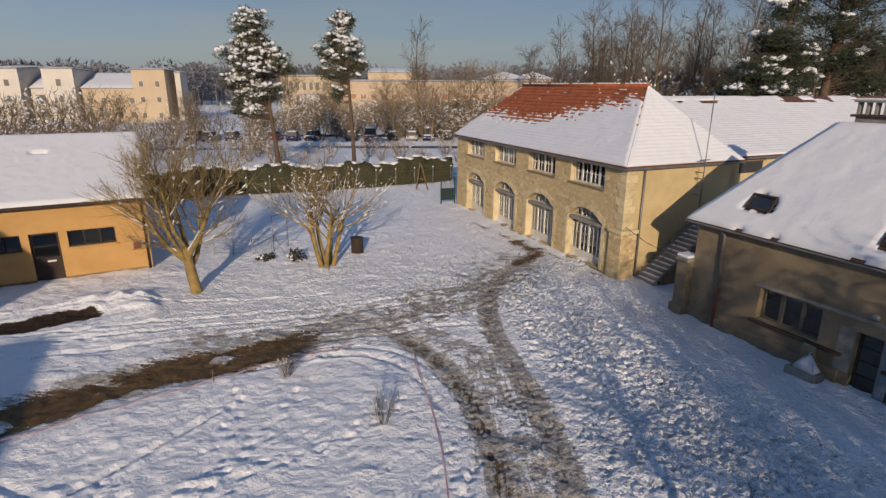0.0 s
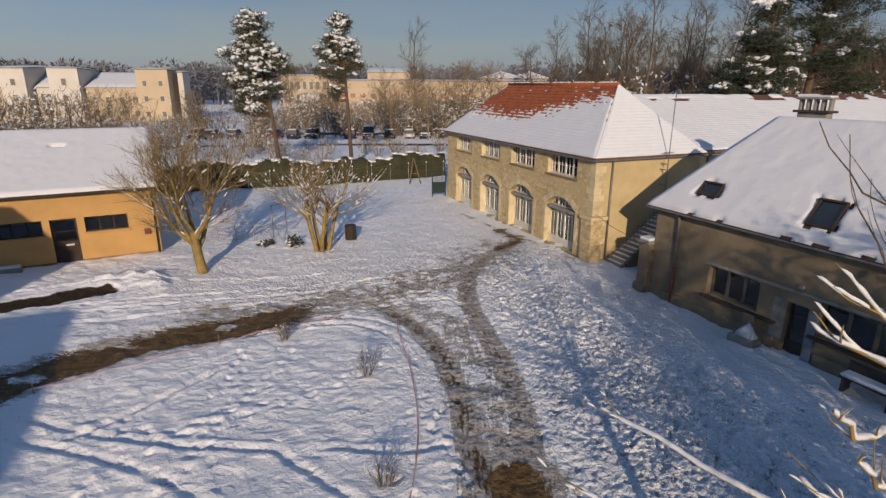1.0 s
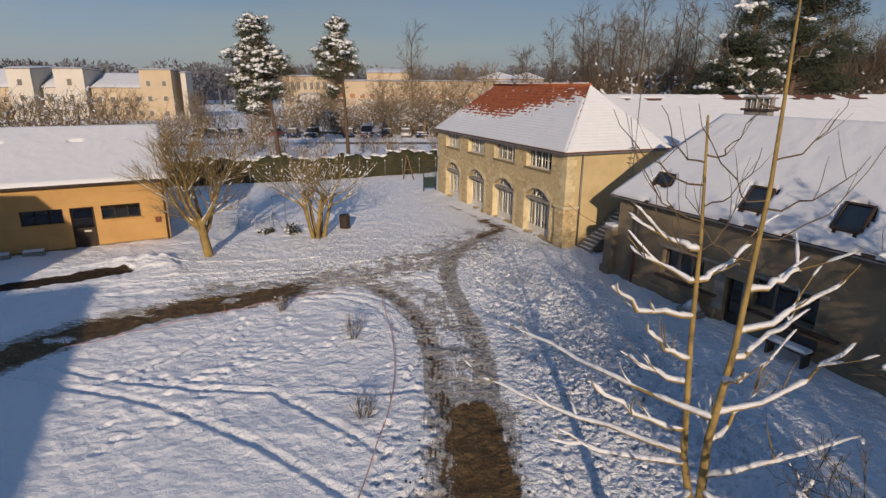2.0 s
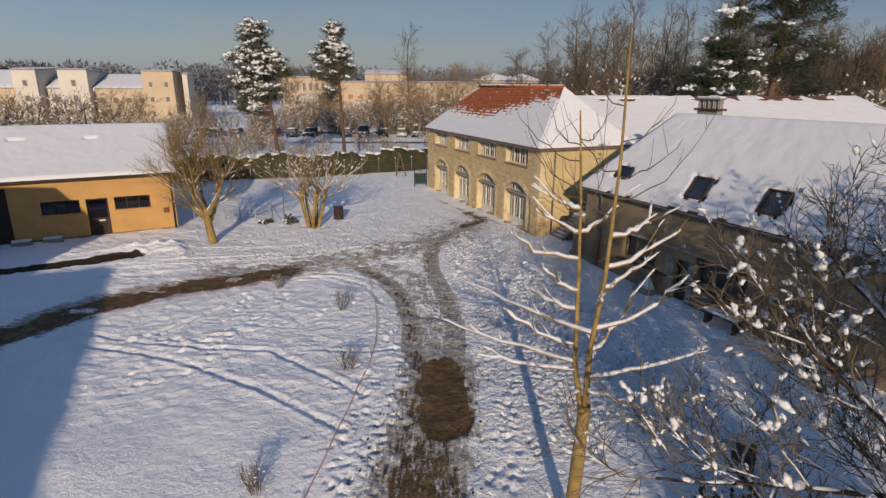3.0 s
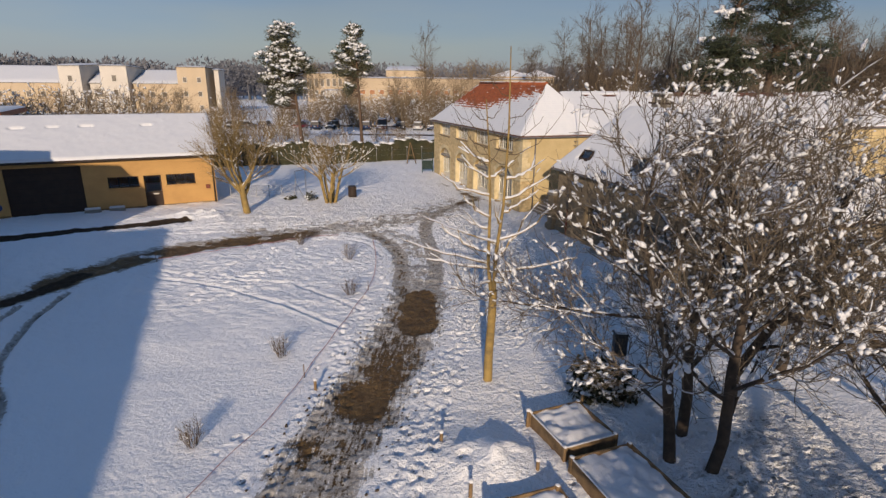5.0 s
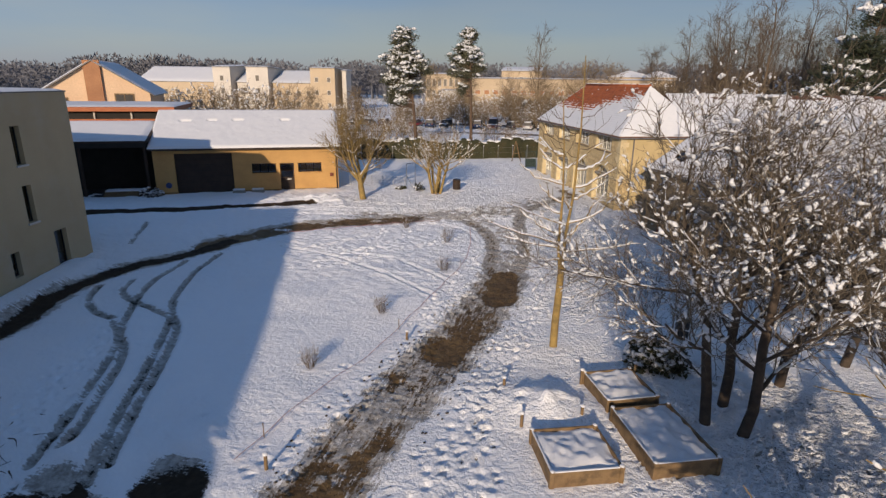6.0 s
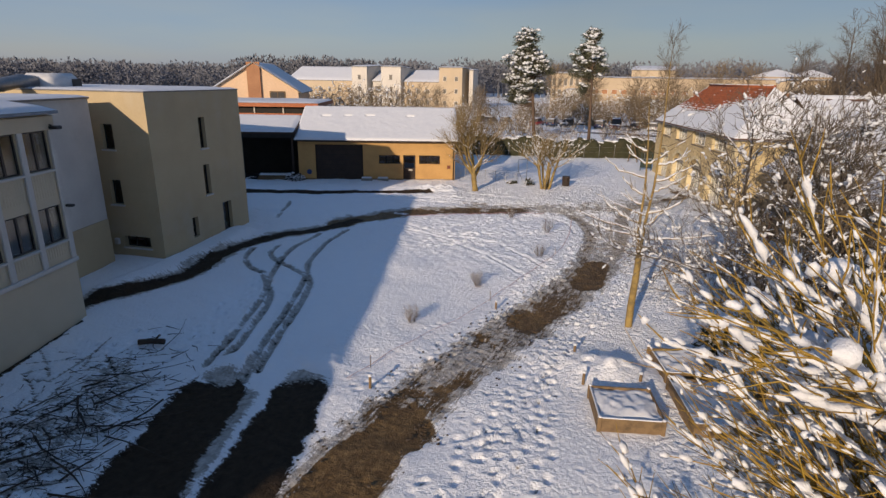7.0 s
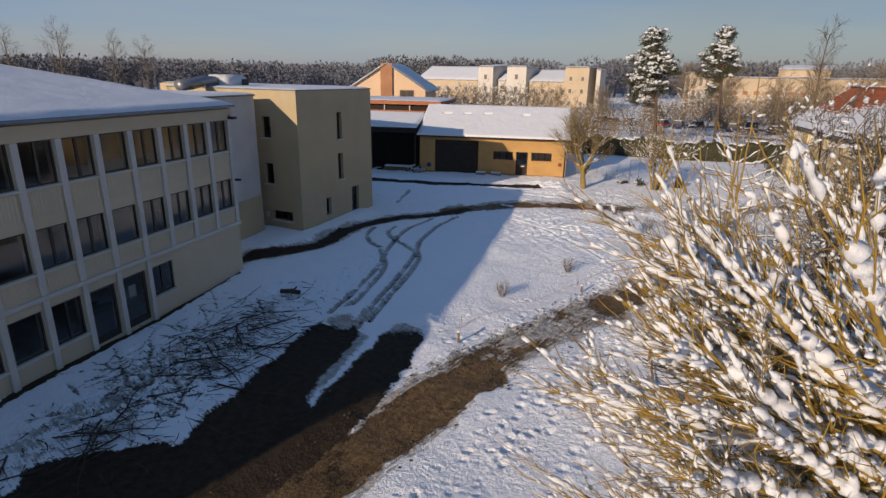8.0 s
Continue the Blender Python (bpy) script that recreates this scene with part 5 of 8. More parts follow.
for x in (SL + 0.5, 19.6, 24.6, 29.6):
    boxed("post", BROWNDOOR, port, x - 0.09, x + 0.09, -0.1, 0.08, -0.4, 4.2, bevel=0.01)
barn = thing("orange_edged_hall", pose(-14.5, 27.0, 0.28, 0, 0, 208.2), "flat-roofed hall with an orange fascia and snow", "building")
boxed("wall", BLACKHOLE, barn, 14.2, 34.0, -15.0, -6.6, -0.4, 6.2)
boxed("fascia", ORANGEBEAM, barn, 13.6, 34.4, -15.5, -6.1, 6.25, 6.62, bevel=0.02, label="orange fascia board")
boxed("sill_beam", ORANGEBEAM, barn, 14.0, 34.2, -6.6, -6.45, 5.45, 5.6)
for x in (14.3, 17.2, 20.1, 23.0, 25.9):
    boxed("clerestory_post", FARWHITE, barn, x - 0.06, x + 0.06, -6.6, -6.44, 5.6, 6.24)
snow_sheet("roof_snow", barn, ((13.6, -6.1, 6.63), (34.4, -6.1, 6.63), (34.4, -15.5, 6.63), (13.6, -15.5, 6.63)), 0.14, 0.4, None, 46)

# ---------------------------------------------------------------- school wing
wing = thing("school_wing", pose(-14.46, -7.85, 0.1, 0, 0, -66.86), "three-storey beige school wing with rows of dark windows", "school")
KL, KD, KE = 33.0, 12.0, 8.02
PIT = 1.44
kops = []
for i in range(22):
    a = 0.27 + PIT * i
    for z0, z1 in ((6.07, 7.46), (3.40, 4.75)):
        kops.append((a, a + 1.18, z0, z1, 0))
GRD = [(4.62, 5.78, 0.82, 2.06), (6.04, 7.22, 0.02, 2.1), (7.50, 8.62, 0.02, 2.1)] + [(8.94 + PIT * i, 8.94 + PIT * i + 1.12, 0.72, 2.15) for i in range(15)]
kops += [(*g, 0) for g in GRD]
wall_part("front_wall", WINGWALL, wing, side(0, 0, 0), KL, -0.5, KE, 0.35, kops, "beige rendered wall")
wall_part("end_wall", WINGWALL, wing, side(0, -KD, 90), KD - 0.35, -0.5, KE, 0.35)
wall_part("end_wall", WINGWALL, wing, side(KL, -0.35, -90), KD - 0.35, -0.5, KE, 0.35)
wall_part("back_wall", WINGWALL, wing, side(KL, -KD, 180), KL, -0.5, KE, 0.35)
for z in (-0.2, 2.55, 5.25, 7.75):
    boxed("floor_slab", INSIDE, wing, 0.4, KL - 0.4, -KD + 0.4, -0.37, z, z + 0.2)
boxed("inner_wall", INSIDE, wing, 0.4, KL - 0.4, -6.2, -6.0, 0.01, 7.74, label="dim corridor wall")
for (a, b, z0, z1, _) in kops:
    if z0 < 0.1:
        window(wing, a, b, z0, z1, -0.09, leaves=1, rows=2, cols=1, frame=DARKFRAME, bar=0.10, name="glazed_door", kick=0.25)
    else:
        window(wing, a, b, z0, z1, -0.06, leaves=2 if int(a * 7) % 3 else 1, rows=1, cols=1, frame=DARKFRAME, bar=0.06, sill=SCHOOLGREY)
rib = None
for i in range(23):
    x = -0.09 + PIT * i
    bm_args = (x + 0.10, x + 0.34, 0.002, 0.09, 2.62, KE - 0.55)
    if i < 2:
        rib = boxed("rib", SCHOOLGREY, wing, *bm_args, bevel=0.02, label="pale concrete rib")
    else:
        again(rib, Matrix.Translation((PIT * (i - 1), 0, 0)))
for i in range(19):
    boxed("pier", SCHOOLGREY, wing, 5.80 + PIT * i, 6.02 + PIT * i, 0.002, 0.10, -0.4, 2.45, bevel=0.02)
boxed("ledge", SCHOOLGREY, wing, -0.05, KL, 0.003, 0.12, 2.46, 2.62, bevel=0.02, label="pale concrete string course")
boxed("cornice", WINGWALL, wing, -0.05, KL, 0.003, 0.12, KE - 0.55, KE - 0.05, bevel=0.02)
for i in range(0, 22):
    # fluted spandrel panels between the ribs
    for zz, zt in ((2.87, 3.27), (5.12, 5.92)):
        bm = bmesh.new()
        cols_ = []
        for k in range(19):
            xx = 0.29 + PIT * i + k * 0.062
            yy = 0.026 if k % 2 else 0.006
            cols_.append((bm.verts.new((xx, yy, zz)), bm.verts.new((xx, yy, zt))))
        for p_, q_ in zip(cols_, cols_[1:]):
            bm.faces.new((p_[0], q_[0], q_[1], p_[1]))
        part("spandrel_panel", bm, WINGWALL, wing)
KROOF = hip_faces(-0.02, KL + 0.45, -KD - 0.45, 0.38, KE + 0.12, 6.6, KL - 6.5, -6.0, 9.75)
bm = bmesh.new()
for k in KROOF:
    prism(bm, list(dict.fromkeys(KROOF[k])), 0.10)
EAVEBLUE = surface("blue_grey_eaves_sheet", (0.20, 0.26, 0.33), (0.15, 0.19, 0.25), 2.0, 0.4, 20, 0.1, 0.003, metal=0.3)
part("roof", bm, EAVEBLUE, wing, "low hipped sheet-metal roof")
for k, sdv in (("front", 55), ("near", 56), ("back", 57), ("far", 58)):
    snow_sheet("roof_snow", wing, KROOF[k], 0.13, 0.3, None, sdv)
lamp = boxed("floodlight", DARKBIN, wing, 0.05, 0.35, 0.17, 0.50, 7.50, 7.62, bevel=0.03, label="dark floodlight on an arm")
boxed("arm", DARKBIN, lamp, 0.17, 0.23, 0.0, 0.2, 7.62, 7.66)
boxed("floodlight", DARKBIN, wing, 0.02, 0.2, 0.12, 0.42, 4.62, 4.72, bevel=0.03)
# white paper shapes behind two ground-floor panes
boxed("poster", WHITEPAINT, wing, 6.4, 6.75, -0.27, -0.262, 1.1, 1.6, label="white paper poster behind glass")

tower = thing("school_block", pose(-19.96, 6.45, 0.1, 0, 0, -77.14), "flat-roofed three-storey beige school block with narrow windows", "school")
TL, TD, TE = 7.93, 11.0, 8.56
tops = [(3.50, 4.05, 5.41, 7.15, 0), (3.50, 4.05, 2.72, 4.46, 0), (5.0, 5.5, 0.5, 1.66, 0), (1.75, 2.62, 0.15, 1.95, 0)]
wall_part("east_wall", SCHOOL, tower, side(0, 0, 0), TL, -0.5, TE, 0.35, tops, "plain beige rendered wall")
tsops = [(2.14, 2.84, 5.71, 6.98, 0), (2.14, 2.84, 2.82, 4.12, 0), (0.82, 2.43, 0.50, 1.10, 0)]
wall_part("south_wall", SCHOOL, tower, side(TL, -0.35, -90), TD - 0.35, -0.5, TE, 0.35, [(a - 0.35, b - 0.35, c, d_, e) for a, b, c, d_, e in tsops])
wall_part("north_wall", SCHOOL, tower, side(0, -TD, 90), TD - 0.35, -0.5, TE, 0.35)
wall_part("west_wall", SCHOOL, tower, side(TL, -TD, 180), TL, -0.5, TE, 0.35)
for op in tops:
    window(tower, op[0], op[1], op[2], op[3], -0.22, leaves=1, rows=1, cols=1, frame=DARKFRAME, bar=0.05, sill=SCHOOLGREY if op[2] > 0.5 else None)
tw = new("south_windows")
tw.parent = tower
tw.matrix_basis = side(TL, 0, -90)
for op in tsops:
    window(tw, op[0], op[1], op[2], op[3], -0.22, leaves=1 if op[1] - op[0] < 1 else 3, rows=1, cols=1, frame=DARKFRAME, bar=0.05, sill=SCHOOLGREY)
for z in (-0.2, 2.5, 5.2):
    boxed("floor_slab", INSIDE, tower, 0.4, TL - 0.4, -TD + 0.4, -0.37, z, z + 0.2)
boxed("roof_deck", SCHOOLGREY, tower, 0.36, TL - 0.36, -TD + 0.36, -0.36, TE - 0.35, TE - 0.15)
for b_ in ((-0.04, TL + 0.04, -0.40, 0.05), (-0.04, TL + 0.04, -TD - 0.05, -TD + 0.40), (-0.04, 0.38, -TD + 0.4, -0.4), (TL - 0.38, TL + 0.04, -TD + 0.4, -0.4)):
    boxed("coping", ZINC, tower, b_[0], b_[1], b_[2], b_[3], TE + 0.002, TE + 0.06)
snow_sheet("roof_snow", tower, ((-0.02, 0.0, TE + 0.05), (TL + 0.02, 0.0, TE + 0.05), (TL + 0.02, -TD, TE + 0.05), (-0.02, -TD, TE + 0.05)), 0.10, 0.3, None, 61)
# unseen volume behind the block, added to throw shade on shed and carport
boxed("rear_volume", SCHOOL, tower, -3.35, -0.02, -22.0, -3.05, -0.5, TE - 0.02, label="unseen volume added to shade the shed and carport")
snow_sheet("roof_snow", tower, ((-3.33, -3.07, TE), (-0.06, -3.07, TE), (-0.06, -22.0, TE), (-3.33, -22.0, TE)), 0.10, 0.4, None, 62)
boxed("door_step", CONCRETE, tower, 1.4, 3.1, 0.01, 0.9, -0.3, 0.12, bevel=0.03)
boxed("wall_lamp", SCHOOLGREY, tower, TL + 0.005, TL + 0.18, -2.98, -2.72, 0.62, 0.95, bevel=0.03)
lk = thing("school_link", pose(-14.46, -7.85, 0.1, 0, 0, -66.86), "grey-white three-storey link between the school blocks", "school")
boxed("wall", SCHOOLGREY, lk, -6.9, -0.02, -11.5, -3.3, 2.3, 8.25, label="grey-white rendered wall")
boxed("base_wall", SCHOOL, lk, -6.9, -0.02, -11.5, -3.26, -0.5, 2.3, label="beige base wall")
boxed("coping", ZINC, lk, -6.9, 0.0, -11.6, -3.2, 8.25, 8.33)
snow_sheet("roof_snow", lk, ((-7.0, -3.2, 8.33), (0.0, -3.2, 8.33), (0.0, -11.6, 8.33), (-7.0, -11.6, 8.33)), 0.12, 0.4, None, 62)
hv = thing("rooftop_ventilation", pose(-26.2, -1.0, 8.35, 0, 0, -65), "white rooftop ventilation unit with a silver duct", "ventilation unit")
bm = bmesh.new()
box(bm, -1.3, 1.1, -0.9, 0.9, 0.0, 1.15, bevel=0.28)
part("casing", bm, WHITEMETAL, hv, "rounded white casing", True)
piped("duct", GREYMETAL, hv, [(1.2, 0, 0.7), (2.2, 0, 0.75), (3.2, -0.2, 0.55), (4.4, -0.2, 0.5)], 0.33, 14, label="silver spiral duct")
boxed("grille", DARKBIN, hv, -1.28, -0.5, 0.905, 0.93, 0.35, 0.85)
# ---------------------------------------------------------------- trees
def grow(rng, p, d, length, r, level, spec, segs, limit=None):
    """Adds the segments (start, end, r0, r1, level) of a limb and all it bears."""
    s = spec[level]
    n = s["n"]
    pts, dirs, rad = [p.copy()], [d.normalized()], [r]
    for i in range(n):
        w = s["wiggle"]
        d = (d.normalized() + Vector((rng.gauss(0, w), rng.gauss(0, w), rng.gauss(0, w))) + Vector((0, 0, s["rise"]))).normalized()
        q = pts[-1] + d * (length / n)
        r1 = r * (1 - (1 - s["taper"]) * (i + 1) / n)
        segs.append((pts[-1].copy(), q, rad[-1], r1, level))
        pts.append(q)
        dirs.append(d.copy())
        rad.append(r1)
    if level + 1 >= len(spec):
        return
    c = spec[level + 1]
    count = max(1, round(s["kids"] * rng.uniform(0.8, 1.2)))
    turn = rng.uniform(0, 6.28)
    for k in range(count):
        f = s["from"] + (1 - s["from"]) * (k + rng.random()) / count
        i = min(int(f * n), n - 1)
        g = f * n - i
        base = pts[i].lerp(pts[i + 1], g)
        ax = dirs[i + 1]
        o = ax.orthogonal().normalized()
        turn += 2.4 + rng.uniform(-0.5, 0.5)
        o = Matrix.Rotation(turn, 3, ax) @ o
        a = radians(rng.uniform(*c["angle"]))
        nd = ax * math.cos(a) + o * math.sin(a)
        if nd.z < c.get("floor", -1):
            nd.z = c.get("floor", -1) + rng.uniform(0, 0.2)
        rr = (rad[i] + (rad[i + 1] - rad[i]) * g) * c["thin"] * rng.uniform(0.8, 1.1)
        ln = c["len"] * rng.uniform(0.7, 1.15) * (1.0 - c.get("tip", 0.35) * f)
        grow(rng, base, nd, ln, max(rr, c.get("rmin", 0.004)), level + 1, spec, segs)


def tube_arrays(segs, sides):
    n = len(segs)
    p0, p1 = np.array([s[0][:] for s in segs]), np.array([s[1][:] for s in segs])
    r0, r1 = np.array([s[2] for s in segs]), np.array([s[3] for s in segs])
    d = p1 - p0
    d /= np.linalg.norm(d, axis=1, keepdims=True) + 1e-9
    ref = np.where(np.abs(d[:, 2:3]) < 0.9, np.array([[0.0, 0, 1]]), np.array([[1.0, 0, 0]]))
    a = np.cross(d, ref)
    a /= np.linalg.norm(a, axis=1, keepdims=True) + 1e-9
    b = np.cross(d, a)
    ang = np.arange(sides) * 2 * np.pi / sides
    ring = np.cos(ang)[None, :, None] * a[:, None] + np.sin(ang)[None, :, None] * b[:, None]
    v = np.concatenate([p0[:, None] + ring * r0[:, None, None], p1[:, None] + ring * r1[:, None, None] + 0.35 * d[:, None] * r1[:, None, None]], 1)
    k = np.arange(sides)
    f = np.stack([k, (k + 1) % sides, (k + 1) % sides + sides, k + sides], -1)
    f = f[None] + (np.arange(n) * 2 * sides)[:, None, None]
    return v.reshape(-1, 3), f.reshape(-1, 4)


def limbs(name, segs, levels, material, parent, label=""):
    vs, fs, off = [], [], 0
    for lv, sides in levels:
        some = [s for s in segs if s[4] == lv]
        if not some:
            continue
        v, f = tube_arrays(some, sides)
        vs.append(v)
        fs.append(f + off)
        off += len(v)
    return fast_mesh(name, np.concatenate(vs), np.concatenate(fs), material, parent, label)


def clinging(rng, segs, chance, width, swell=1.0, steep=0.85, levels=(1, 2, 3, 4), length=0.6, cluster=1, stretch=2.0, bits=1):
    """Places for snow lumps that lie on the upper side of limbs: mostly small, a few large."""
    out = []
    for p0, p1, r0, r1, lv in segs:
        if lv not in levels:
            continue
        d = p1 - p0
        ln = d.length
        if abs(d.z) / (ln + 1e-9) > steep or rng.random() > chance:
            continue
        for k in range(cluster):
            w = max(r0, 0.004) * 0.9 + width * (0.4 + rng.random() ** 2 * 1.2)
            t = (k + rng.uniform(0.1, 0.9)) / cluster
            o = Vector((rng.gauss(0, 0.25), rng.gauss(0, 0.25), 0)) * w
            for piece in range(bits):
                u = w * (1.0 if piece == 0 else rng.uniform(0.45, 0.85))
                h = u * rng.uniform(0.6, 0.95) * swell
                e = d / ln * (w * rng.uniform(-1.8, 1.8) if piece else 0.0) + Vector((rng.gauss(0, 0.3), rng.gauss(0, 0.3), 0)) * (w if piece else 0.0)
                out.append((p0.lerp(p1, t) + o + e + Vector((0, 0, r0 * 0.6 + h * 0.45)), d / ln + Vector((rng.gauss(0, 0.2), rng.gauss(0, 0.2), 0)) * (1.0 if stretch < 10 else 0.15), min(max(ln * length * rng.uniform(0.5, 1.1) / cluster, u), u * stretch), u, h))
    return out


def snow_bands(name, segs, levels, width, material, parent, label="", seed=1, cover=0.85, steep=0.8, step=0.06, sides=7, knot=0.22, lump=0.5, body=0.7):
    """Long rolls of snow lying on the upper side of limbs, swelling and breaking off along the way."""
    rng = np.random.RandomState(seed)
    chains = []
    for s in segs:
        if s[4] not in levels:
            continue
        if chains and chains[-1][-1][4] == s[4] and (chains[-1][-1][1] - s[0]).length < 1e-4:
            chains[-1].append(s)
        else:
            chains.append([s])
    vs, fs, off = [], [], 0
    ang = np.arange(sides) * 2 * np.pi / sides
    for ch in chains:
        pts = np.array([ch[0][0][:]] + [s[1][:] for s in ch])
        rad = np.array([ch[0][2]] + [s[3] for s in ch])
        at = np.concatenate([[0], np.cumsum(np.linalg.norm(np.diff(pts, axis=0), axis=1))])
        n = max(int(at[-1] / step), 4)
        u = np.linspace(0, at[-1], n + 1)
        p = np.stack([np.interp(u, at, pts[:, k]) for k in range(3)], -1)
        r = np.interp(u, at, rad)
        d = np.gradient(p, axis=0)
        d /= np.linalg.norm(d, axis=1, keepdims=True) + 1e-9
        m = int(at[-1] / knot) + 3
        ease = np.interp(u / knot, np.arange(m), rng.rand(m))
        fine = np.interp(u / knot * 3, np.arange(m * 3), rng.rand(m * 3))
        env = np.clip((cover - ease) / 0.18, 0, 1) * np.clip((steep - np.abs(d[:, 2])) / 0.12, 0, 1)
        env = np.minimum(env, np.clip(np.minimum(u, at[-1] - u) / (1.5 * step), 0, 1))
        w = (r * 0.8 + width * (1 - lump * 0.5 + lump * (fine - 0.5) * 2)) * np.sqrt(env)
        h = w * body
        sd = np.cross(np.array([0.0, 0, 1]), d)
        sd /= np.linalg.norm(sd, axis=1, keepdims=True) + 1e-6
        nr = np.cross(d, sd)
        c = p + nr * (r * 0.55 * (env > 0) + h * 0.45)[:, None]
        jit = 1 + 0.22 * (rng.rand(n + 1, sides) - 0.5)
        ring = c[:, None] + jit[..., None] * (np.cos(ang)[None, :, None] * (sd * w[:, None])[:, None] + np.sin(ang)[None, :, None] * (nr * h[:, None])[:, None])
        keep = np.nonzero(np.maximum(w[:-1], w[1:]) > 1e-5)[0]
        if not len(keep):
            continue
        k = np.arange(sides)
        f = np.stack([k, (k + 1) % sides, (k + 1) % sides + sides, k + sides], -1)
        vs.append(ring.reshape(-1, 3))
        fs.append((f[None] + (keep * sides)[:, None, None]).reshape(-1, 4) + off)
        off += len(ring) * sides
    ob = fast_mesh(name, np.concatenate(vs), np.concatenate(fs), material, parent, label)
    ob["kind"] = "stuff"
    return ob


def tree(name, x, y, label, spec, seed, length, r, bark, twig_bark, lean=(0, 0, 1), stems=1, spread=0.0, snow=(0.5, 0.04), snow_levels=(1, 2, 3, 4), detail=1, split=2, category="tree", group="", steep=0.85, sides=(9, 7, 5, 4, 3), cluster=1, stretch=2.6, bits=1, ridge=0.0):
    rng = random.Random(seed)
    z = ground_z(x, y) - 0.12
    t = thing(name, pose(x, y, z), label, category, group)
    segs = []
    root = 0.10 if stems == 2 else 0.12 * stems ** 0.5 if stems < 7 else 0.07
    for k in range(stems):
        a = 6.28 * k / stems + rng.uniform(-0.4, 0.4)
        d = Vector(lean) + spread * Vector((math.cos(a), math.sin(a), 0))
        grow(rng, Vector((root * math.cos(a), root * math.sin(a), 0)) if stems > 1 else Vector((0, 0, 0)), d, length * rng.uniform(0.9, 1.1), r, 0, spec, segs)
    lv = list(enumerate(sides))
    tr = limbs("trunk" if stems < 7 else "stemwork", segs, lv[:split], bark, t)
    if stems >= 7:
        tr["kind"] = "stuff"
    rest = [s for s in lv[split:] if s[0] < len(spec)]
    if rest:
        limbs("crown", segs, rest, twig_bark, t)["kind"] = "stuff"
    if snow[0] > 0:
        lumps = clinging(rng, segs, snow[0], snow[1], levels=snow_levels, steep=steep, cluster=cluster, stretch=stretch, bits=bits)
        if ridge:
            snow_bands("ridge_snow", segs, (1, 2), 0.018, CLUMP, t, "snow lying along the boughs", seed, ridge, 0.88, 0.12, 5, 0.35)
        ob = lumps_mesh("clinging_snow", lumps, CLUMP, t, "lumps of snow on the branches", detail, seed)
        if ob:
            ob["kind"] = "stuff"
    return t


# two pollarded trees beside the shed
POLLARD = [dict(n=5, wiggle=0.05, rise=0.0, taper=0.8, kids=5, **{"from": 0.42}),
           dict(n=6, wiggle=0.09, rise=0.07, taper=0.42, kids=9, angle=(16, 46), len=4.3, thin=0.58, floor=0.3, tip=0.0, **{"from": 0.22}),
           dict(n=5, wiggle=0.08, rise=0.12, taper=0.35, kids=10, angle=(18, 50), len=2.7, thin=0.36, floor=0.15, tip=0.2, **{"from": 0.15}),
           dict(n=3, wiggle=0.12, rise=0.09, taper=0.4, kids=5, angle=(15, 45), len=1.3, thin=0.5, rmin=0.012, **{"from": 0.1}),
           dict(n=2, wiggle=0.16, rise=0.06, taper=0.5, kids=0, angle=(20, 50), len=0.6, thin=0.6, rmin=0.007, **{"from": 0})]
tree("pollarded_tree", -10.95, 23.75, "bare pollarded tree with ochre lichen bark and snow", POLLARD, 15, 2.5, 0.25, BARKOCHRE, TWIGGOLD, lean=(-0.16, 0, 1), snow=(0.12, 0.026), snow_levels=(1, 2, 3), group="pollarded trees by the shed", split=2, stretch=5.0, ridge=0.5)
VASE = [dict(n=5, wiggle=0.05, rise=0.03, taper=0.72, kids=5, **{"from": 0.62}),
        dict(n=5, wiggle=0.10, rise=0.09, taper=0.45, kids=5, angle=(25, 58), len=2.1, thin=0.55, floor=0.15, tip=0.0, **{"from": 0.3}),
        dict(n=5, wiggle=0.06, rise=0.09, taper=0.35, kids=5, angle=(12, 45), len=2.4, thin=0.36, floor=0.15, rmin=0.014, **{"from": 0.2}),
        dict(n=3, wiggle=0.12, rise=0.05, taper=0.4, kids=0, angle=(20, 50), len=0.8, thin=0.5, rmin=0.007, **{"from": 0})]
tree("pollarded_tree", -5.8, 27.35, "bare vase-shaped tree with several ochre stems and snow", VASE, 23, 2.6, 0.12, BARKOCHRE, TWIGGOLD, stems=6, spread=0.24, snow=(0.15, 0.034), group="pollarded trees by the shed", split=2, ridge=0.5)

# young tree with two leaders and tiers of snowy branches
rng = random.Random(31)
sap = thing("young_tree", pose(5.2, 1.65, 0.05), "slender young tree with two leaders and snow on its branches", "tree")
segs = []


def polyline_limb(pts, r0, r1, lv):
    for i in range(len(pts) - 1):
        f0, f1 = i / (len(pts) - 1), (i + 1) / (len(pts) - 1)
        segs.append((Vector(pts[i]), Vector(pts[i + 1]), r0 + (r1 - r0) * f0, r0 + (r1 - r0) * f1, lv))


polyline_limb([(0, 0, -0.2), (0.0, 0, 1.0), (0.05, 0, 2.2), (0.07, -0.02, 3.15)], 0.15, 0.12, 0)
LEFT = [(0.02, 0.05, 3.05), (-0.10, 0.30, 3.9), (-0.08, 0.62, 5.6), (-0.16, 0.60, 7.2), (-0.30, 0.58, 8.8)]
RIGHT = [(0.08, 0, 3.05), (0.12, 0.12, 4.3), (0.28, 0.12, 5.8), (0.34, 0.06, 8.0), (0.30, 0.05, 10.2)]
polyline_limb(LEFT, 0.066, 0.014, 1)
polyline_limb(RIGHT, 0.070, 0.014, 1)
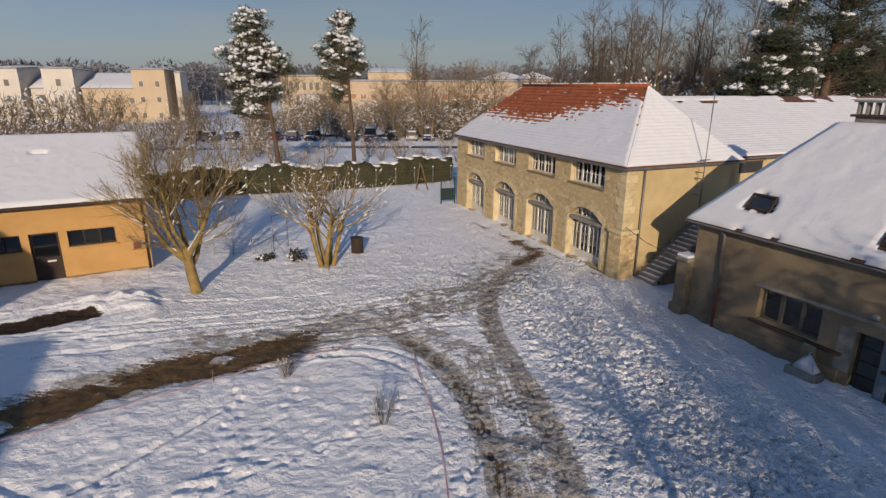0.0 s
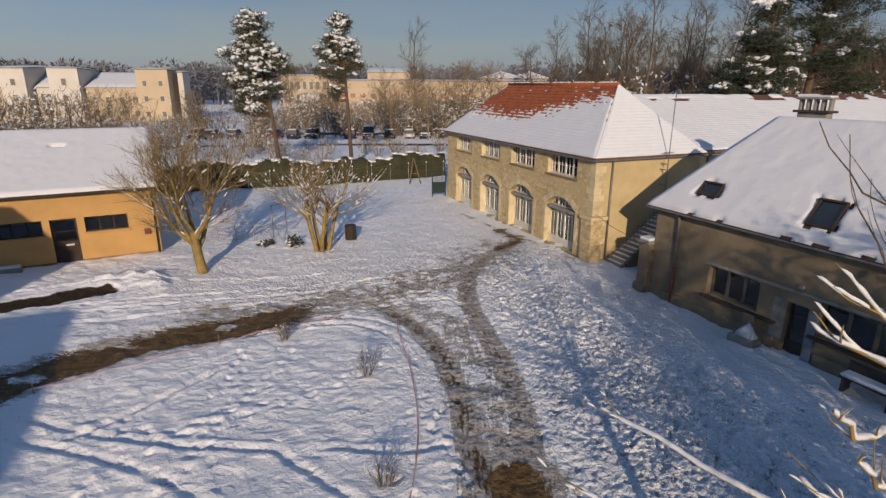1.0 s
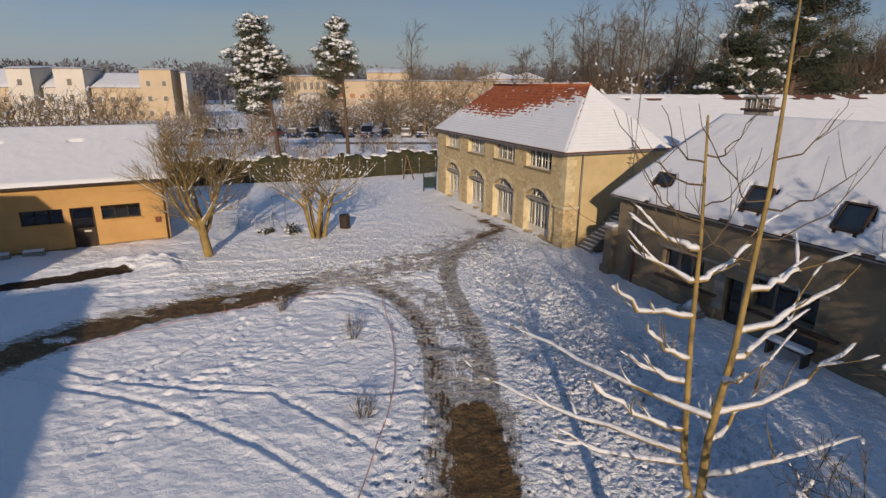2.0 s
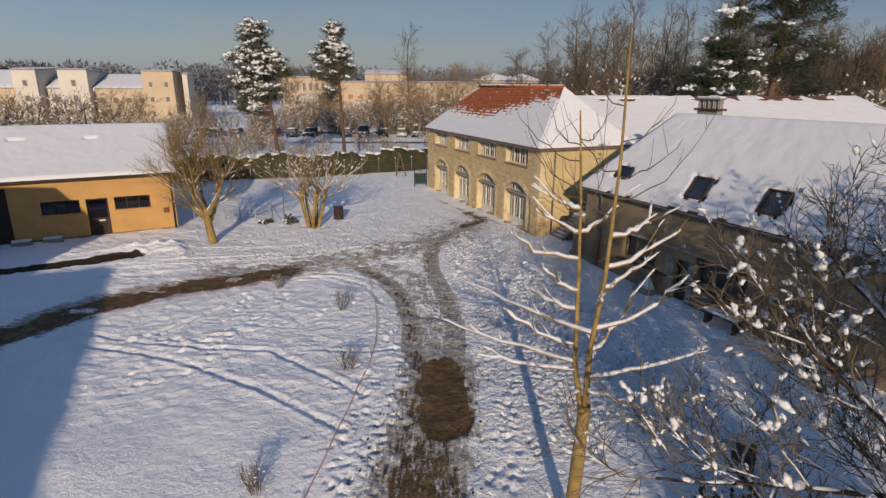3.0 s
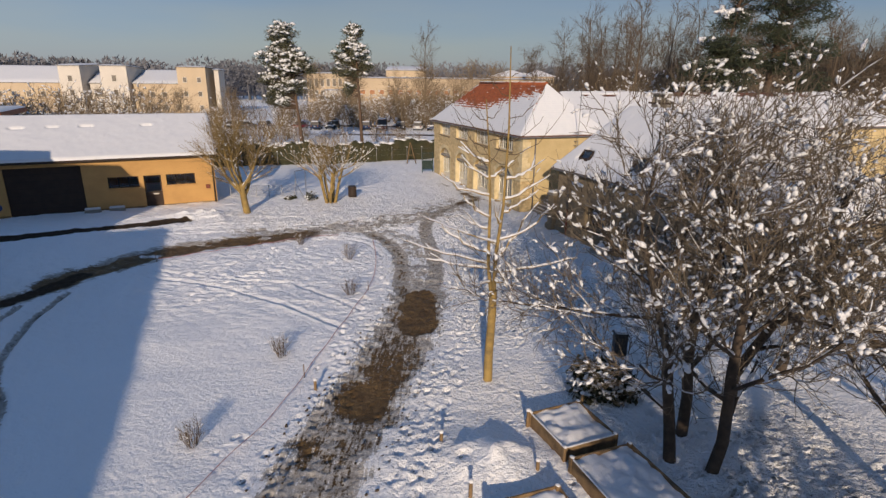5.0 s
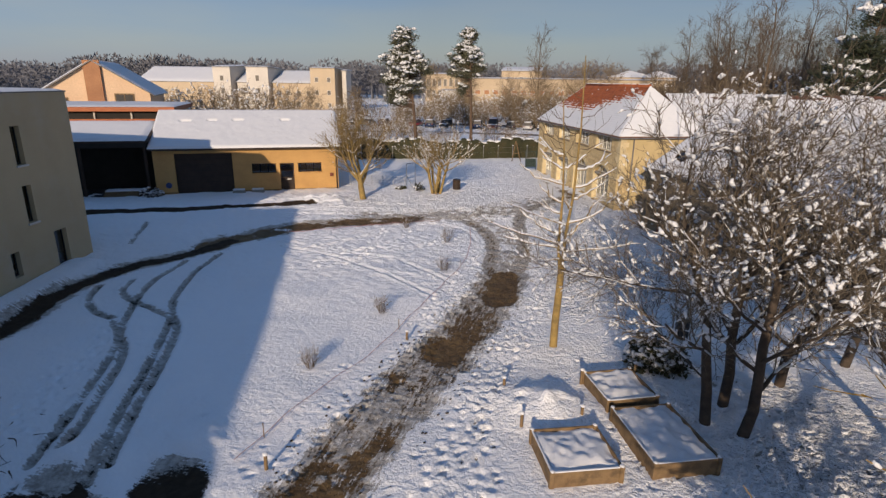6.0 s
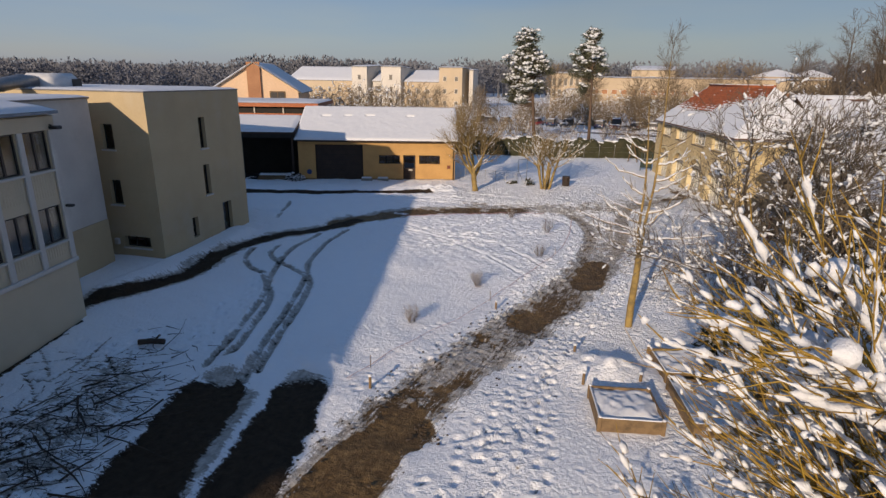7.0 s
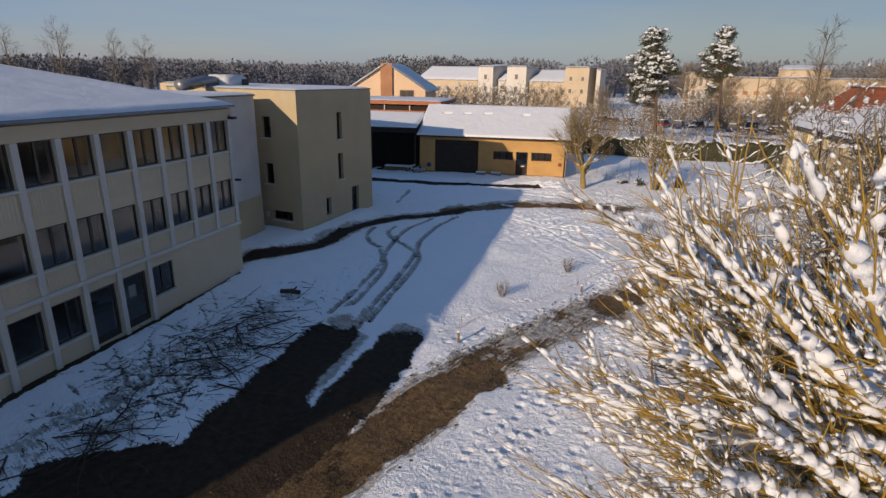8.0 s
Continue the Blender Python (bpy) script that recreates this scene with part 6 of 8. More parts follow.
# tiers of branches: leader, height on it, and where the tip ends from there
TIERS = ((LEFT, 6.0, -1.5, -0.7, 0.70), (LEFT, 6.55, -0.75, 0.6, 0.35), (LEFT, 6.55, 0.75, 0.1, 0.5), (LEFT, 5.35, -0.85, -0.3, 0.75), (LEFT, 5.0, -0.75, 0.5, 0.15), (LEFT, 7.0, -0.5, 0.2, 0.2), (RIGHT, 4.65, -2.45, 3.0, 0.05),
         (LEFT, 3.95, -2.8, 2.0, 0.1), (LEFT, 3.8, -1.9, 0.4, 0.15), (LEFT, 4.3, -1.5, 0.2, 0.75), (RIGHT, 6.0, 1.35, 0.0, 0.75), (RIGHT, 5.6, 0.9, 0.2, 0.55), (RIGHT, 4.75, 1.6, -0.2, 1.2), (RIGHT, 4.3, 0.9, 0.3, 1.15), (RIGHT, 3.75, 2.5, 0.4, 0.4),
         (RIGHT, 5.3, -0.3, -0.8, 0.5), (RIGHT, 6.6, 0.8, 0.2, 0.25), (LEFT, 3.4, -0.6, -0.9, 0.1), (RIGHT, 4.0, 0.5, 1.2, 0.6), (RIGHT, 3.5, 0.9, -0.9, 0.1))
UPSWEPT = ((LEFT, 7.4, -1.05, 0.2, 1.3), (LEFT, 7.2, -0.75, -0.3, 0.9), (LEFT, 7.9, -1.2, 0.3, 1.0), (LEFT, 7.6, 0.8, 0.2, 0.8), (LEFT, 8.2, -0.6, 0.1, 0.7), (LEFT, 8.3, 0.5, -0.1, 0.5), (LEFT, 6.9, -0.9, -0.2, 1.2), (LEFT, 7.0, 0.4, -0.2, 1.0),
           (RIGHT, 7.3, 1.7, 0.2, 1.5), (RIGHT, 7.0, -0.9, 0.3, 1.0), (RIGHT, 7.8, -1.1, -0.2, 1.2), (RIGHT, 8.3, 1.0, 0.3, 0.8), (RIGHT, 8.9, -0.7, 0.2, 0.8), (RIGHT, 9.4, 0.5, 0.1, 0.6), (RIGHT, 7.7, 0.9, -0.4, 0.7))
for lead, z, dx, dy, dz in TIERS + UPSWEPT:
    thick = z < 6.7 or dz < 0.21
    i = max(j for j in range(4) if lead[j][2] <= z)
    b = Vector(lead[i]).lerp(Vector(lead[i + 1]), (z - lead[i][2]) / (lead[i + 1][2] - lead[i][2]))
    pts = [b + Vector((dx * f ** 0.9, dy * f, dz * f ** (1.45 if thick else 1.9))) + Vector((rng.gauss(0, 0.03), rng.gauss(0, 0.03), rng.gauss(0, 0.025))) * (f > 0) for f in (0, 0.15, 0.3, 0.45, 0.6, 0.75, 0.88, 1.0)]
    polyline_limb(pts, 0.034 if thick else 0.013, 0.010 if thick else 0.004, 2 if thick else 4)
    for k in range(3 if thick else 2):
        j = rng.randrange(2, 7)
        side_ = Vector((dx, dy, dz)).normalized() + Vector((rng.gauss(0, 0.5), rng.gauss(0, 0.5), rng.uniform(0.0, 0.7)))
        grow(rng, pts[j], side_, rng.uniform(0.35, 0.9), 0.013 if thick else 0.006, 0, [dict(n=4, wiggle=0.10, rise=0.08, taper=0.4, kids=0, **{"from": 0})], mine := [])
        segs += [(q[0], q[1], q[2], q[3], 3 if thick else 4) for q in mine]
limbs("trunk", segs, [(0, 10), (1, 8)], BARKOCHRE, sap, "ochre trunk and two leaders")
limbs("crown", segs, [(2, 6), (3, 4)], BARKOCHRE, sap)
limbs("upper_crown", segs, [(4, 4)], TWIGBROWN, sap, "thin dark twigs sweeping up from the leaders")["kind"] = "stuff"
snow_bands("clinging_snow", segs, (2,), 0.026, CLUMP, sap, "snow lying along the branches", 5, 0.97, 0.86, 0.04, 8, 0.3, 0.35, 0.8)
snow_bands("twig_snow", segs, (3,), 0.020, CLUMP, sap, "thin snow on the twigs", 6, 0.6, 0.86, 0.04, 6, 0.2, 0.35, 0.8)

# dense dark trees beside the planters
DENSE = [dict(n=6, wiggle=0.11, rise=0.02, taper=0.5, kids=9, **{"from": 0.22}),
         dict(n=6, wiggle=0.10, rise=0.08, taper=0.4, kids=9, angle=(30, 72), len=4.8, thin=0.52, floor=0.0, tip=0.45, **{"from": 0.2}),
         dict(n=5, wiggle=0.12, rise=0.10, taper=0.4, kids=8, angle=(22, 55), len=2.4, thin=0.42, floor=-0.15, **{"from": 0.15}),
         dict(n=3, wiggle=0.16, rise=0.09, taper=0.4, kids=5, angle=(22, 55), len=1.1, thin=0.5, rmin=0.011, **{"from": 0.2}),
         dict(n=2, wiggle=0.18, rise=0.05, taper=0.5, kids=0, angle=(22, 55), len=0.5, thin=0.6, rmin=0.007, **{"from": 0})]
# the tree at x 17.8 stays out of view, added only for its shade
for k, (x, y, ln, seed, lean) in enumerate(((9.7, -2.0, 6.5, 41, (-0.16, -0.02, 1)), (10.6, -2.35, 6.3, 42, (0.16, -0.1, 1)), (10.4, -0.9, 6.7, 43, (0.0, 0.06, 1)), (15.2, 3.0, 6.6, 44, (0.06, 0.0, 1)), (17.8, -7.8, 6.4, 45, (0.0, 0.0, 1)), (12.5, 0.9, 6.5, 46, (0.18, 0.0, 1)), (14.6, -3.4, 5.8, 47, (0.1, -0.05, 1)))):
    tree("bare_tree", x, y, "dark many-branched bare tree hung with clumps of snow", DENSE, seed, ln, 0.16, BARKDARK, TWIGGREY, lean=lean, snow=(0.09, 0.041), snow_levels=(1, 2, 3, 4), group="bare trees by the planters", detail=1, split=2, steep=0.97, stretch=1.5, bits=4, ridge=0.55)

# yellow-barked willow close to the end of the flight
rng = random.Random(57)
wil = thing("willow", pose(11.35, -14.6, 0.0), "yellow-barked willow with thick snow on every shoot", "tree")
segs = []
grow(rng, Vector((0, 0, 0)), Vector((-0.08, 0, 1)), 6.3, 0.30, 0, [dict(n=7, wiggle=0.04, rise=0, taper=0.5, kids=0, **{"from": 0.5})], segs)
SHOOT = [dict(n=10, wiggle=0.035, rise=0.016, taper=0.3, kids=12, **{"from": 0.12}),
         dict(n=6, wiggle=0.06, rise=0.022, taper=0.35, kids=6, angle=(8, 24), len=1.7, thin=0.5, floor=0.06, tip=0.35, **{"from": 0.12}),
         dict(n=3, wiggle=0.08, rise=0.02, taper=0.4, kids=0, angle=(10, 30), len=0.55, thin=0.6, rmin=0.008, **{"from": 0.1})]
for k in range(88):
    az = (3.75 + rng.gauss(0, 0.34) if k % 2 else 3.3 + rng.gauss(0, 0.34)) if k < 56 else (rng.uniform(-0.9, 2.7) if k < 76 else rng.uniform(0, 6.28))
    el = radians((rng.uniform(6, 38) if k % 2 else rng.uniform(14, 43) if k % 8 else rng.uniform(38, 54)) if k < 56 else (rng.uniform(12, 38) if k < 76 else rng.uniform(-4, 26)))
    mine = []
    grow(rng, Vector((-0.3 + rng.gauss(0, 0.12), rng.gauss(0, 0.12), rng.uniform(2.8, 6.2) if k < 76 else rng.uniform(1.6, 3.2))), Vector((math.cos(az) * math.cos(el), math.sin(az) * math.cos(el), math.sin(el))), rng.uniform(3.0, 4.2), rng.uniform(0.046, 0.066), 0, SHOOT, mine)
    segs += [(s[0], s[1], s[2], s[3], s[4] + 1) for s in mine]
limbs("trunk", segs, [(0, 12), (1, 8)], BARKYELLOW, wil, "yellow trunk and limbs")
limbs("crown", segs, [(2, 5), (3, 3)], BARKYELLOW, wil)["kind"] = "stuff"
snow_bands("clinging_snow", segs, (1,), 0.072, CLUMP, wil, "thick rolls of snow on the shoots", 57, 0.84, 0.94, 0.05, 8, 0.24, 0.75, 0.85)
snow_bands("twig_snow", segs, (2,), 0.043, CLUMP, wil, "snow on the thinner shoots", 58, 0.58, 0.96, 0.05, 6, 0.19, 0.8, 0.85)
lumps_mesh("tip_snow", clinging(rng, segs, 0.16, 0.026, levels=(3,), steep=0.97, stretch=2.0, bits=1), CLUMP, wil, "small lumps of snow on the twigs", 1, 59)["kind"] = "stuff"

# small leafless shrubs planted in the snow
SHRUB = [dict(n=4, wiggle=0.10, rise=0.04, taper=0.4, kids=5, **{"from": 0.2}),
         dict(n=3, wiggle=0.14, rise=0.05, taper=0.4, kids=3, angle=(15, 45), len=0.42, thin=0.6, rmin=0.004, **{"from": 0.2}),
         dict(n=2, wiggle=0.15, rise=0.03, taper=0.5, kids=0, angle=(20, 50), len=0.22, thin=0.7, rmin=0.003, **{"from": 0})]
for k, (x, y, h) in enumerate(((-2.68, -2.05, 0.95), (-1.9, 2.9, 0.95), (-0.62, 8.65, 1.0), (-1.65, 13.75, 1.15), (-5.0, 16.3, 0.8))):
    tree("small_shrub", x, y, "small leafless shrub poking out of the snow", SHRUB, 70 + k, h * 0.72, 0.009, TWIGBROWN, TWIGBROWN, stems=15, spread=0.30, snow=(0.10, 0.016), snow_levels=(1, 2), category="shrub", group="shrubs in the bed", split=1, sides=(5, 4, 3))


# low evergreen bushes
def leafy(name, x, y, r, h, label, seed, mat_, count=900, snowy=0.3, category="shrub"):
    rng = np.random.RandomState(seed)
    t = thing(name, pose(x, y, ground_z(x, y) - 0.03), label, category)
    u = rng.rand(count, 3) * 2 - 1
    u /= np.linalg.norm(u, axis=1, keepdims=True)
    u[:, 2] = np.abs(u[:, 2])
    rad = (0.55 + 0.5 * rng.rand(count, 1)) * (0.8 + 0.4 * lattice(u[:, 0] * 3 + 9, u[:, 1] * 3 + 9, 1.0, seed)[:, None])
    c = u * rad * np.array([r, r, h])
    a = rng.randn(count, 3)
    a /= np.linalg.norm(a, axis=1, keepdims=True)
    b = np.cross(a, rng.randn(count, 3))
    b /= np.linalg.norm(b, axis=1, keepdims=True)
    s = (0.07 + 0.07 * rng.rand(count, 1))
    v = np.stack([c - a * s, c + b * s * 0.5, c + a * s, c - b * s * 0.5], 1).reshape(-1, 3)
    f = np.arange(count * 4).reshape(-1, 4)
    fast_mesh("foliage", v, f, mat_, t, smooth=False)["kind"] = "stuff"
    tops = [(Vector(c[i]) + Vector((0, 0, 0.03)), Vector(a[i]), 0.12, 0.09, 0.05) for i in range(count) if u[i, 2] > 0.25 and rng.rand() < snowy]
    if tops:
        lumps_mesh("snow_cap", tops, CLUMP, t, "patches of snow", 1, seed)["kind"] = "stuff"
    # short stems
    bm = bmesh.new()
    for k in range(5):
        an = k * 1.25
        tube(bm, [(0.05 * math.cos(an), 0.05 * math.sin(an), -0.1), (0.5 * r * math.cos(an), 0.5 * r * math.sin(an), h * 0.6)], 0.03, 5, 0.01)
    part("stems", bm, BARKDARK, t)
    return t


leafy("evergreen_bush", 8.7, 1.3, 1.05, 1.0, "rounded evergreen bush half hidden under snow", 81, HEDGE, 1500, 0.20)
leafy("evergreen_bush", -7.6, 28.3, 0.6, 0.75, "small loose evergreen shrub in the snow", 82, HEDGE, 130, 0.06)
leafy("evergreen_bush", -9.3, 28.5, 0.6, 0.25, "low evergreen shrub flattened by snow", 83, HEDGE, 120, 0.06)


# ---------------------------------------------------------------- conifers
def conifer(name, x, y, h, lean, lobes, label, seed, needles=NEEDLE, snowy=0.5, blade=0.5, pad=0.75, thick=0.36, fill=1.0):
    """lobes: rows of (across, height, half width, half height) of the masses of foliage that make up the crown."""
    rng = random.Random(seed)
    t = thing(name, pose(x, y, ground_z(x, y) - 0.2), label, "conifer")
    bm = bmesh.new()
    tube(bm, [(lean * (k / 6) ** 1.3, 0.1 * math.sin(k), h * 0.96 * k / 6) for k in range(7)], thick, 9, 0.06)
    part("trunk", bm, BARKPINE, t, smooth=True)
    seg, blades, tops = [], [], []
    for cx, cz, rx, rz in lobes:
        depth = rng.uniform(-0.35, 0.35) * rx
        laden = rng.choice((0.35, 0.7, 1.3, 1.5))
        for q in range(max(4, int(fill * 7.5 * rx * rz / (pad * pad)))):
            u = Vector((rng.gauss(0, 1), rng.gauss(0, 1), rng.gauss(0, 1))).normalized() * rng.uniform(0.35, 1.0)
            c = Vector((cx + u.x * rx, depth + u.y * rx, cz + u.z * rz))
            r = pad * rng.uniform(0.55, 1.2)
            f = min(max((c.z - 0.25 * rx) / h, 0.05), 0.95)
            root = Vector((lean * f ** 1.3, 0, h * f * 0.96))
            if q % 3 == 0:
                knee = root.lerp(c, 0.5) + Vector((0, 0, -0.25))
                seg += [(root, knee, 0.08, 0.05, 0), (knee, c, 0.05, 0.02, 0)]
            for b in range(40):
                o = Vector((rng.gauss(0, 0.5), rng.gauss(0, 0.5), rng.gauss(0, 0.25))) * r
                d = (Vector((rng.gauss(0, 0.6), rng.gauss(0, 0.6), rng.gauss(0.1, 0.5))) + o / r).normalized() * blade * rng.uniform(0.6, 1.2)
                e = d.orthogonal().normalized() * 0.13 * blade
                blades.append((c + o - e, c + o + e, c + o + d))
            if rng.random() < snowy * laden * (0.7 + 0.7 * u.z):
                for b in range(rng.randint(4, 7)):
                    o = Vector((rng.gauss(0, 0.45), rng.gauss(0, 0.45), rng.uniform(0.05, 0.36))) * r
                    w = rng.uniform(0.22, 0.50) * r
                    tops.append((c + o, Vector((rng.gauss(0, 1), rng.gauss(0, 1), rng.gauss(0, 0.4))), w * rng.uniform(1.0, 1.7), w, w * rng.uniform(0.55, 0.9)))
    v = np.array([[p[:] for p in b] for b in blades]).reshape(-1, 3)
    fast_mesh("needles", v, np.arange(len(v)).reshape(-1, 3), needles, t, "dark green needles", smooth=False)["kind"] = "stuff"
    v, f = tube_arrays(seg, 4)
    fast_mesh("branchwork", v, f, BARKPINE, t)["kind"] = "stuff"
    lumps_mesh("clinging_snow", tops, CLUMP, t, "snow lying on the boughs", 1, seed)["kind"] = "stuff"
    return t


def drawn_in(lobes, k=0.665):
    """The crown masses of a smaller pine, shrunk about the height of 9 m."""
    return [(a * k, 9.0 + (b - 9.0) * k, c * k, d * k) for a, b, c, d in lobes]


conifer("pine", -16.3, 57.2, 15.6, -1.45, drawn_in([(-2.3, 16.6, 2.6, 2.6), (-4.5, 12.9, 2.7, 2.0), (-0.3, 12.7, 2.9, 2.0), (1.8, 11.0, 1.6, 1.0), (-5.0, 9.1, 2.3, 1.6), (-1.1, 7.8, 3.3, 1.6), (-5.0, 5.5, 2.2, 1.4), (-2.7, 10.6, 2.4, 1.8), (-3.0, 5.2, 1.6, 1.0), (-2.4, 14.2, 3.0, 2.2), (-4.2, 11.6, 2.4, 1.6), (-1.0, 11.2, 3.0, 1.6), (-3.4, 7.6, 3.0, 1.5)]),
        "tall pine with a bare reddish trunk and snowy crown", 91, snowy=1.0, fill=0.85, pad=0.5, blade=0.34, thick=0.26)
conifer("pine", -8.55, 57.0, 15.8, -0.5, drawn_in([(-0.7, 17.6, 1.3, 1.7), (-1.5, 15.2, 2.1, 1.5), (0.0, 14.0, 2.2, 1.7), (-3.3, 13.3, 1.8, 1.3), (0.9, 11.8, 1.6, 1.3), (-4.2, 10.6, 1.5, 0.8), (-1.3, 10.6, 2.5, 1.2), (-1.9, 7.7, 0.9, 1.7), (-1.2, 13.6, 2.2, 1.8), (-1.0, 17.4, 1.6, 1.4), (-2.6, 12.4, 2.0, 1.2)]),
        "tall pine with a bare reddish trunk and snowy crown", 92, snowy=1.0, fill=0.85, pad=0.5, blade=0.34, thick=0.24)
conifer("cedar", 40.6, 71, 24.0, 2.6, [(2.6, 21.5, 2.4, 2.0), (1.8, 17.7, 2.6, 1.8), (0.2, 14.4, 3.2, 1.9), (3.0, 12.6, 3.4, 2.2), (-1.5, 10.8, 3.4, 1.9), (2.0, 9.4, 4.8, 1.8), (-4.0, 8.6, 2.4, 1.3), (0.5, 6.0, 5.4, 2.2), (3.0, 3.4, 5.4, 2.4)],
        "huge dark cedar with broad pads of snow", 93, CEDAR, snowy=0.45, blade=0.6, pad=1.05, fill=1.3)
conifer("cedar", 50.0, 74, 28.0, 0.6, [(0.4, 26.0, 4.0, 2.6), (-1.0, 21.0, 4.6, 2.8), (3.6, 20.0, 4.4, 3.2), (-0.6, 16.4, 4.4, 2.2), (3.8, 14.0, 4.6, 2.6), (1.0, 12.0, 4.2, 1.8), (5.5, 9.4, 4.0, 2.0)],
        "huge dark cedar with little snow", 94, CEDAR, snowy=0.05, blade=0.6, pad=1.1, thick=0.7, fill=1.0)


# ---------------------------------------------------------------- hedge
hedge = thing("hedge", pose(0, 0, 0), "long clipped dark hedge with snow on its top", "hedge")
HLINE = [(-26.0, 41.6), (-16.7, 46.0), (-10.4, 48.0), (-3.9, 50.8), (1.4, 53.6)]
rngn = np.random.RandomState(4)
hv_, hf_, leaf, caps = [], [], [], []
stations = []
for (ax, ay), (bx, by) in zip(HLINE, HLINE[1:]):
    n = max(2, int(math.hypot(bx - ax, by - ay) / 0.35))
    stations += [(ax + (bx - ax) * i / n, ay + (by - ay) * i / n, math.atan2(by - ay, bx - ax)) for i in range(n)]
sect = [(-0.55, 0), (-0.66, 0.8), (-0.64, 1.7), (-0.45, 2.25), (0.0, 2.38), (0.45, 2.25), (0.64, 1.7), (0.66, 0.8), (0.55, 0)]
for i, (x, y, a) in enumerate(stations):
    gz0 = ground_z(x, y) - 0.1
    k = 1 + 0.09 * math.sin(i * 0.37) + 0.06 * math.sin(i * 1.3) - 0.10 * math.exp(-((x + 8) / 5.0) ** 2)
    for (o, z) in sect:
        j = rngn.uniform(-0.09, 0.09)
        hv_.append((x - math.sin(a) * (o + j), y + math.cos(a) * (o + j), gz0 + z * k + rngn.uniform(-0.05, 0.05)))
    if i:
        m = len(sect)
        for q in range(m - 1):
            hf_.append(((i - 1) * m + q, i * m + q, i * m + q + 1, (i - 1) * m + q + 1))
    for q in range(60):
        o, z = rngn.uniform(-0.7, 0.7), rngn.uniform(0.1, 2.5)
        if abs(o) < 0.5 and z < 2.1:
            o = -0.66 if rngn.rand() < 0.7 else 0.66
        c = Vector((x - math.sin(a) * o + rngn.uniform(-0.2, 0.2), y + math.cos(a) * o + rngn.uniform(-0.1, 0.1), gz0 + z * k))
        d = Vector(rngn.randn(3)).normalized() * 0.11
        e = d.orthogonal().normalized() * 0.06
        leaf.append((c - e, c + e, c + d))
    if rngn.rand() < 0.55:
        caps.append((Vector((x, y, gz0 + 2.38 * k)), Vector((math.cos(a), math.sin(a), 0)), rngn.uniform(0.25, 0.55), rngn.uniform(0.25, 0.5), rngn.uniform(0.08, 0.17)))
fast_mesh("body", np.array(hv_), np.array(hf_), HEDGE, hedge, "clipped hedge body")
lv_ = np.array([[p[:] for p in b] for b in leaf]).reshape(-1, 3)
fast_mesh("leaves", lv_, np.arange(len(lv_)).reshape(-1, 3), HEDGE, hedge, smooth=False)["kind"] = "stuff"
lumps_mesh("snow_cap", caps, SNOW, hedge, "snow on top of the hedge", 2, 6)["kind"] = "stuff"


# ---------------------------------------------------------------- woods and thickets in the distance
def scatter(name, template, places, material, label, category="trees"):
    """Many turned and scaled copies of a template's arrays, joined."""
    v, f = template
    vs, fs = [], []
    for k, (x, y, s, a) in enumerate(places):
        c, q = math.cos(a), math.sin(a)
        w = np.stack([(v[:, 0] * c - v[:, 1] * q) * s + x, (v[:, 0] * q + v[:, 1] * c) * s + y, v[:, 2] * s + ground_z(x, y) - 0.1], -1)
        vs.append(w)
        fs.append(f + k * len(v))
    ob = fast_mesh(name, np.concatenate(vs), np.concatenate(fs), material, None, "")
    return tagged(ob, label, category, kind="stuff")


def template(spec, seed, length, r, stems=1, spread=0.0, sides=(5, 4, 3, 3)):
    rng = random.Random(seed)
    segs = []
    for k in range(stems):
        a = 6.28 * k / stems
        grow(rng, Vector((0.15 * math.cos(a), 0.15 * math.sin(a), 0)), Vector((spread * math.cos(a), spread * math.sin(a), 1)), length, r, 0, spec, segs)
    vs, fs, off = [], [], 0
    for lv, sd_ in enumerate(sides[:len(spec)]):
        some = [s for s in segs if s[4] == lv]
        v, f = tube_arrays(some, sd_)
        vs.append(v)
        fs.append(f + off)
        off += len(v)
    return (np.concatenate(vs), np.concatenate(fs)), segs


TALL = [dict(n=6, wiggle=0.05, rise=0.0, taper=0.25, kids=19, **{"from": 0.22}),
        dict(n=4, wiggle=0.10, rise=0.10, taper=0.35, kids=5, angle=(25, 60), len=6.5, thin=0.42, floor=0.1, tip=0.6, **{"from": 0.2}),
        dict(n=3, wiggle=0.14, rise=0.06, taper=0.4, kids=5, angle=(20, 50), len=2.8, thin=0.5, rmin=0.032, **{"from": 0.1}),
        dict(n=2, wiggle=0.16, rise=0.04, taper=0.5, kids=0, angle=(20, 55), len=1.6, thin=0.6, rmin=0.026, **{"from": 0})]
tall_t = [template(TALL, 100 + k, 19.0, 0.24)[0] for k in range(3)]
rng = random.Random(77)
# tall bare trees behind the stone house and the annex
spots = [[], [], []]
for k in range(116):
    x, y = rng.uniform(20, 150), rng.uniform(95, 165)
    if x < 30 and y < 125:
        continue
    spots[k % 3].append((x, y, rng.uniform(0.75, 1.28) * (1.0 if x > 32 else 0.7), rng.uniform(0, 6.28)))
spots[1] += [(-123.5, 20.7, 0.86, 0.3), (-120.6, 29.0, 0.78, 1.7), (-118.4, 34.1, 0.74, 2.9), (-126, 12, 0.8, 4.0)]
spots[0] += [(37, 136, 1.3, 1.0), (48, 142, 1.25, 2.0), (60, 128, 1.3, 3.0), (71, 133, 1.35, 4.0), (24, 140, 0.85, 1.1), (-3.6, 106, 0.93, 0.4)]
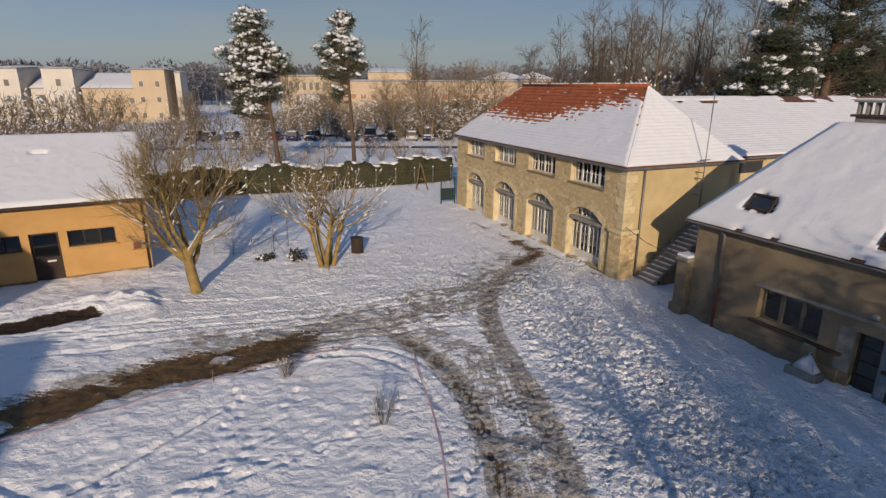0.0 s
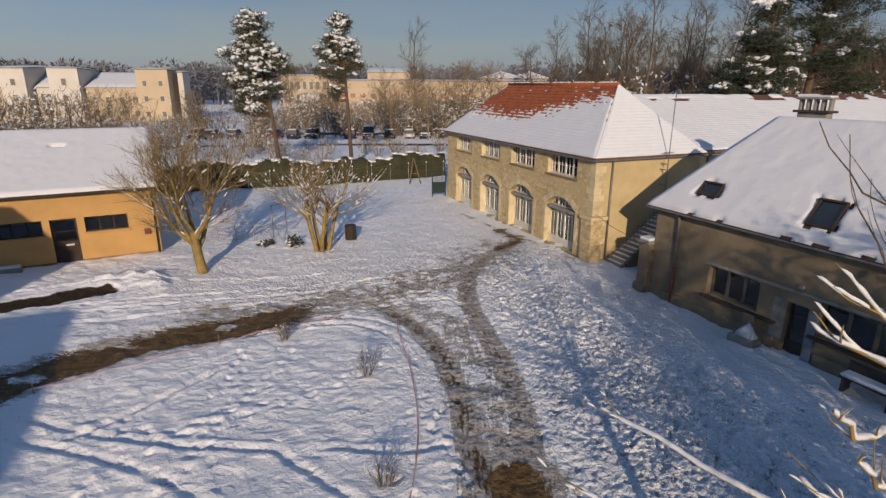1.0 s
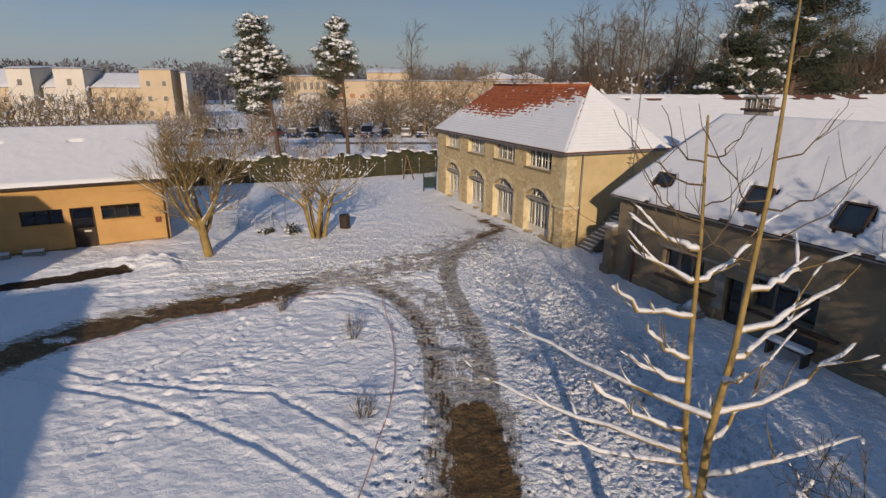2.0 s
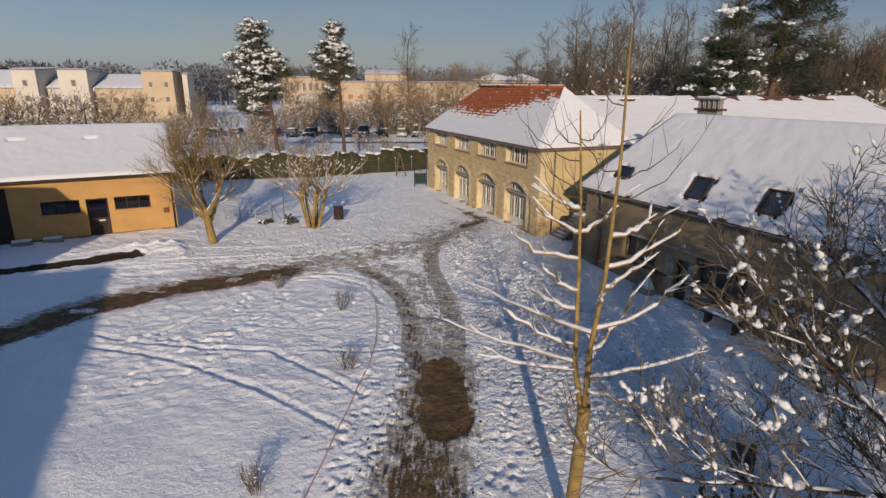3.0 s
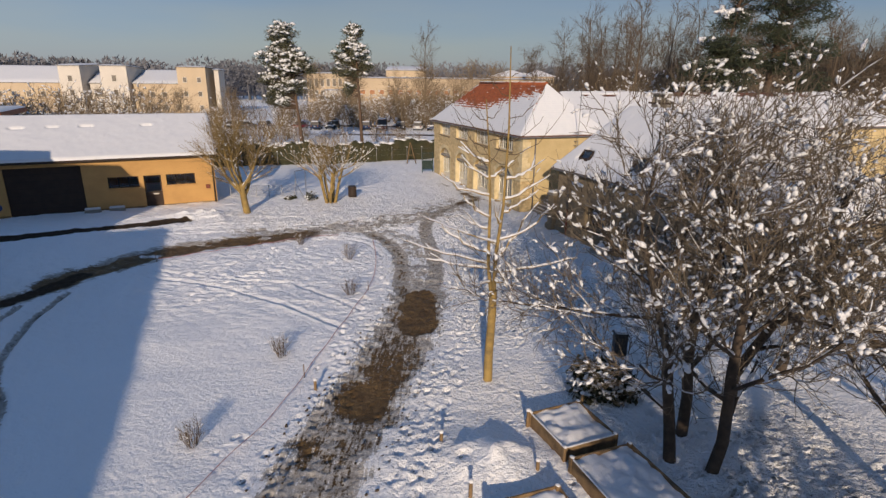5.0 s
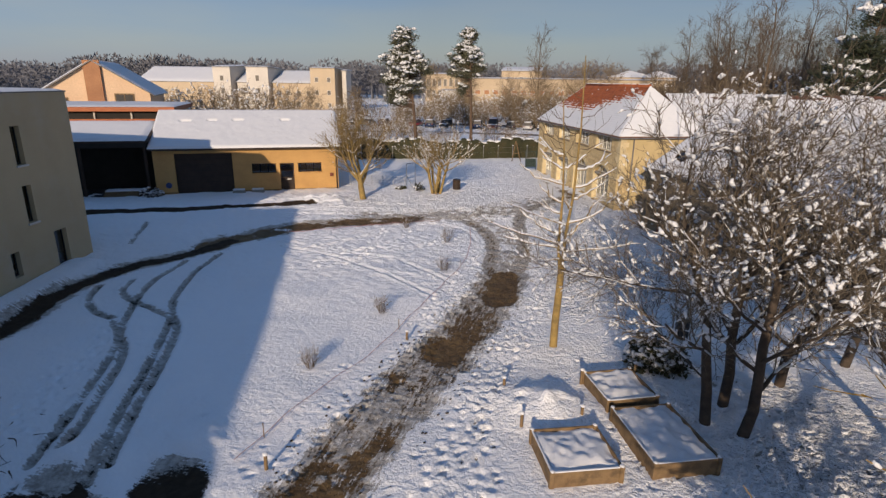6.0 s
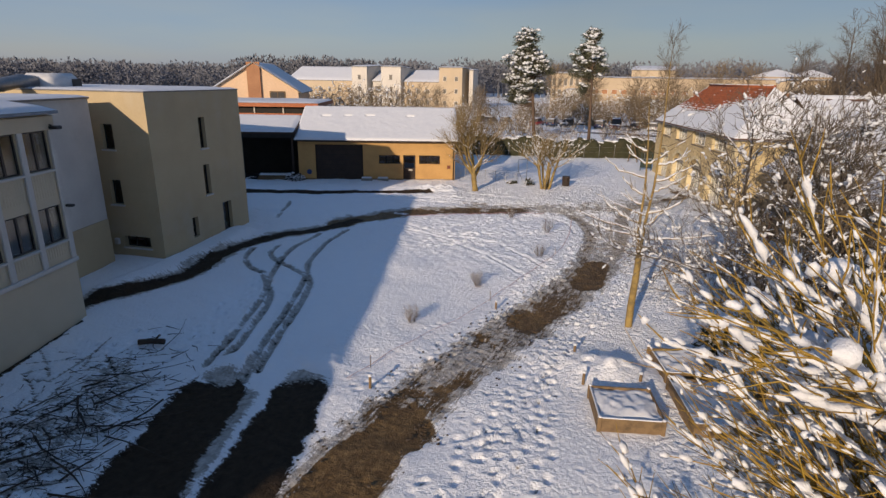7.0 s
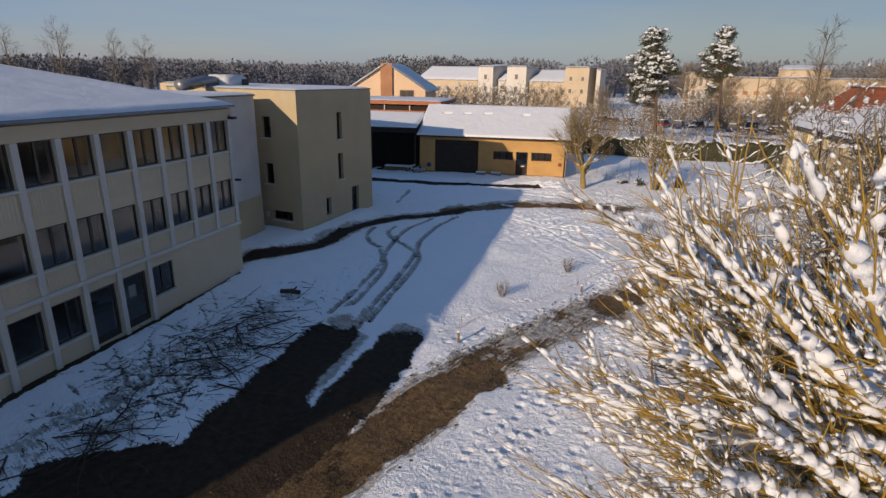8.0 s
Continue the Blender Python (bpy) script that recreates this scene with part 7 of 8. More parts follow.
for k in range(3):
    scatter("bare_woodland", tall_t[k], spots[k], WOODBROWN, "tall bare brown trees behind the houses")
# woods all round the horizon
def far_crown(seed, n=220, half=0.36, ln=(0.6, 0.8)):
    """A distant bare tree: a trunk and a rounded, ragged crown of fine twig tufts."""
    q = np.random.RandomState(seed)
    u = q.randn(n, 3)
    u /= np.linalg.norm(u, axis=1, keepdims=True)
    u *= q.rand(n, 1) ** 0.45
    c = u * np.array([5.6, 5.6, 4.6]) * (0.75 + 0.5 * lattice(u[:, 0] * 2 + 5, u[:, 2] * 2 + 5, 1.3, seed))[:, None] + np.array([0, 0, 9.0])
    d = q.randn(n, 3) * 0.5 + u + np.array([0, 0, 0.5])
    d /= np.linalg.norm(d, axis=1, keepdims=True)
    e = np.cross(d, q.randn(n, 3))
    e /= np.linalg.norm(e, axis=1, keepdims=True)
    ln = ln[0] + ln[1] * q.rand(n, 1)
    v = np.stack([c - e * half, c + e * half, c + d * ln + e * 0.03, c + d * ln - e * 0.03], 1).reshape(-1, 3)
    tv, tf = tube_arrays([(Vector((0, 0, -1)), Vector((0.3, 0, 9)), 0.4, 0.15, 0)], 5)
    return np.concatenate([v, tv]), np.concatenate([np.arange(n * 4).reshape(-1, 4), tf + n * 4])


# rounder brown crowns fill the wood behind the annex
fine_t = far_crown(131, 900, 0.055, (1.3, 1.6))
spots = []
for k in range(75):
    x, y = rng.uniform(24, 150), rng.uniform(108, 168)
    if x > 30 or y > 130:
        spots.append((x, y, rng.uniform(0.9, 1.3) * (0.6 + 0.4 * min(max((x - 35) / 50, 0), 1)), rng.uniform(0, 6.28)))
scatter("bare_woodland", fine_t, spots, WOODBROWN, "bare brown trees with fine round crowns behind the houses")
thin_t = [far_crown(120 + k) for k in range(2)]
spots = [[], []]
for k in range(800):
    a = radians(rng.uniform(35, 190) if k % 4 else rng.uniform(125, 175))
    d = rng.uniform(250, 338)
    x, y = d * math.cos(a), d * math.sin(a)
    spots[k % 2].append((x, y, rng.uniform(0.95, 1.4) if math.degrees(a) < 138 else rng.uniform(0.8, 1.12), rng.uniform(0, 6.28)))
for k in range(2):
    scatter("far_woods", thin_t[k], spots[k], FARWOOD, "belt of bare woods on the horizon in painted haze grey")
# a rising wooded slope closes the horizon behind them
bm = bmesh.new()
ring = []
for k in range(120):
    a = radians(20 + 185 * k / 119)
    z = (13.0 - 4.5 * min(max((20 + 185 * k / 119 - 132) / 16, 0), 1)) + 2.2 * math.sin(k * 0.21) + 1.4 * math.sin(k * 0.77) + 0.9 * math.sin(k * 2.3)
    ring.append((bm.verts.new((345 * math.cos(a), 345 * math.sin(a), -1)), bm.verts.new((352 * math.cos(a), 352 * math.sin(a), z)), bm.verts.new((420 * math.cos(a), 420 * math.sin(a), -1))))
for p, q in zip(ring, ring[1:]):
    bm.faces.new((p[0], q[0], q[1], p[1]))
    bm.faces.new((p[1], q[1], q[2], p[2]))
hill = bpy.data.meshes.new("backdrop_wood")
bm.to_mesh(hill)
bm.free()
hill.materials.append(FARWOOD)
tagged(new("backdrop_wood", hill), "wooded ridge on the horizon in painted haze grey", "woods", kind="structure")

# snowy thickets between the hedge, the car park and the houses
BUSH = [dict(n=2, wiggle=0.10, rise=0.02, taper=0.4, kids=5, **{"from": 0.2}),
        dict(n=2, wiggle=0.15, rise=0.05, taper=0.4, kids=4, angle=(20, 60), len=1.7, thin=0.6, rmin=0.018, **{"from": 0.15}),
        dict(n=2, wiggle=0.18, rise=0.03, taper=0.5, kids=0, angle=(20, 60), len=0.9, thin=0.7, rmin=0.014, **{"from": 0})]
bush_t, bush_snow = [], []
for k in range(2):
    t_, sg = template(BUSH, 140 + k, 3.0, 0.05, stems=7, spread=0.45, sides=(4, 3, 3))
    bush_t.append(t_)
    lm = lumps_mesh("tmp", clinging(random.Random(k), sg, 0.22, 0.055, levels=(1, 2), length=0.6, stretch=2.5), CLUMP, None, "", 1, k)
    me = lm.data
    vv = np.zeros(len(me.vertices) * 3, np.float32)
    me.vertices.foreach_get("co", vv)
    ff = np.array([p.vertices[:] for p in me.polygons])
    bush_snow.append((vv.reshape(-1, 3), ff))
    bpy.data.objects.remove(lm)
spots = [[], []]
for k in range(150):
    zone = k % 5
    if zone == 0:
        x, y, s = rng.uniform(-62, -18), rng.uniform(56, 84), rng.uniform(0.7, 1.4)
    elif zone == 1:
        x, y, s = rng.uniform(-30, 12), rng.uniform(104, 128), rng.uniform(1.2, 2.1)
    elif zone == 2:
        x, y, s = rng.uniform(-110, -42), rng.uniform(78, 100), rng.uniform(0.7, 1.15)
    elif zone == 3:
        x, y, s = rng.uniform(-12, 24), rng.uniform(100, 130), rng.uniform(1.2, 2.2)
    else:
        x, y, s = rng.uniform(15, 90), rng.uniform(80, 100), rng.uniform(1.2, 2.4)
    spots[k % 2].append((x, y, s, rng.uniform(0, 6.28)))
for k in range(13):
    spots[k % 2].append((-76 + 2.5 * k + rng.uniform(-1, 1), rng.uniform(66, 80), rng.uniform(1.6, 2.3), rng.uniform(0, 6.28)))
for k in range(26):
    spots[k % 2].append((rng.uniform(-80, -46), rng.uniform(62, 80), rng.uniform(0.8, 1.25), rng.uniform(0, 6.28)))
for k in range(34):
    spots[k % 2].append((rng.uniform(-40, 4), rng.uniform(60, 77), rng.uniform(0.45, 0.85), rng.uniform(0, 6.28)))
for k in range(64):
    spots[k % 2].append((rng.uniform(-42, 14), rng.uniform(91, 106), rng.uniform(0.9, 1.6), rng.uniform(0, 6.28)))
for k in range(44):
    spots[k % 2].append((rng.uniform(26, 130), rng.uniform(92, 130), rng.uniform(2.2, 3.4), rng.uniform(0, 6.28)))
for k in range(2):
    scatter("thicket", bush_t[k], spots[k], THICKET, "bare brown thicket dusted with snow", "shrubs")
    scatter("thicket_snow", bush_snow[k], spots[k], CLUMP, "snow caught in the thickets", "snow")
# mid-height snowy trees round the car park
MIDT = [template(TALL, 160 + k, 10.0, 0.2)[0] for k in range(2)]
spots = [[], []]
for k, (x, y, s) in enumerate(((-9.0, 100, 0.85), (-4.0, 104, 0.95), (2.5, 108, 0.9), (6.5, 104, 1.0), (-36, 84, 0.55), (-33, 60, 0.6), (-40, 66, 0.6), (-28, 64, 0.6), (-7, 92, 0.7), (-17, 95, 0.7), (-1, 90, 0.75), (11, 112, 1.0), (-20, 112, 1.0), (-30, 118, 1.0))):
    spots[k % 2].append((x, y, s, k * 1.3))
for k in range(2):
    scatter("thicket_tree", MIDT[k], spots[k], THICKET, "bare brown trees round the car park")
# ---------------------------------------------------------------- far houses
def far_block(name, x, y, turn, w, d, h, mat_, label, high=None, rows=3, cols=4, win=(1.1, 1.3), slant=0.0, pane=FARPANE, lift=0.0):
    """A far building whose front faces local -y: walls, a roof that may slant from back to front, snow, and windows with frames."""
    t = thing(name, pose(x, y, ground_z(x, y), 0, 0, turn), label, "building")
    bm = bmesh.new()
    hb = h + slant
    vs = [bm.verts.new(p) for p in ((0, 0, -0.5), (w, 0, -0.5), (w, d, -0.5), (0, d, -0.5), (0, 0, h), (w, 0, h), (w, d, hb), (0, d, hb))]
    for f in ((0, 1, 5, 4), (1, 2, 6, 5), (2, 3, 7, 6), (3, 0, 4, 7), (4, 5, 6, 7)):
        bm.faces.new([vs[k] for k in f])
    part("wall", bm, mat_, t)
    bm = bmesh.new()
    prism(bm, [(-0.25, -0.3, h + 0.14), (w + 0.25, -0.3, h + 0.14), (w + 0.25, d + 0.3, hb + 0.14), (-0.25, d + 0.3, hb + 0.14)], 0.12)
    part("roof", bm, ZINC, t)
    snow_sheet("roof_snow", t, ((-0.25, -0.3, h + 0.15), (w + 0.25, -0.3, h + 0.15), (w + 0.25, d + 0.3, hb + 0.15), (-0.25, d + 0.3, hb + 0.15)), 0.28, 1.0, None, int(abs(x)) + 3)
    for r in range(rows):
        for c in range(cols):
            cx = w * (c + 0.5) / cols
            z0 = 1.0 + lift + r * (h - 1.2) / max(rows, 1)
            f = boxed("window", WHITEPAINT, t, cx - win[0] / 2 - 0.08, cx + win[0] / 2 + 0.08, -0.06, -0.004, z0 - 0.08, z0 + win[1] + 0.08)
            boxed("pane", pane, f, cx - win[0] / 2, cx + win[0] / 2, -0.075, -0.064, z0, z0 + win[1])
    return t


# row of white and buff flats
far_block("white_flats", -124.2, 128.7, 9, 24.5, 10, 7.6, FARWALL, "buff flats under a long steep snowy roof", rows=2, cols=7, slant=4.4)
far_block("white_flats", -99.6, 130.8, 9, 5.2, 12, 11.9, FARWHITE, "tall white stair tower of the flats", rows=3, cols=1, win=(1.0, 1.4), slant=0.6)
far_block("white_flats", -94.3, 134.6, 9, 4.4, 9, 7.6, FARWHITE, "white recessed bay of the flats with wide glazing", rows=2, cols=1, win=(2.8, 2.0), slant=4.0)
far_block("white_flats", -89.7, 132.4, 9, 6.5, 12, 12.0, FARWHITE, "tall white stair tower of the flats", rows=3, cols=1, win=(1.0, 1.5), slant=-0.4)
far_block("white_flats", -83.1, 135.4, 9, 12.2, 10, 7.6, FARWALL, "buff flats under a steep snowy roof", rows=2, cols=4, slant=3.6)
far_block("white_flats", -70.9, 135.2, 9, 7.2, 12, 11.9, FARWALL, "buff end tower of the flats", rows=3, cols=2, win=(0.9, 1.2), slant=-0.3)
far_block("white_flats", -62.9, 139.5, 9, 1.2, 6, 11.3, FARWHITE, "narrow white fin wall of the flats", rows=1, cols=1, win=(0.4, 0.8))
# long buff institution behind the car park
far_block("long_block", -40.5, 150, 3, 12, 12, 10.8, FARWALL, "buff block with tall pilasters and a snowy flat roof", rows=3, cols=7, win=(0.9, 2.0))
far_block("long_block", -35, 146.5, 3, 5.0, 3, 6.2, FARWHITE, "white lower porch block with a snowy roof", rows=1, cols=1)
far_block("long_block", -29, 152, 3, 60, 12, 9.7, FARWALL, "long low buff block with a snowy flat roof", rows=2, cols=22, win=(1.5, 1.2), pane=FARBRICK)
far_block("long_block", -19, 160, 3, 12, 9, 12.0, FARWALL, "buff rear block with a sloping snowy roof", rows=1, cols=3, slant=1.2, lift=8)
for x, y, w in ((13, 158, 12.0), (22.5, 156, 8.5)):
    t = far_block("hipped_villa", x, y, 3, w, 8, 10.6, FARWALL, "buff villa with a snowy hipped roof", rows=1, cols=3, lift=7)
    bm = bmesh.new()
    for q in (((-0.5, -0.5, 10.7), (w + 0.5, -0.5, 10.7), (w / 2, 4, 12.6)), ((w + 0.5, -0.5, 10.7), (w + 0.5, 8.5, 10.7), (w / 2, 4, 12.6)), ((w + 0.5, 8.5, 10.7), (-0.5, 8.5, 10.7), (w / 2, 4, 12.6)), ((-0.5, 8.5, 10.7), (-0.5, -0.5, 10.7), (w / 2, 4, 12.6))):
        prism(bm, q, 0.1)
    part("hip_roof", bm, SNOW, t, "snow-covered hip roof")
# gabled house beyond the hall
gh = thing("gabled_house", pose(-61.0, 41.0, 0.4, 0, 0, 33), "buff and orange gabled house with a snow-covered roof", "house")
GW, GD_, GE, GR = 12.5, 14.0, 7.0, 10.9
bm = bmesh.new()
pts = [(0, 0, -0.5), (GW, 0, -0.5), (GW, 0, GE), (GW / 2, 0, GR), (0, 0, GE)]
f0 = [bm.verts.new(p) for p in pts]
f1 = [bm.verts.new((p[0], GD_, p[2])) for p in pts]
bm.faces.new(f0)
bm.faces.new(f1[::-1])
for k in range(5):
    bm.faces.new((f0[k], f0[(k + 1) % 5], f1[(k + 1) % 5], f1[k]))
part("wall", bm, FARPEACH, gh)
bm = bmesh.new()
prism(bm, [(-0.6, -0.5, GE - 0.3), (GW / 2, -0.5, GR + 0.12), (GW / 2, GD_ + 0.5, GR + 0.12), (-0.6, GD_ + 0.5, GE - 0.3)], 0.12)
prism(bm, [(GW / 2, -0.5, GR + 0.12), (GW + 0.6, -0.5, GE - 0.3), (GW + 0.6, GD_ + 0.5, GE - 0.3), (GW / 2, GD_ + 0.5, GR + 0.12)], 0.12)
part("roof", bm, ZINC, gh)
snow_sheet("roof_snow", gh, ((GW + 0.6, -0.5, GE - 0.28), (GW + 0.6, GD_ + 0.5, GE - 0.28), (GW / 2, GD_ + 0.5, GR + 0.14), (GW / 2, -0.5, GR + 0.14)), 0.2, 0.6, None, 71)
snow_sheet("roof_snow", gh, ((-0.6, -0.5, GE - 0.28), (-0.6, GD_ + 0.5, GE - 0.28), (GW / 2, GD_ + 0.5, GR + 0.14), (GW / 2, -0.5, GR + 0.14)), 0.2, 0.6, None, 72)
boxed("chimney_breast", FARBRICK, gh, GW / 2 - 1.0, GW / 2 + 0.9, -0.35, -0.01, -0.5, GR + 0.1, label="orange-brown chimney breast")
for x0, x1, z0, z1 in ((8.3, 10.6, 4.6, 6.9), (8.0, 10.8, 1.5, 4.2), (1.2, 3.0, 4.6, 6.4), (1.2, 3.2, 1.5, 4.0)):
    w = boxed("window", TIMBER, gh, x0, x1, -0.08, -0.006, z0, z1)
    boxed("pane", DARKFRAME, w, x0 + 0.15, (x0 + x1) / 2 - 0.06, -0.10, -0.084, z0 + 0.15, z1 - 0.15)
    boxed("pane", DARKFRAME, w, (x0 + x1) / 2 + 0.06, x1 - 0.15, -0.10, -0.084, z0 + 0.15, z1 - 0.15)


# ---------------------------------------------------------------- parked cars
def car_paint(name, c):
    m, nt, b = nodes_of(name)
    co = nt.nodes.new("ShaderNodeTexCoord").outputs["Object"]
    link(nt, mix(nt, noise_node(nt, co, 3.0), c, tuple(k * 0.7 for k in c)), b.inputs["Base Color"])
    b.inputs["Roughness"].default_value = 0.3
    b.inputs["Coat Weight"].default_value = 0.6
    return m


TYRE = surface("black_rubber", (0.02, 0.02, 0.02), (0.014, 0.014, 0.014), 8, 0.8, 30, 0.2, 0.002)


def car(x, y, turn, paint, label, van=False):
    t = thing("parked_car", pose(x, y, ground_z(x, y), 0, 0, turn), label, "car", "cars in the car park")
    L, W, H = (4.9, 1.9, 1.95) if van else (4.2, 1.75, 1.46)
    belt = 1.02 if van else 0.90
    prof = [(-L / 2, 0.32), (-L / 2 + 0.03, 0.72), (-L / 2 + 0.10, belt), (L / 2 - 1.05, belt), (L / 2 - 0.12, belt - 0.20), (L / 2, 0.62), (L / 2, 0.32)]
    bm = bmesh.new()
    a = [bm.verts.new((px, -W / 2, pz)) for px, pz in prof]
    b = [bm.verts.new((px, W / 2, pz)) for px, pz in prof]
    bm.faces.new(a)
    bm.faces.new(b[::-1])
    for k in range(len(prof)):
        bm.faces.new((a[k], b[k], b[(k + 1) % len(prof)], a[(k + 1) % len(prof)]))
    bmesh.ops.bevel(bm, geom=bm.edges[:], offset=0.06, segments=2, affect='EDGES')
    part("body", bm, paint, t, smooth=True)
    rear = -L / 2 + (0.10 if van else 0.22)
    cab = [(rear, belt - 0.03), (rear + 0.22, H), (L / 2 - (1.55 if van else 1.95), H), (L / 2 - 0.98, belt - 0.03)]
    bm = bmesh.new()
    a = [bm.verts.new((px, -W / 2 + (0.06 if k in (0, 3) else 0.18), pz)) for k, (px, pz) in enumerate(cab)]
    b = [bm.verts.new((px, W / 2 - (0.06 if k in (0, 3) else 0.18), pz)) for k, (px, pz) in enumerate(cab)]
    bm.faces.new(a)
    bm.faces.new(b[::-1])
    for k in range(4):
        bm.faces.new((a[k], b[k], b[(k + 1) % 4], a[(k + 1) % 4]))
    part("cabin_glass", bm, DARKFRAME, t, "dark glazing")
    boxed("roof", paint, t, rear + 0.2, L / 2 - (1.5 if van else 1.9), -W / 2 + 0.17, W / 2 - 0.17, H - 0.02, H + 0.04, bevel=0.02)
    bm = bmesh.new()
    box(bm, rear + 0.22, L / 2 - (1.55 if van else 1.95), -W / 2 + 0.2, W / 2 - 0.2, H + 0.04, H + 0.16, bevel=0.05)
    part("snow_cap", bm, SNOW, t, "snow on the roof")
    bm = bmesh.new()
    box(bm, L / 2 - 1.0, L / 2 - 0.2, -W / 2 + 0.12, W / 2 - 0.12, belt - 0.12, belt + 0.03, bevel=0.05)
    part("snow_cap", bm, SNOW, t, "snow on the bonnet")
    for sx in (-L / 2 + 0.75, L / 2 - 0.8):
        for sy in (-W / 2 + 0.1, W / 2 - 0.1):
            bm = bmesh.new()
            bmesh.ops.create_cone(bm, cap_ends=True, segments=14, radius1=0.31, radius2=0.31, depth=0.2)
            bm.transform(pose(sx, sy, 0.31, 90))
            w = part("wheel", bm, TYRE, t, smooth=False)
            bm = bmesh.new()
            bmesh.ops.create_cone(bm, cap_ends=True, segments=10, radius1=0.19, radius2=0.19, depth=0.215)
            bm.transform(pose(sx, sy, 0.31, 90))
            part("rim", bm, GREYMETAL, w)
    for sy in (-W / 2 + 0.25, W / 2 - 0.25):
        boxed("headlight", WHITEMETAL, t, L / 2 - 0.08, L / 2 + 0.012, sy - 0.16, sy + 0.16, 0.60, 0.74, bevel=0.02)
        boxed("tail_light", REDPIPE, t, -L / 2 - 0.012, -L / 2 + 0.05, sy - 0.12, sy + 0.12, 0.66, 0.86, bevel=0.02)
    return t


PAINTS = {"black": car_paint("black_car_paint", (0.02, 0.022, 0.025)), "navy": car_paint("navy_car_paint", (0.02, 0.04, 0.10)),
          "red": car_paint("red_car_paint", (0.22, 0.02, 0.02)), "grey": car_paint("grey_car_paint", (0.14, 0.15, 0.16)), "white": car_paint("white_car_paint", (0.6, 0.6, 0.6))}
order = ["black", "grey", "navy", "black", "red", "navy", "black", "grey", "navy", "red", "black", "white", "navy", "black", "grey"]
rng = random.Random(12)
for k, c in enumerate(order):
    x = -39 + 3.15 * k + rng.uniform(-0.3, 0.3)
    if k in (3, 7):
        continue
    y = 93.5 + 0.08 * x + rng.uniform(-0.4, 0.4)
    car(x, y, (90 if k % 3 else -90) + rng.uniform(-6, 6), PAINTS[c], f"{c} parked car with a cap of snow", van=(k in (9, 12)))
for k, c in enumerate(("navy", "black", "grey", "black")):
    car(-8 + 4.2 * k, 107.5, 90 + rng.uniform(-5, 5), PAINTS[c], f"{c} parked car with a cap of snow")
# ---------------------------------------------------------------- things in the yard
def planter(x, y, turn, w, d, h, label, snow_h=0.0, mound=0.05, missing=()):
    """A plank-sided raised bed with corner posts and snow inside."""
    t = thing("raised_planter", pose(x, y, ground_z(x, y), 0, 0, turn), label, "planter", "raised planters")
    for k, b_ in enumerate(((0, w, 0, 0.05), (0, w, d - 0.05, d), (0, 0.05, 0.05, d - 0.05), (w - 0.05, w, 0.05, d - 0.05))):
        if k in missing:
            continue
        boxed("board", TIMBER, t, b_[0], b_[1], b_[2], b_[3], -0.12, h, bevel=0.008)
    for px, py in ((0.0, 0.0), (w - 0.09, 0.0), (0.0, d - 0.09), (w - 0.09, d - 0.09)):
        p = boxed("post", TIMBER, t, px - 0.03, px + 0.09, py - 0.03, py + 0.09, -0.2, h + 0.04, bevel=0.012)
        bm = bmesh.new()
        bmesh.ops.create_icosphere(bm, subdivisions=2, radius=0.06)
        bm.transform(Matrix.LocRotScale((px + 0.03, py + 0.03, h + 0.05), None, (1, 1.2, 0.5)))
        part("snow_cap", bm, SNOW, p, "ball of snow", True)
    n = 26
    vs, fs = [], []
    for i in range(n + 1):
        for j in range(n + 1):
            u, v = i / n, j / n
            e = min(u, 1 - u, v, 1 - v)
            vs.append((0.05 + (w - 0.1) * u, 0.05 + (d - 0.1) * v, h - 0.05 + mound * min(1, e * 5) + 0.13 * (float(lattice(u * w, v * d, 2.3, int(x * 10) % 50 + 5)) - 0.5) + 0.10 * (float(lattice(u * w, v * d, 6.0, int(x * 10) % 50 + 9)) - 0.5)))
    for i in range(n):
        for j in range(n):
            fs.append((i * (n + 1) + j, (i + 1) * (n + 1) + j, (i + 1) * (n + 1) + j + 1, i * (n + 1) + j + 1))
    mesh_object("snow_fill", vs, fs, SNOW, t, True, "smooth snow filling the bed")
    for k, b_ in enumerate(((0.05, w - 0.05, 0.0, 0.05), (0.0, 0.05, 0.05, d - 0.05))):
        if k not in missing:
            bm = bmesh.new()
            box(bm, b_[0], b_[1], b_[2], b_[3], h, h + 0.035, bevel=0.012)
            part("snow_strip", bm, SNOW, t, "snow on the board edge")
    return t


planter(6.95, -2.25, 24, 1.65, 1.75, 0.40, "plank raised planter filled with snow")
planter(7.95, -4.9, 22, 1.8, 2.5, 0.42, "plank raised planter filled with snow")
planter(5.50, -5.85, 21, 1.85, 1.78, 0.40, "plank raised planter filled with snow")
# stakes round the snow-buried bed
for x, y, h in ((3.82, -1.7, 0.5), (4.57, -3.6, 0.55), (6.22, -2.72, 0.5), (6.2, -0.75, 0.6), (7.95, 0.45, 0.45), (-1.4, -7.0, 0.55), (-0.2, 0.9, 0.4)):
    t = thing("wooden_stake", pose(x, y, ground_z(x, y) - 0.1), "short wooden stake with a cap of snow", "stake", "stakes round the beds")
    piped("shaft", TIMBER, t, [(0, 0, -0.2), (0.01, 0, h)], 0.05, 8, 0.045)
    bm = bmesh.new()
    bmesh.ops.create_icosphere(bm, subdivisions=2, radius=0.075)
    bm.transform(Matrix.LocRotScale((0.01, 0, h + 0.03), None, (1, 1, 0.7)))
    part("snow_cap", bm, SNOW, t, "ball of snow", True)

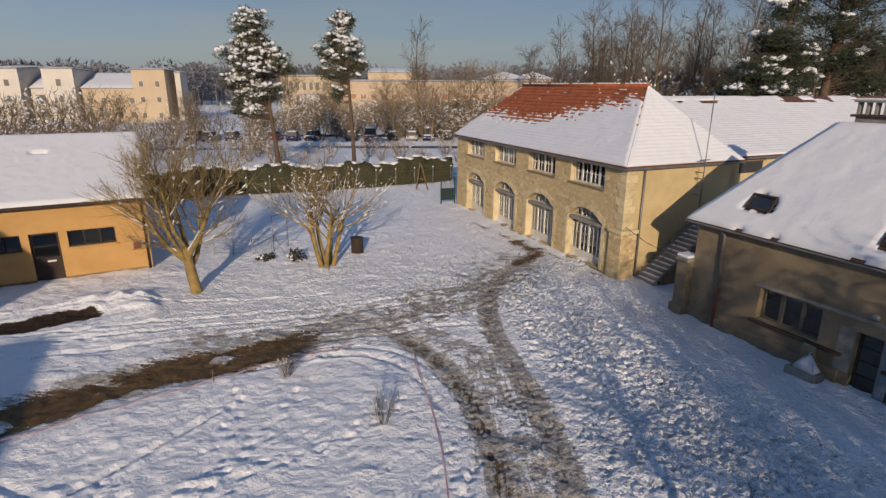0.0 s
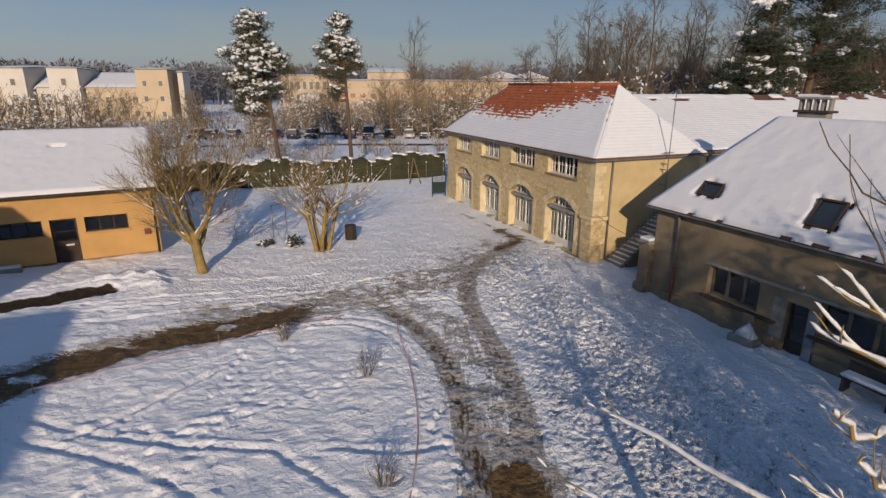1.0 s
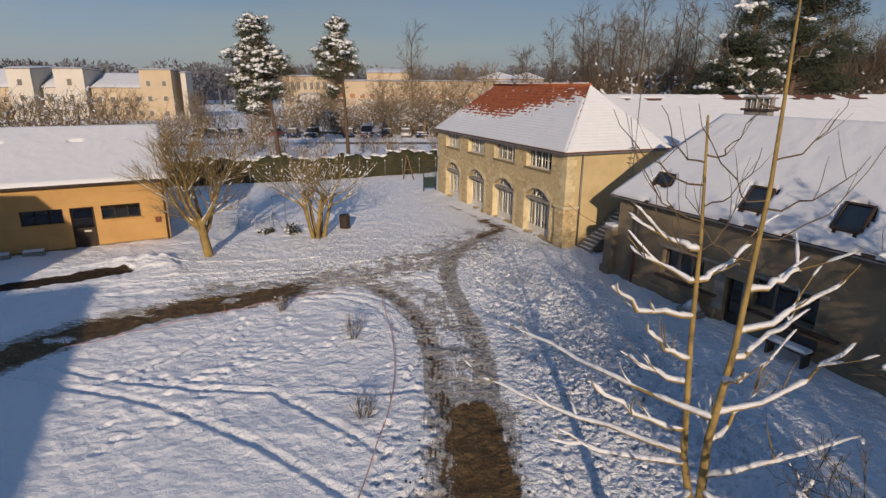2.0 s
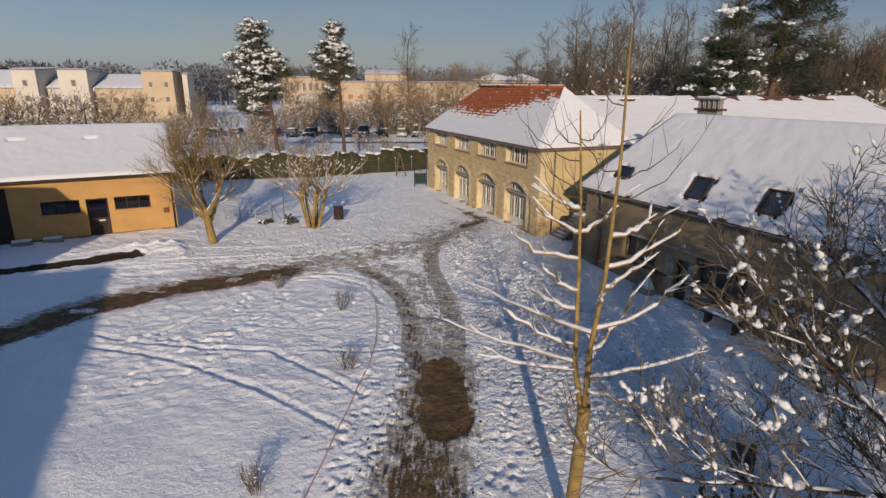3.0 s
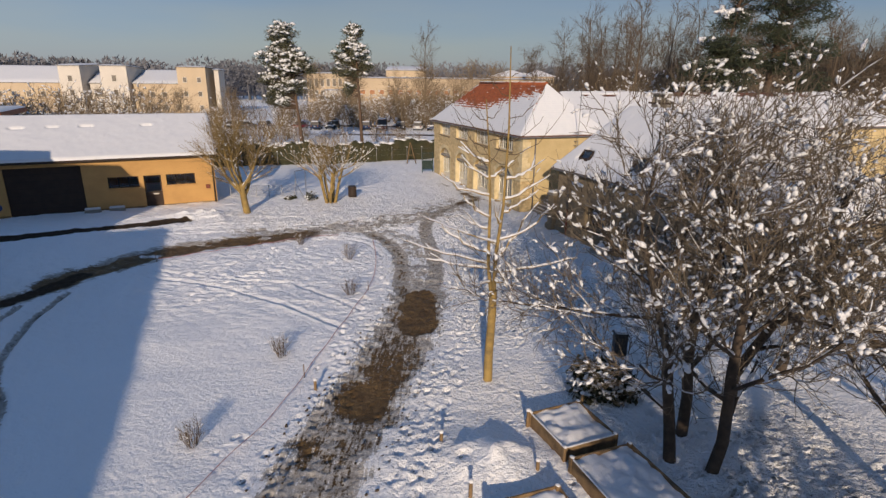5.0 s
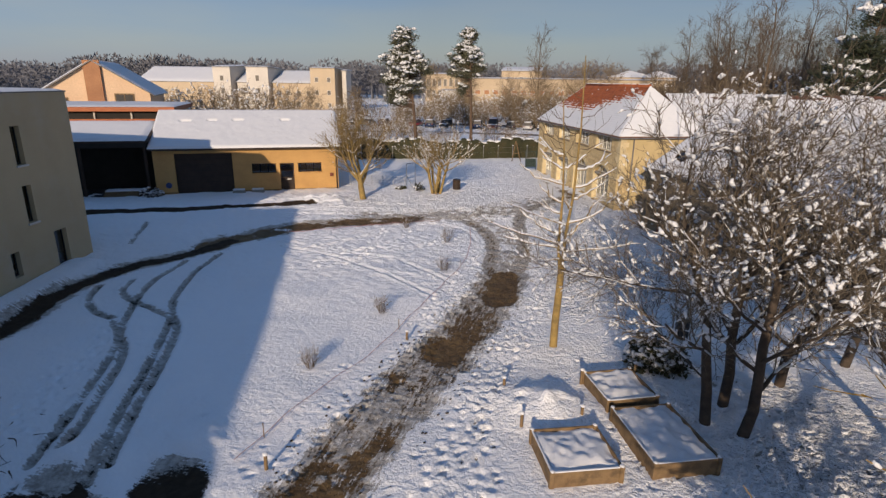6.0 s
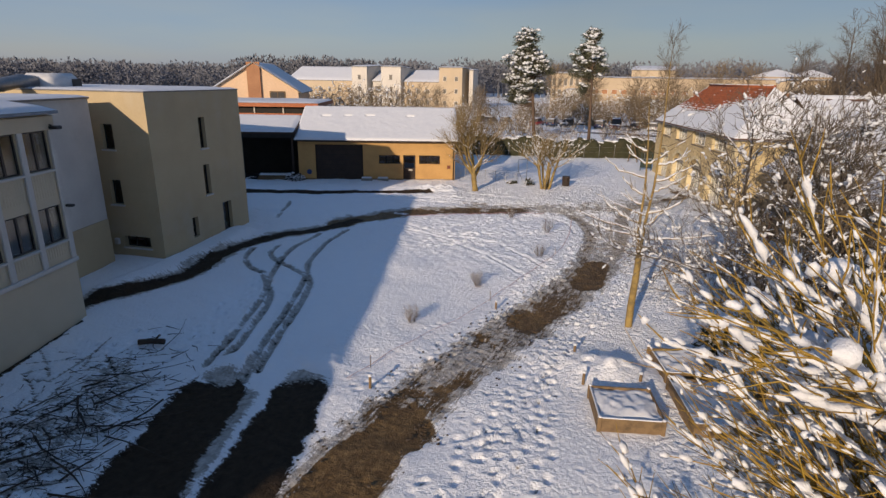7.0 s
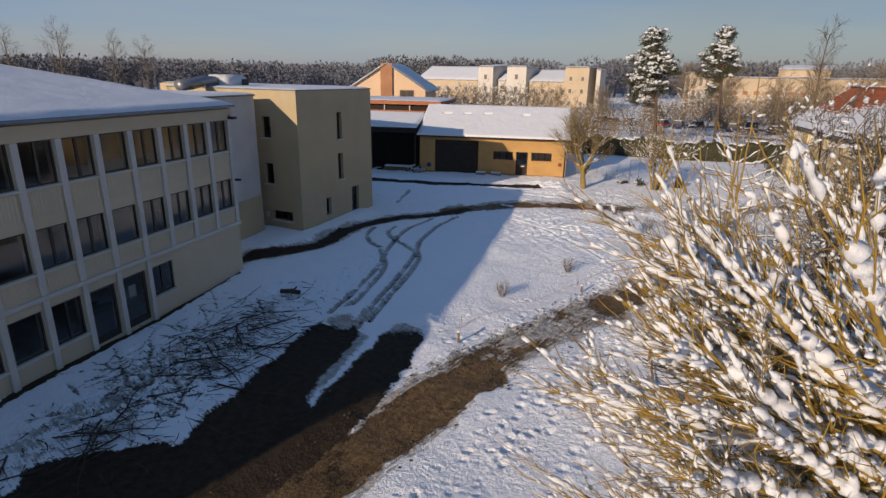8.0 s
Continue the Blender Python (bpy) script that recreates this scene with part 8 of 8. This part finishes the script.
# dark bin on a post near the bush, and a litter bin under the tree
t = thing("litter_bin", pose(9.9, 3.6, ground_z(9.9, 3.6) - 0.05), "dark litter bin with snow on its lid", "bin")
boxed("body", DARKBIN, t, -0.22, 0.22, -0.2, 0.2, 0.1, 0.85, bevel=0.04)
boxed("lid", DARKBIN, t, -0.25, 0.25, -0.23, 0.23, 0.85, 0.93, bevel=0.03)
boxed("post", GREYMETAL, t, -0.04, 0.04, 0.21, 0.28, -0.2, 0.8)
bm = bmesh.new()
box(bm, -0.22, 0.22, -0.2, 0.2, 0.93, 1.03, bevel=0.05)
part("snow_cap", bm, SNOW, t, "fresh snow")
t = thing("litter_bin", pose(-4.55, 29.6, ground_z(0, 29.6) - 0.05), "round dark slatted litter bin under the tree", "bin")
for k in range(14):
    a = 6.283 * k / 14
    bm = bmesh.new()
    box(bm, -0.055, 0.055, 0.30, 0.33, 0.08, 0.95, bevel=0.008)
    bm.transform(Matrix.Rotation(a, 4, 'Z'))
    part("slat", bm, BROWNDOOR, t)
bm = bmesh.new()
bmesh.ops.create_cone(bm, cap_ends=True, segments=18, radius1=0.28, radius2=0.28, depth=0.85)
bm.transform(Matrix.Translation((0, 0, 0.5)))
part("liner", bm, DARKBIN, t)

# snow-capped low stone trough against the low house
t = thing("stone_trough", pose(12.25, 16.95, -0.22, 0, 0, LROT), "low stone trough heaped with snow by the wall", "trough")
boxed("trough", CONCRETE, t, -0.5, 0.55, -0.45, 0.15, -0.15, 0.24, bevel=0.04)
vs = [(-0.45, 0.12, 0.24), (0.42, 0.12, 0.24), (0.35, -0.42, 0.24), (-0.45, -0.42, 0.24), (0.02, -0.36, 0.78), (0.12, -0.41, 0.80)]
bm = bmesh.new()
q = [bm.verts.new(p) for p in vs]
for f in ((0, 1, 4), (1, 5, 4), (1, 2, 5), (3, 0, 4), (2, 3, 4, 5), (0, 3, 2, 1)):
    bm.faces.new([q[k] for k in f])
bmesh.ops.bevel(bm, geom=bm.edges[:], offset=0.07, segments=2, affect='EDGES')
part("snow_heap", bm, SNOW, t, "steep heap of snow", True)
boxed("upright_slab", OLDWALL, t, -0.05, 0.42, -0.50, -0.43, 0.0, 1.02, bevel=0.03)
# covered bench further along
t = thing("garden_bench", pose(14.35, 13.1, -0.18, 0, 0, LROT), "dark garden bench under a thick slab of snow", "bench")
for k in range(4):
    boxed("slat", DARKFRAME, t, -0.8, 0.8, 0.05 + k * 0.12, 0.14 + k * 0.12, 0.42, 0.46)
for x in (-0.7, 0.62):
    boxed("leg", DARKFRAME, t, x, x + 0.08, 0.05, 0.5, -0.1, 0.42)
boxed("backrest", DARKFRAME, t, -0.8, 0.8, 0.0, 0.045, 0.5, 0.92, bevel=0.01)
bm = bmesh.new()
box(bm, -0.78, 0.78, 0.06, 0.54, 0.46, 0.60, bevel=0.06)
part("snow_cap", bm, SNOW, t, "thick snow")

# green gate beside the far corner of the stone house
t = thing("metal_gate", pose(0.2, 42.6, ground_z(0, 42.6), 0, 0, 15), "dark green metal gate panels", "gate")
for x in (0, 1.1):
    boxed("gate_post", GREENMETAL, t, x - 0.04, x + 0.04, -0.04, 0.04, -0.2, 2.0)
for z in (0.25, 1.1, 1.9):
    boxed("rail", GREENMETAL, t, 0.04, 1.06, -0.02, 0.02, z, z + 0.05)
for k in range(9):
    boxed("bar", GREENMETAL, t, 0.12 + k * 0.105, 0.14 + k * 0.105, -0.012, 0.012, 0.28, 1.92)
boxed("sheet", GREENMETAL, t, 0.05, 1.05, 0.022, 0.03, 0.3, 1.1)
# light wooden prop leaning by the hedge
t = thing("leaning_trestle", pose(-1.6, 48.4, ground_z(0, 48.4)), "pale wooden trestle leaning by the hedge", "trestle")
piped("leg", TIMBER, t, [(-0.35, 0, -0.1), (0.0, 0.1, 2.3)], 0.06, 6)
piped("leg", TIMBER, t, [(0.7, 0, -0.1), (0.05, 0.1, 2.3)], 0.06, 6)
piped("brace", TIMBER, t, [(-0.2, 0.05, 0.9), (0.45, 0.05, 0.9)], 0.04, 6)
# thin posts with wire in front of the hedge
for k in range(13):
    f = k / 12
    x, y = -19.0 + 20.2 * f, 43.6 + 8.6 * f
    t = thing("fence_post", pose(x, y, ground_z(x, y)), "thin pale fence post with a dab of snow", "post", "posts along the hedge")
    piped("shaft", GREYMETAL, t, [(0, 0, -0.2), (0, 0, 1.5)], 0.035, 6)
    bm = bmesh.new()
    bmesh.ops.create_icosphere(bm, subdivisions=1, radius=0.08)
    bm.transform(Matrix.Translation((0, 0, 1.53)))
    part("snow_cap", bm, SNOW, t, "", True)
t = thing("wire_fence", pose(0, 0, 0), "two thin wires between the fence posts", "fence")
for z in (0.7, 1.3):
    piped("wire", GREYMETAL, t, [(-19.0, 43.6, 0.45 + z), (-8.9, 47.9, 0.48 + z), (1.2, 52.2, 0.52 + z)], 0.008, 4)

# low wire fence and basket goal between the shed and the trees
t = thing("low_mesh_fence", pose(-14.2, 28.8, ground_z(0, 28.8), 0, 0, 8), "low galvanised mesh fence in the snow", "fence")
for k in range(6):
    boxed("post", GREYMETAL, t, k * 1.0 - 0.02, k * 1.0 + 0.02, -0.02, 0.02, -0.2, 0.95)
for k in range(5):
    bm = bmesh.new()
    for q in range(1, 9):
        box(bm, k + q * 0.11, k + q * 0.11 + 0.008, -0.004, 0.004, 0.08, 0.9)
    for z in (0.08, 0.3, 0.5, 0.7, 0.9):
        box(bm, k + 0.02, k + 0.98, -0.005, 0.005, z, z + 0.012)
    part("mesh_panel", bm, GREYMETAL, t)
t = thing("small_goal_frame", pose(-9.2, 29.8, ground_z(0, 29.8), 0, 0, 60), "thin metal goal frame dusted with snow", "frame")
piped("upright", GREYMETAL, t, [(0, 0, -0.1), (0, 0, 2.0)], 0.03, 6)
piped("upright", GREYMETAL, t, [(1.1, 0, -0.1), (1.1, 0, 2.0)], 0.03, 6)
piped("crossbar", GREYMETAL, t, [(0, 0, 2.0), (1.1, 0, 2.0)], 0.03, 6)
piped("stay", GREYMETAL, t, [(0, 0, 1.0), (0, -0.9, -0.1)], 0.025, 6)

# red and white barrier tape trailing across the snow
def tape(pts, seed):
    rng = random.Random(seed)
    t = thing("barrier_tape", pose(0, 0, 0), "thin red and white tape lying on the snow", "tape", "barrier tapes")
    p = curve_through(pts, 10)
    vs, fs = [], []
    for i, (x, y) in enumerate(p):
        a = p[min(i + 1, len(p) - 1)]
        b = p[max(i - 1, 0)]
        dx, dy = a[0] - b[0], a[1] - b[1]
        l = math.hypot(dx, dy)
        z = 0.1 + 0.008 * max(y, 0) + 0.10 + 0.03 * math.sin(i * 0.9 + seed)
        for s in (-0.016, 0.016):
            vs.append((x - dy / l * s, y + dx / l * s, z + s * 0.4))
        if i:
            fs.append((2 * i - 2, 2 * i - 1, 2 * i + 1, 2 * i))
    ob = mesh_object("strip", vs, fs, REDTAPE, t)
    md = ob.modifiers.new("thick", 'SOLIDIFY')
    md.thickness = 0.006
    for i in range(0, len(p), 22):
        x, y = p[i]
        piped("pin", TIMBER, t, [(x, y, ground_z(x, y) - 0.1), (x, y, ground_z(x, y) + 0.45)], 0.015, 5)


tape([(-11.6, 12.7), (-9.6, 14.2), (-7.6, 15.6), (-5.6, 17.0), (-3.2, 18.2)], 1)
tape([(-0.9, 17.0), (-0.2, 13.5), (0.1, 10.0), (-0.2, 6.5), (-0.6, 3.0), (-1.0, -0.5), (-1.9, -4.0), (-2.3, -7.0)], 2)

# wood stacked in front of the carport, planks by the garage
t = thing("timber_stack", pose(-29.6, 19.6, 0.25, 0, 0, 208.2), "low stack of planks dusted with snow", "timber stack")
for k in range(4):
    for j in range(3):
        boxed("plank", TIMBER, t, -1.5 + 0.05 * j, 1.6 - 0.07 * k, j * 0.28, j * 0.28 + 0.25, 0.02 + k * 0.1, 0.11 + k * 0.1, bevel=0.006)
bm = bmesh.new()
box(bm, -1.45, 1.4, 0.02, 0.8, 0.42, 0.55, bevel=0.05)
part("snow_cap", bm, SNOW, t, "fresh snow")
leafy("dead_bush", -27.3, 19.6, 0.9, 0.7, "tangled dark bush with snow by the carport", 86, BARKDARK, 500, 0.25)
for k, s in enumerate((5.6, 7.1)):
    px, py = -14.5 - 0.881 * (s + 1.1) + 0.4726 * 0.45, 27.0 - 0.4726 * (s + 1.1) - 0.881 * 0.45
    t = thing("stone_block", pose(px, py, 0.27, 0, 0, 208.2), "low stone block with snow on top", "block", "blocks by the garage")
    boxed("stone", CONCRETE, t, -0.5, 0.5, -0.2, 0.2, -0.1, 0.28, bevel=0.04)
    bm = bmesh.new()
    box(bm, -0.48, 0.48, -0.19, 0.19, 0.28, 0.40, bevel=0.05)
    part("snow_cap", bm, SNOW, t, "fresh snow")

# fallen branches and twigs on the snow in front of the school wing
rng = random.Random(19)
segs = []
for k in range(680):
    f = rng.random()
    x = -9.3 + 4.6 * f + rng.gauss(0, 1.2)
    y = -9.8 - 8.4 * f + rng.gauss(0, 1.8)
    if near_line(np.array([x]), np.array([y]), STRIP_A)[0] < 1.0:
        continue
    a, ln = rng.gauss(0.3, 0.9), (rng.uniform(1.4, 3.2) if k % 14 == 0 else rng.uniform(0.12, 0.8))
    z = ground_z(x, y) + 0.05
    p = Vector((x, y, z))
    r = rng.uniform(0.010, 0.024) * (1.7 if k % 14 == 0 else 1)
    for q in range(4):
        a += rng.gauss(0, 0.2)
        n_ = p + Vector((math.cos(a), math.sin(a), rng.uniform(-0.03, 0.05))) * ln / 4
        segs.append((p, n_, r * (1 - q * 0.2), r * (0.8 - q * 0.2), 0))
        p = n_
v, f = tube_arrays(segs, 4)
tagged(fast_mesh("fallen_twigs", v, f, BARKDARK, None), "dark fallen twigs strewn over the snow", "twigs", kind="stuff")
t = thing("fallen_log", pose(-10.1, -8.2, 0.18, 0, 0, 30), "short dark log lying in the snow", "log")
piped("log", BARKDARK, t, [(-0.45, 0, 0.02), (0, 0.03, 0.05), (0.45, 0, 0.03)], 0.11, 8)
piped("stub", BARKDARK, t, [(0.1, 0.03, 0.08), (0.25, 0.2, 0.22)], 0.04, 6)
# dark clods of earth thrown up beside the ruts
rng = random.Random(29)
cl = []
for k in range(300):
    i = rng.randrange(len(LANE) - 1)
    x, y = LANE[i]
    o = rng.choice((-1, 1)) * rng.uniform(0.7, 1.7)
    s = rng.uniform(0.015, 0.045)
    cl.append((Vector((x + o, y + rng.uniform(-0.4, 0.4), 0.1 + 0.008 * max(y, 0) + 0.02)), Vector((rng.random(), rng.random(), 0.1)), s * 1.4, s, s * 0.7))
tagged(lumps_mesh("earth_clods", cl, BARKDARK, None, "", 1, 3), "dark clods of earth beside the ruts", "clods", kind="stuff")
# wire from the stone house to the low house
t = thing("slack_cable", pose(0, 0, 0), "thin slack cable between the two houses", "cable")
piped("cable", DARKBIN, t, [(8.7, 25.35, 2.9), (9.2, 24.0, 2.55), (9.6, 22.6, 2.45), (9.8, 21.8, 2.5)], 0.012, 5)
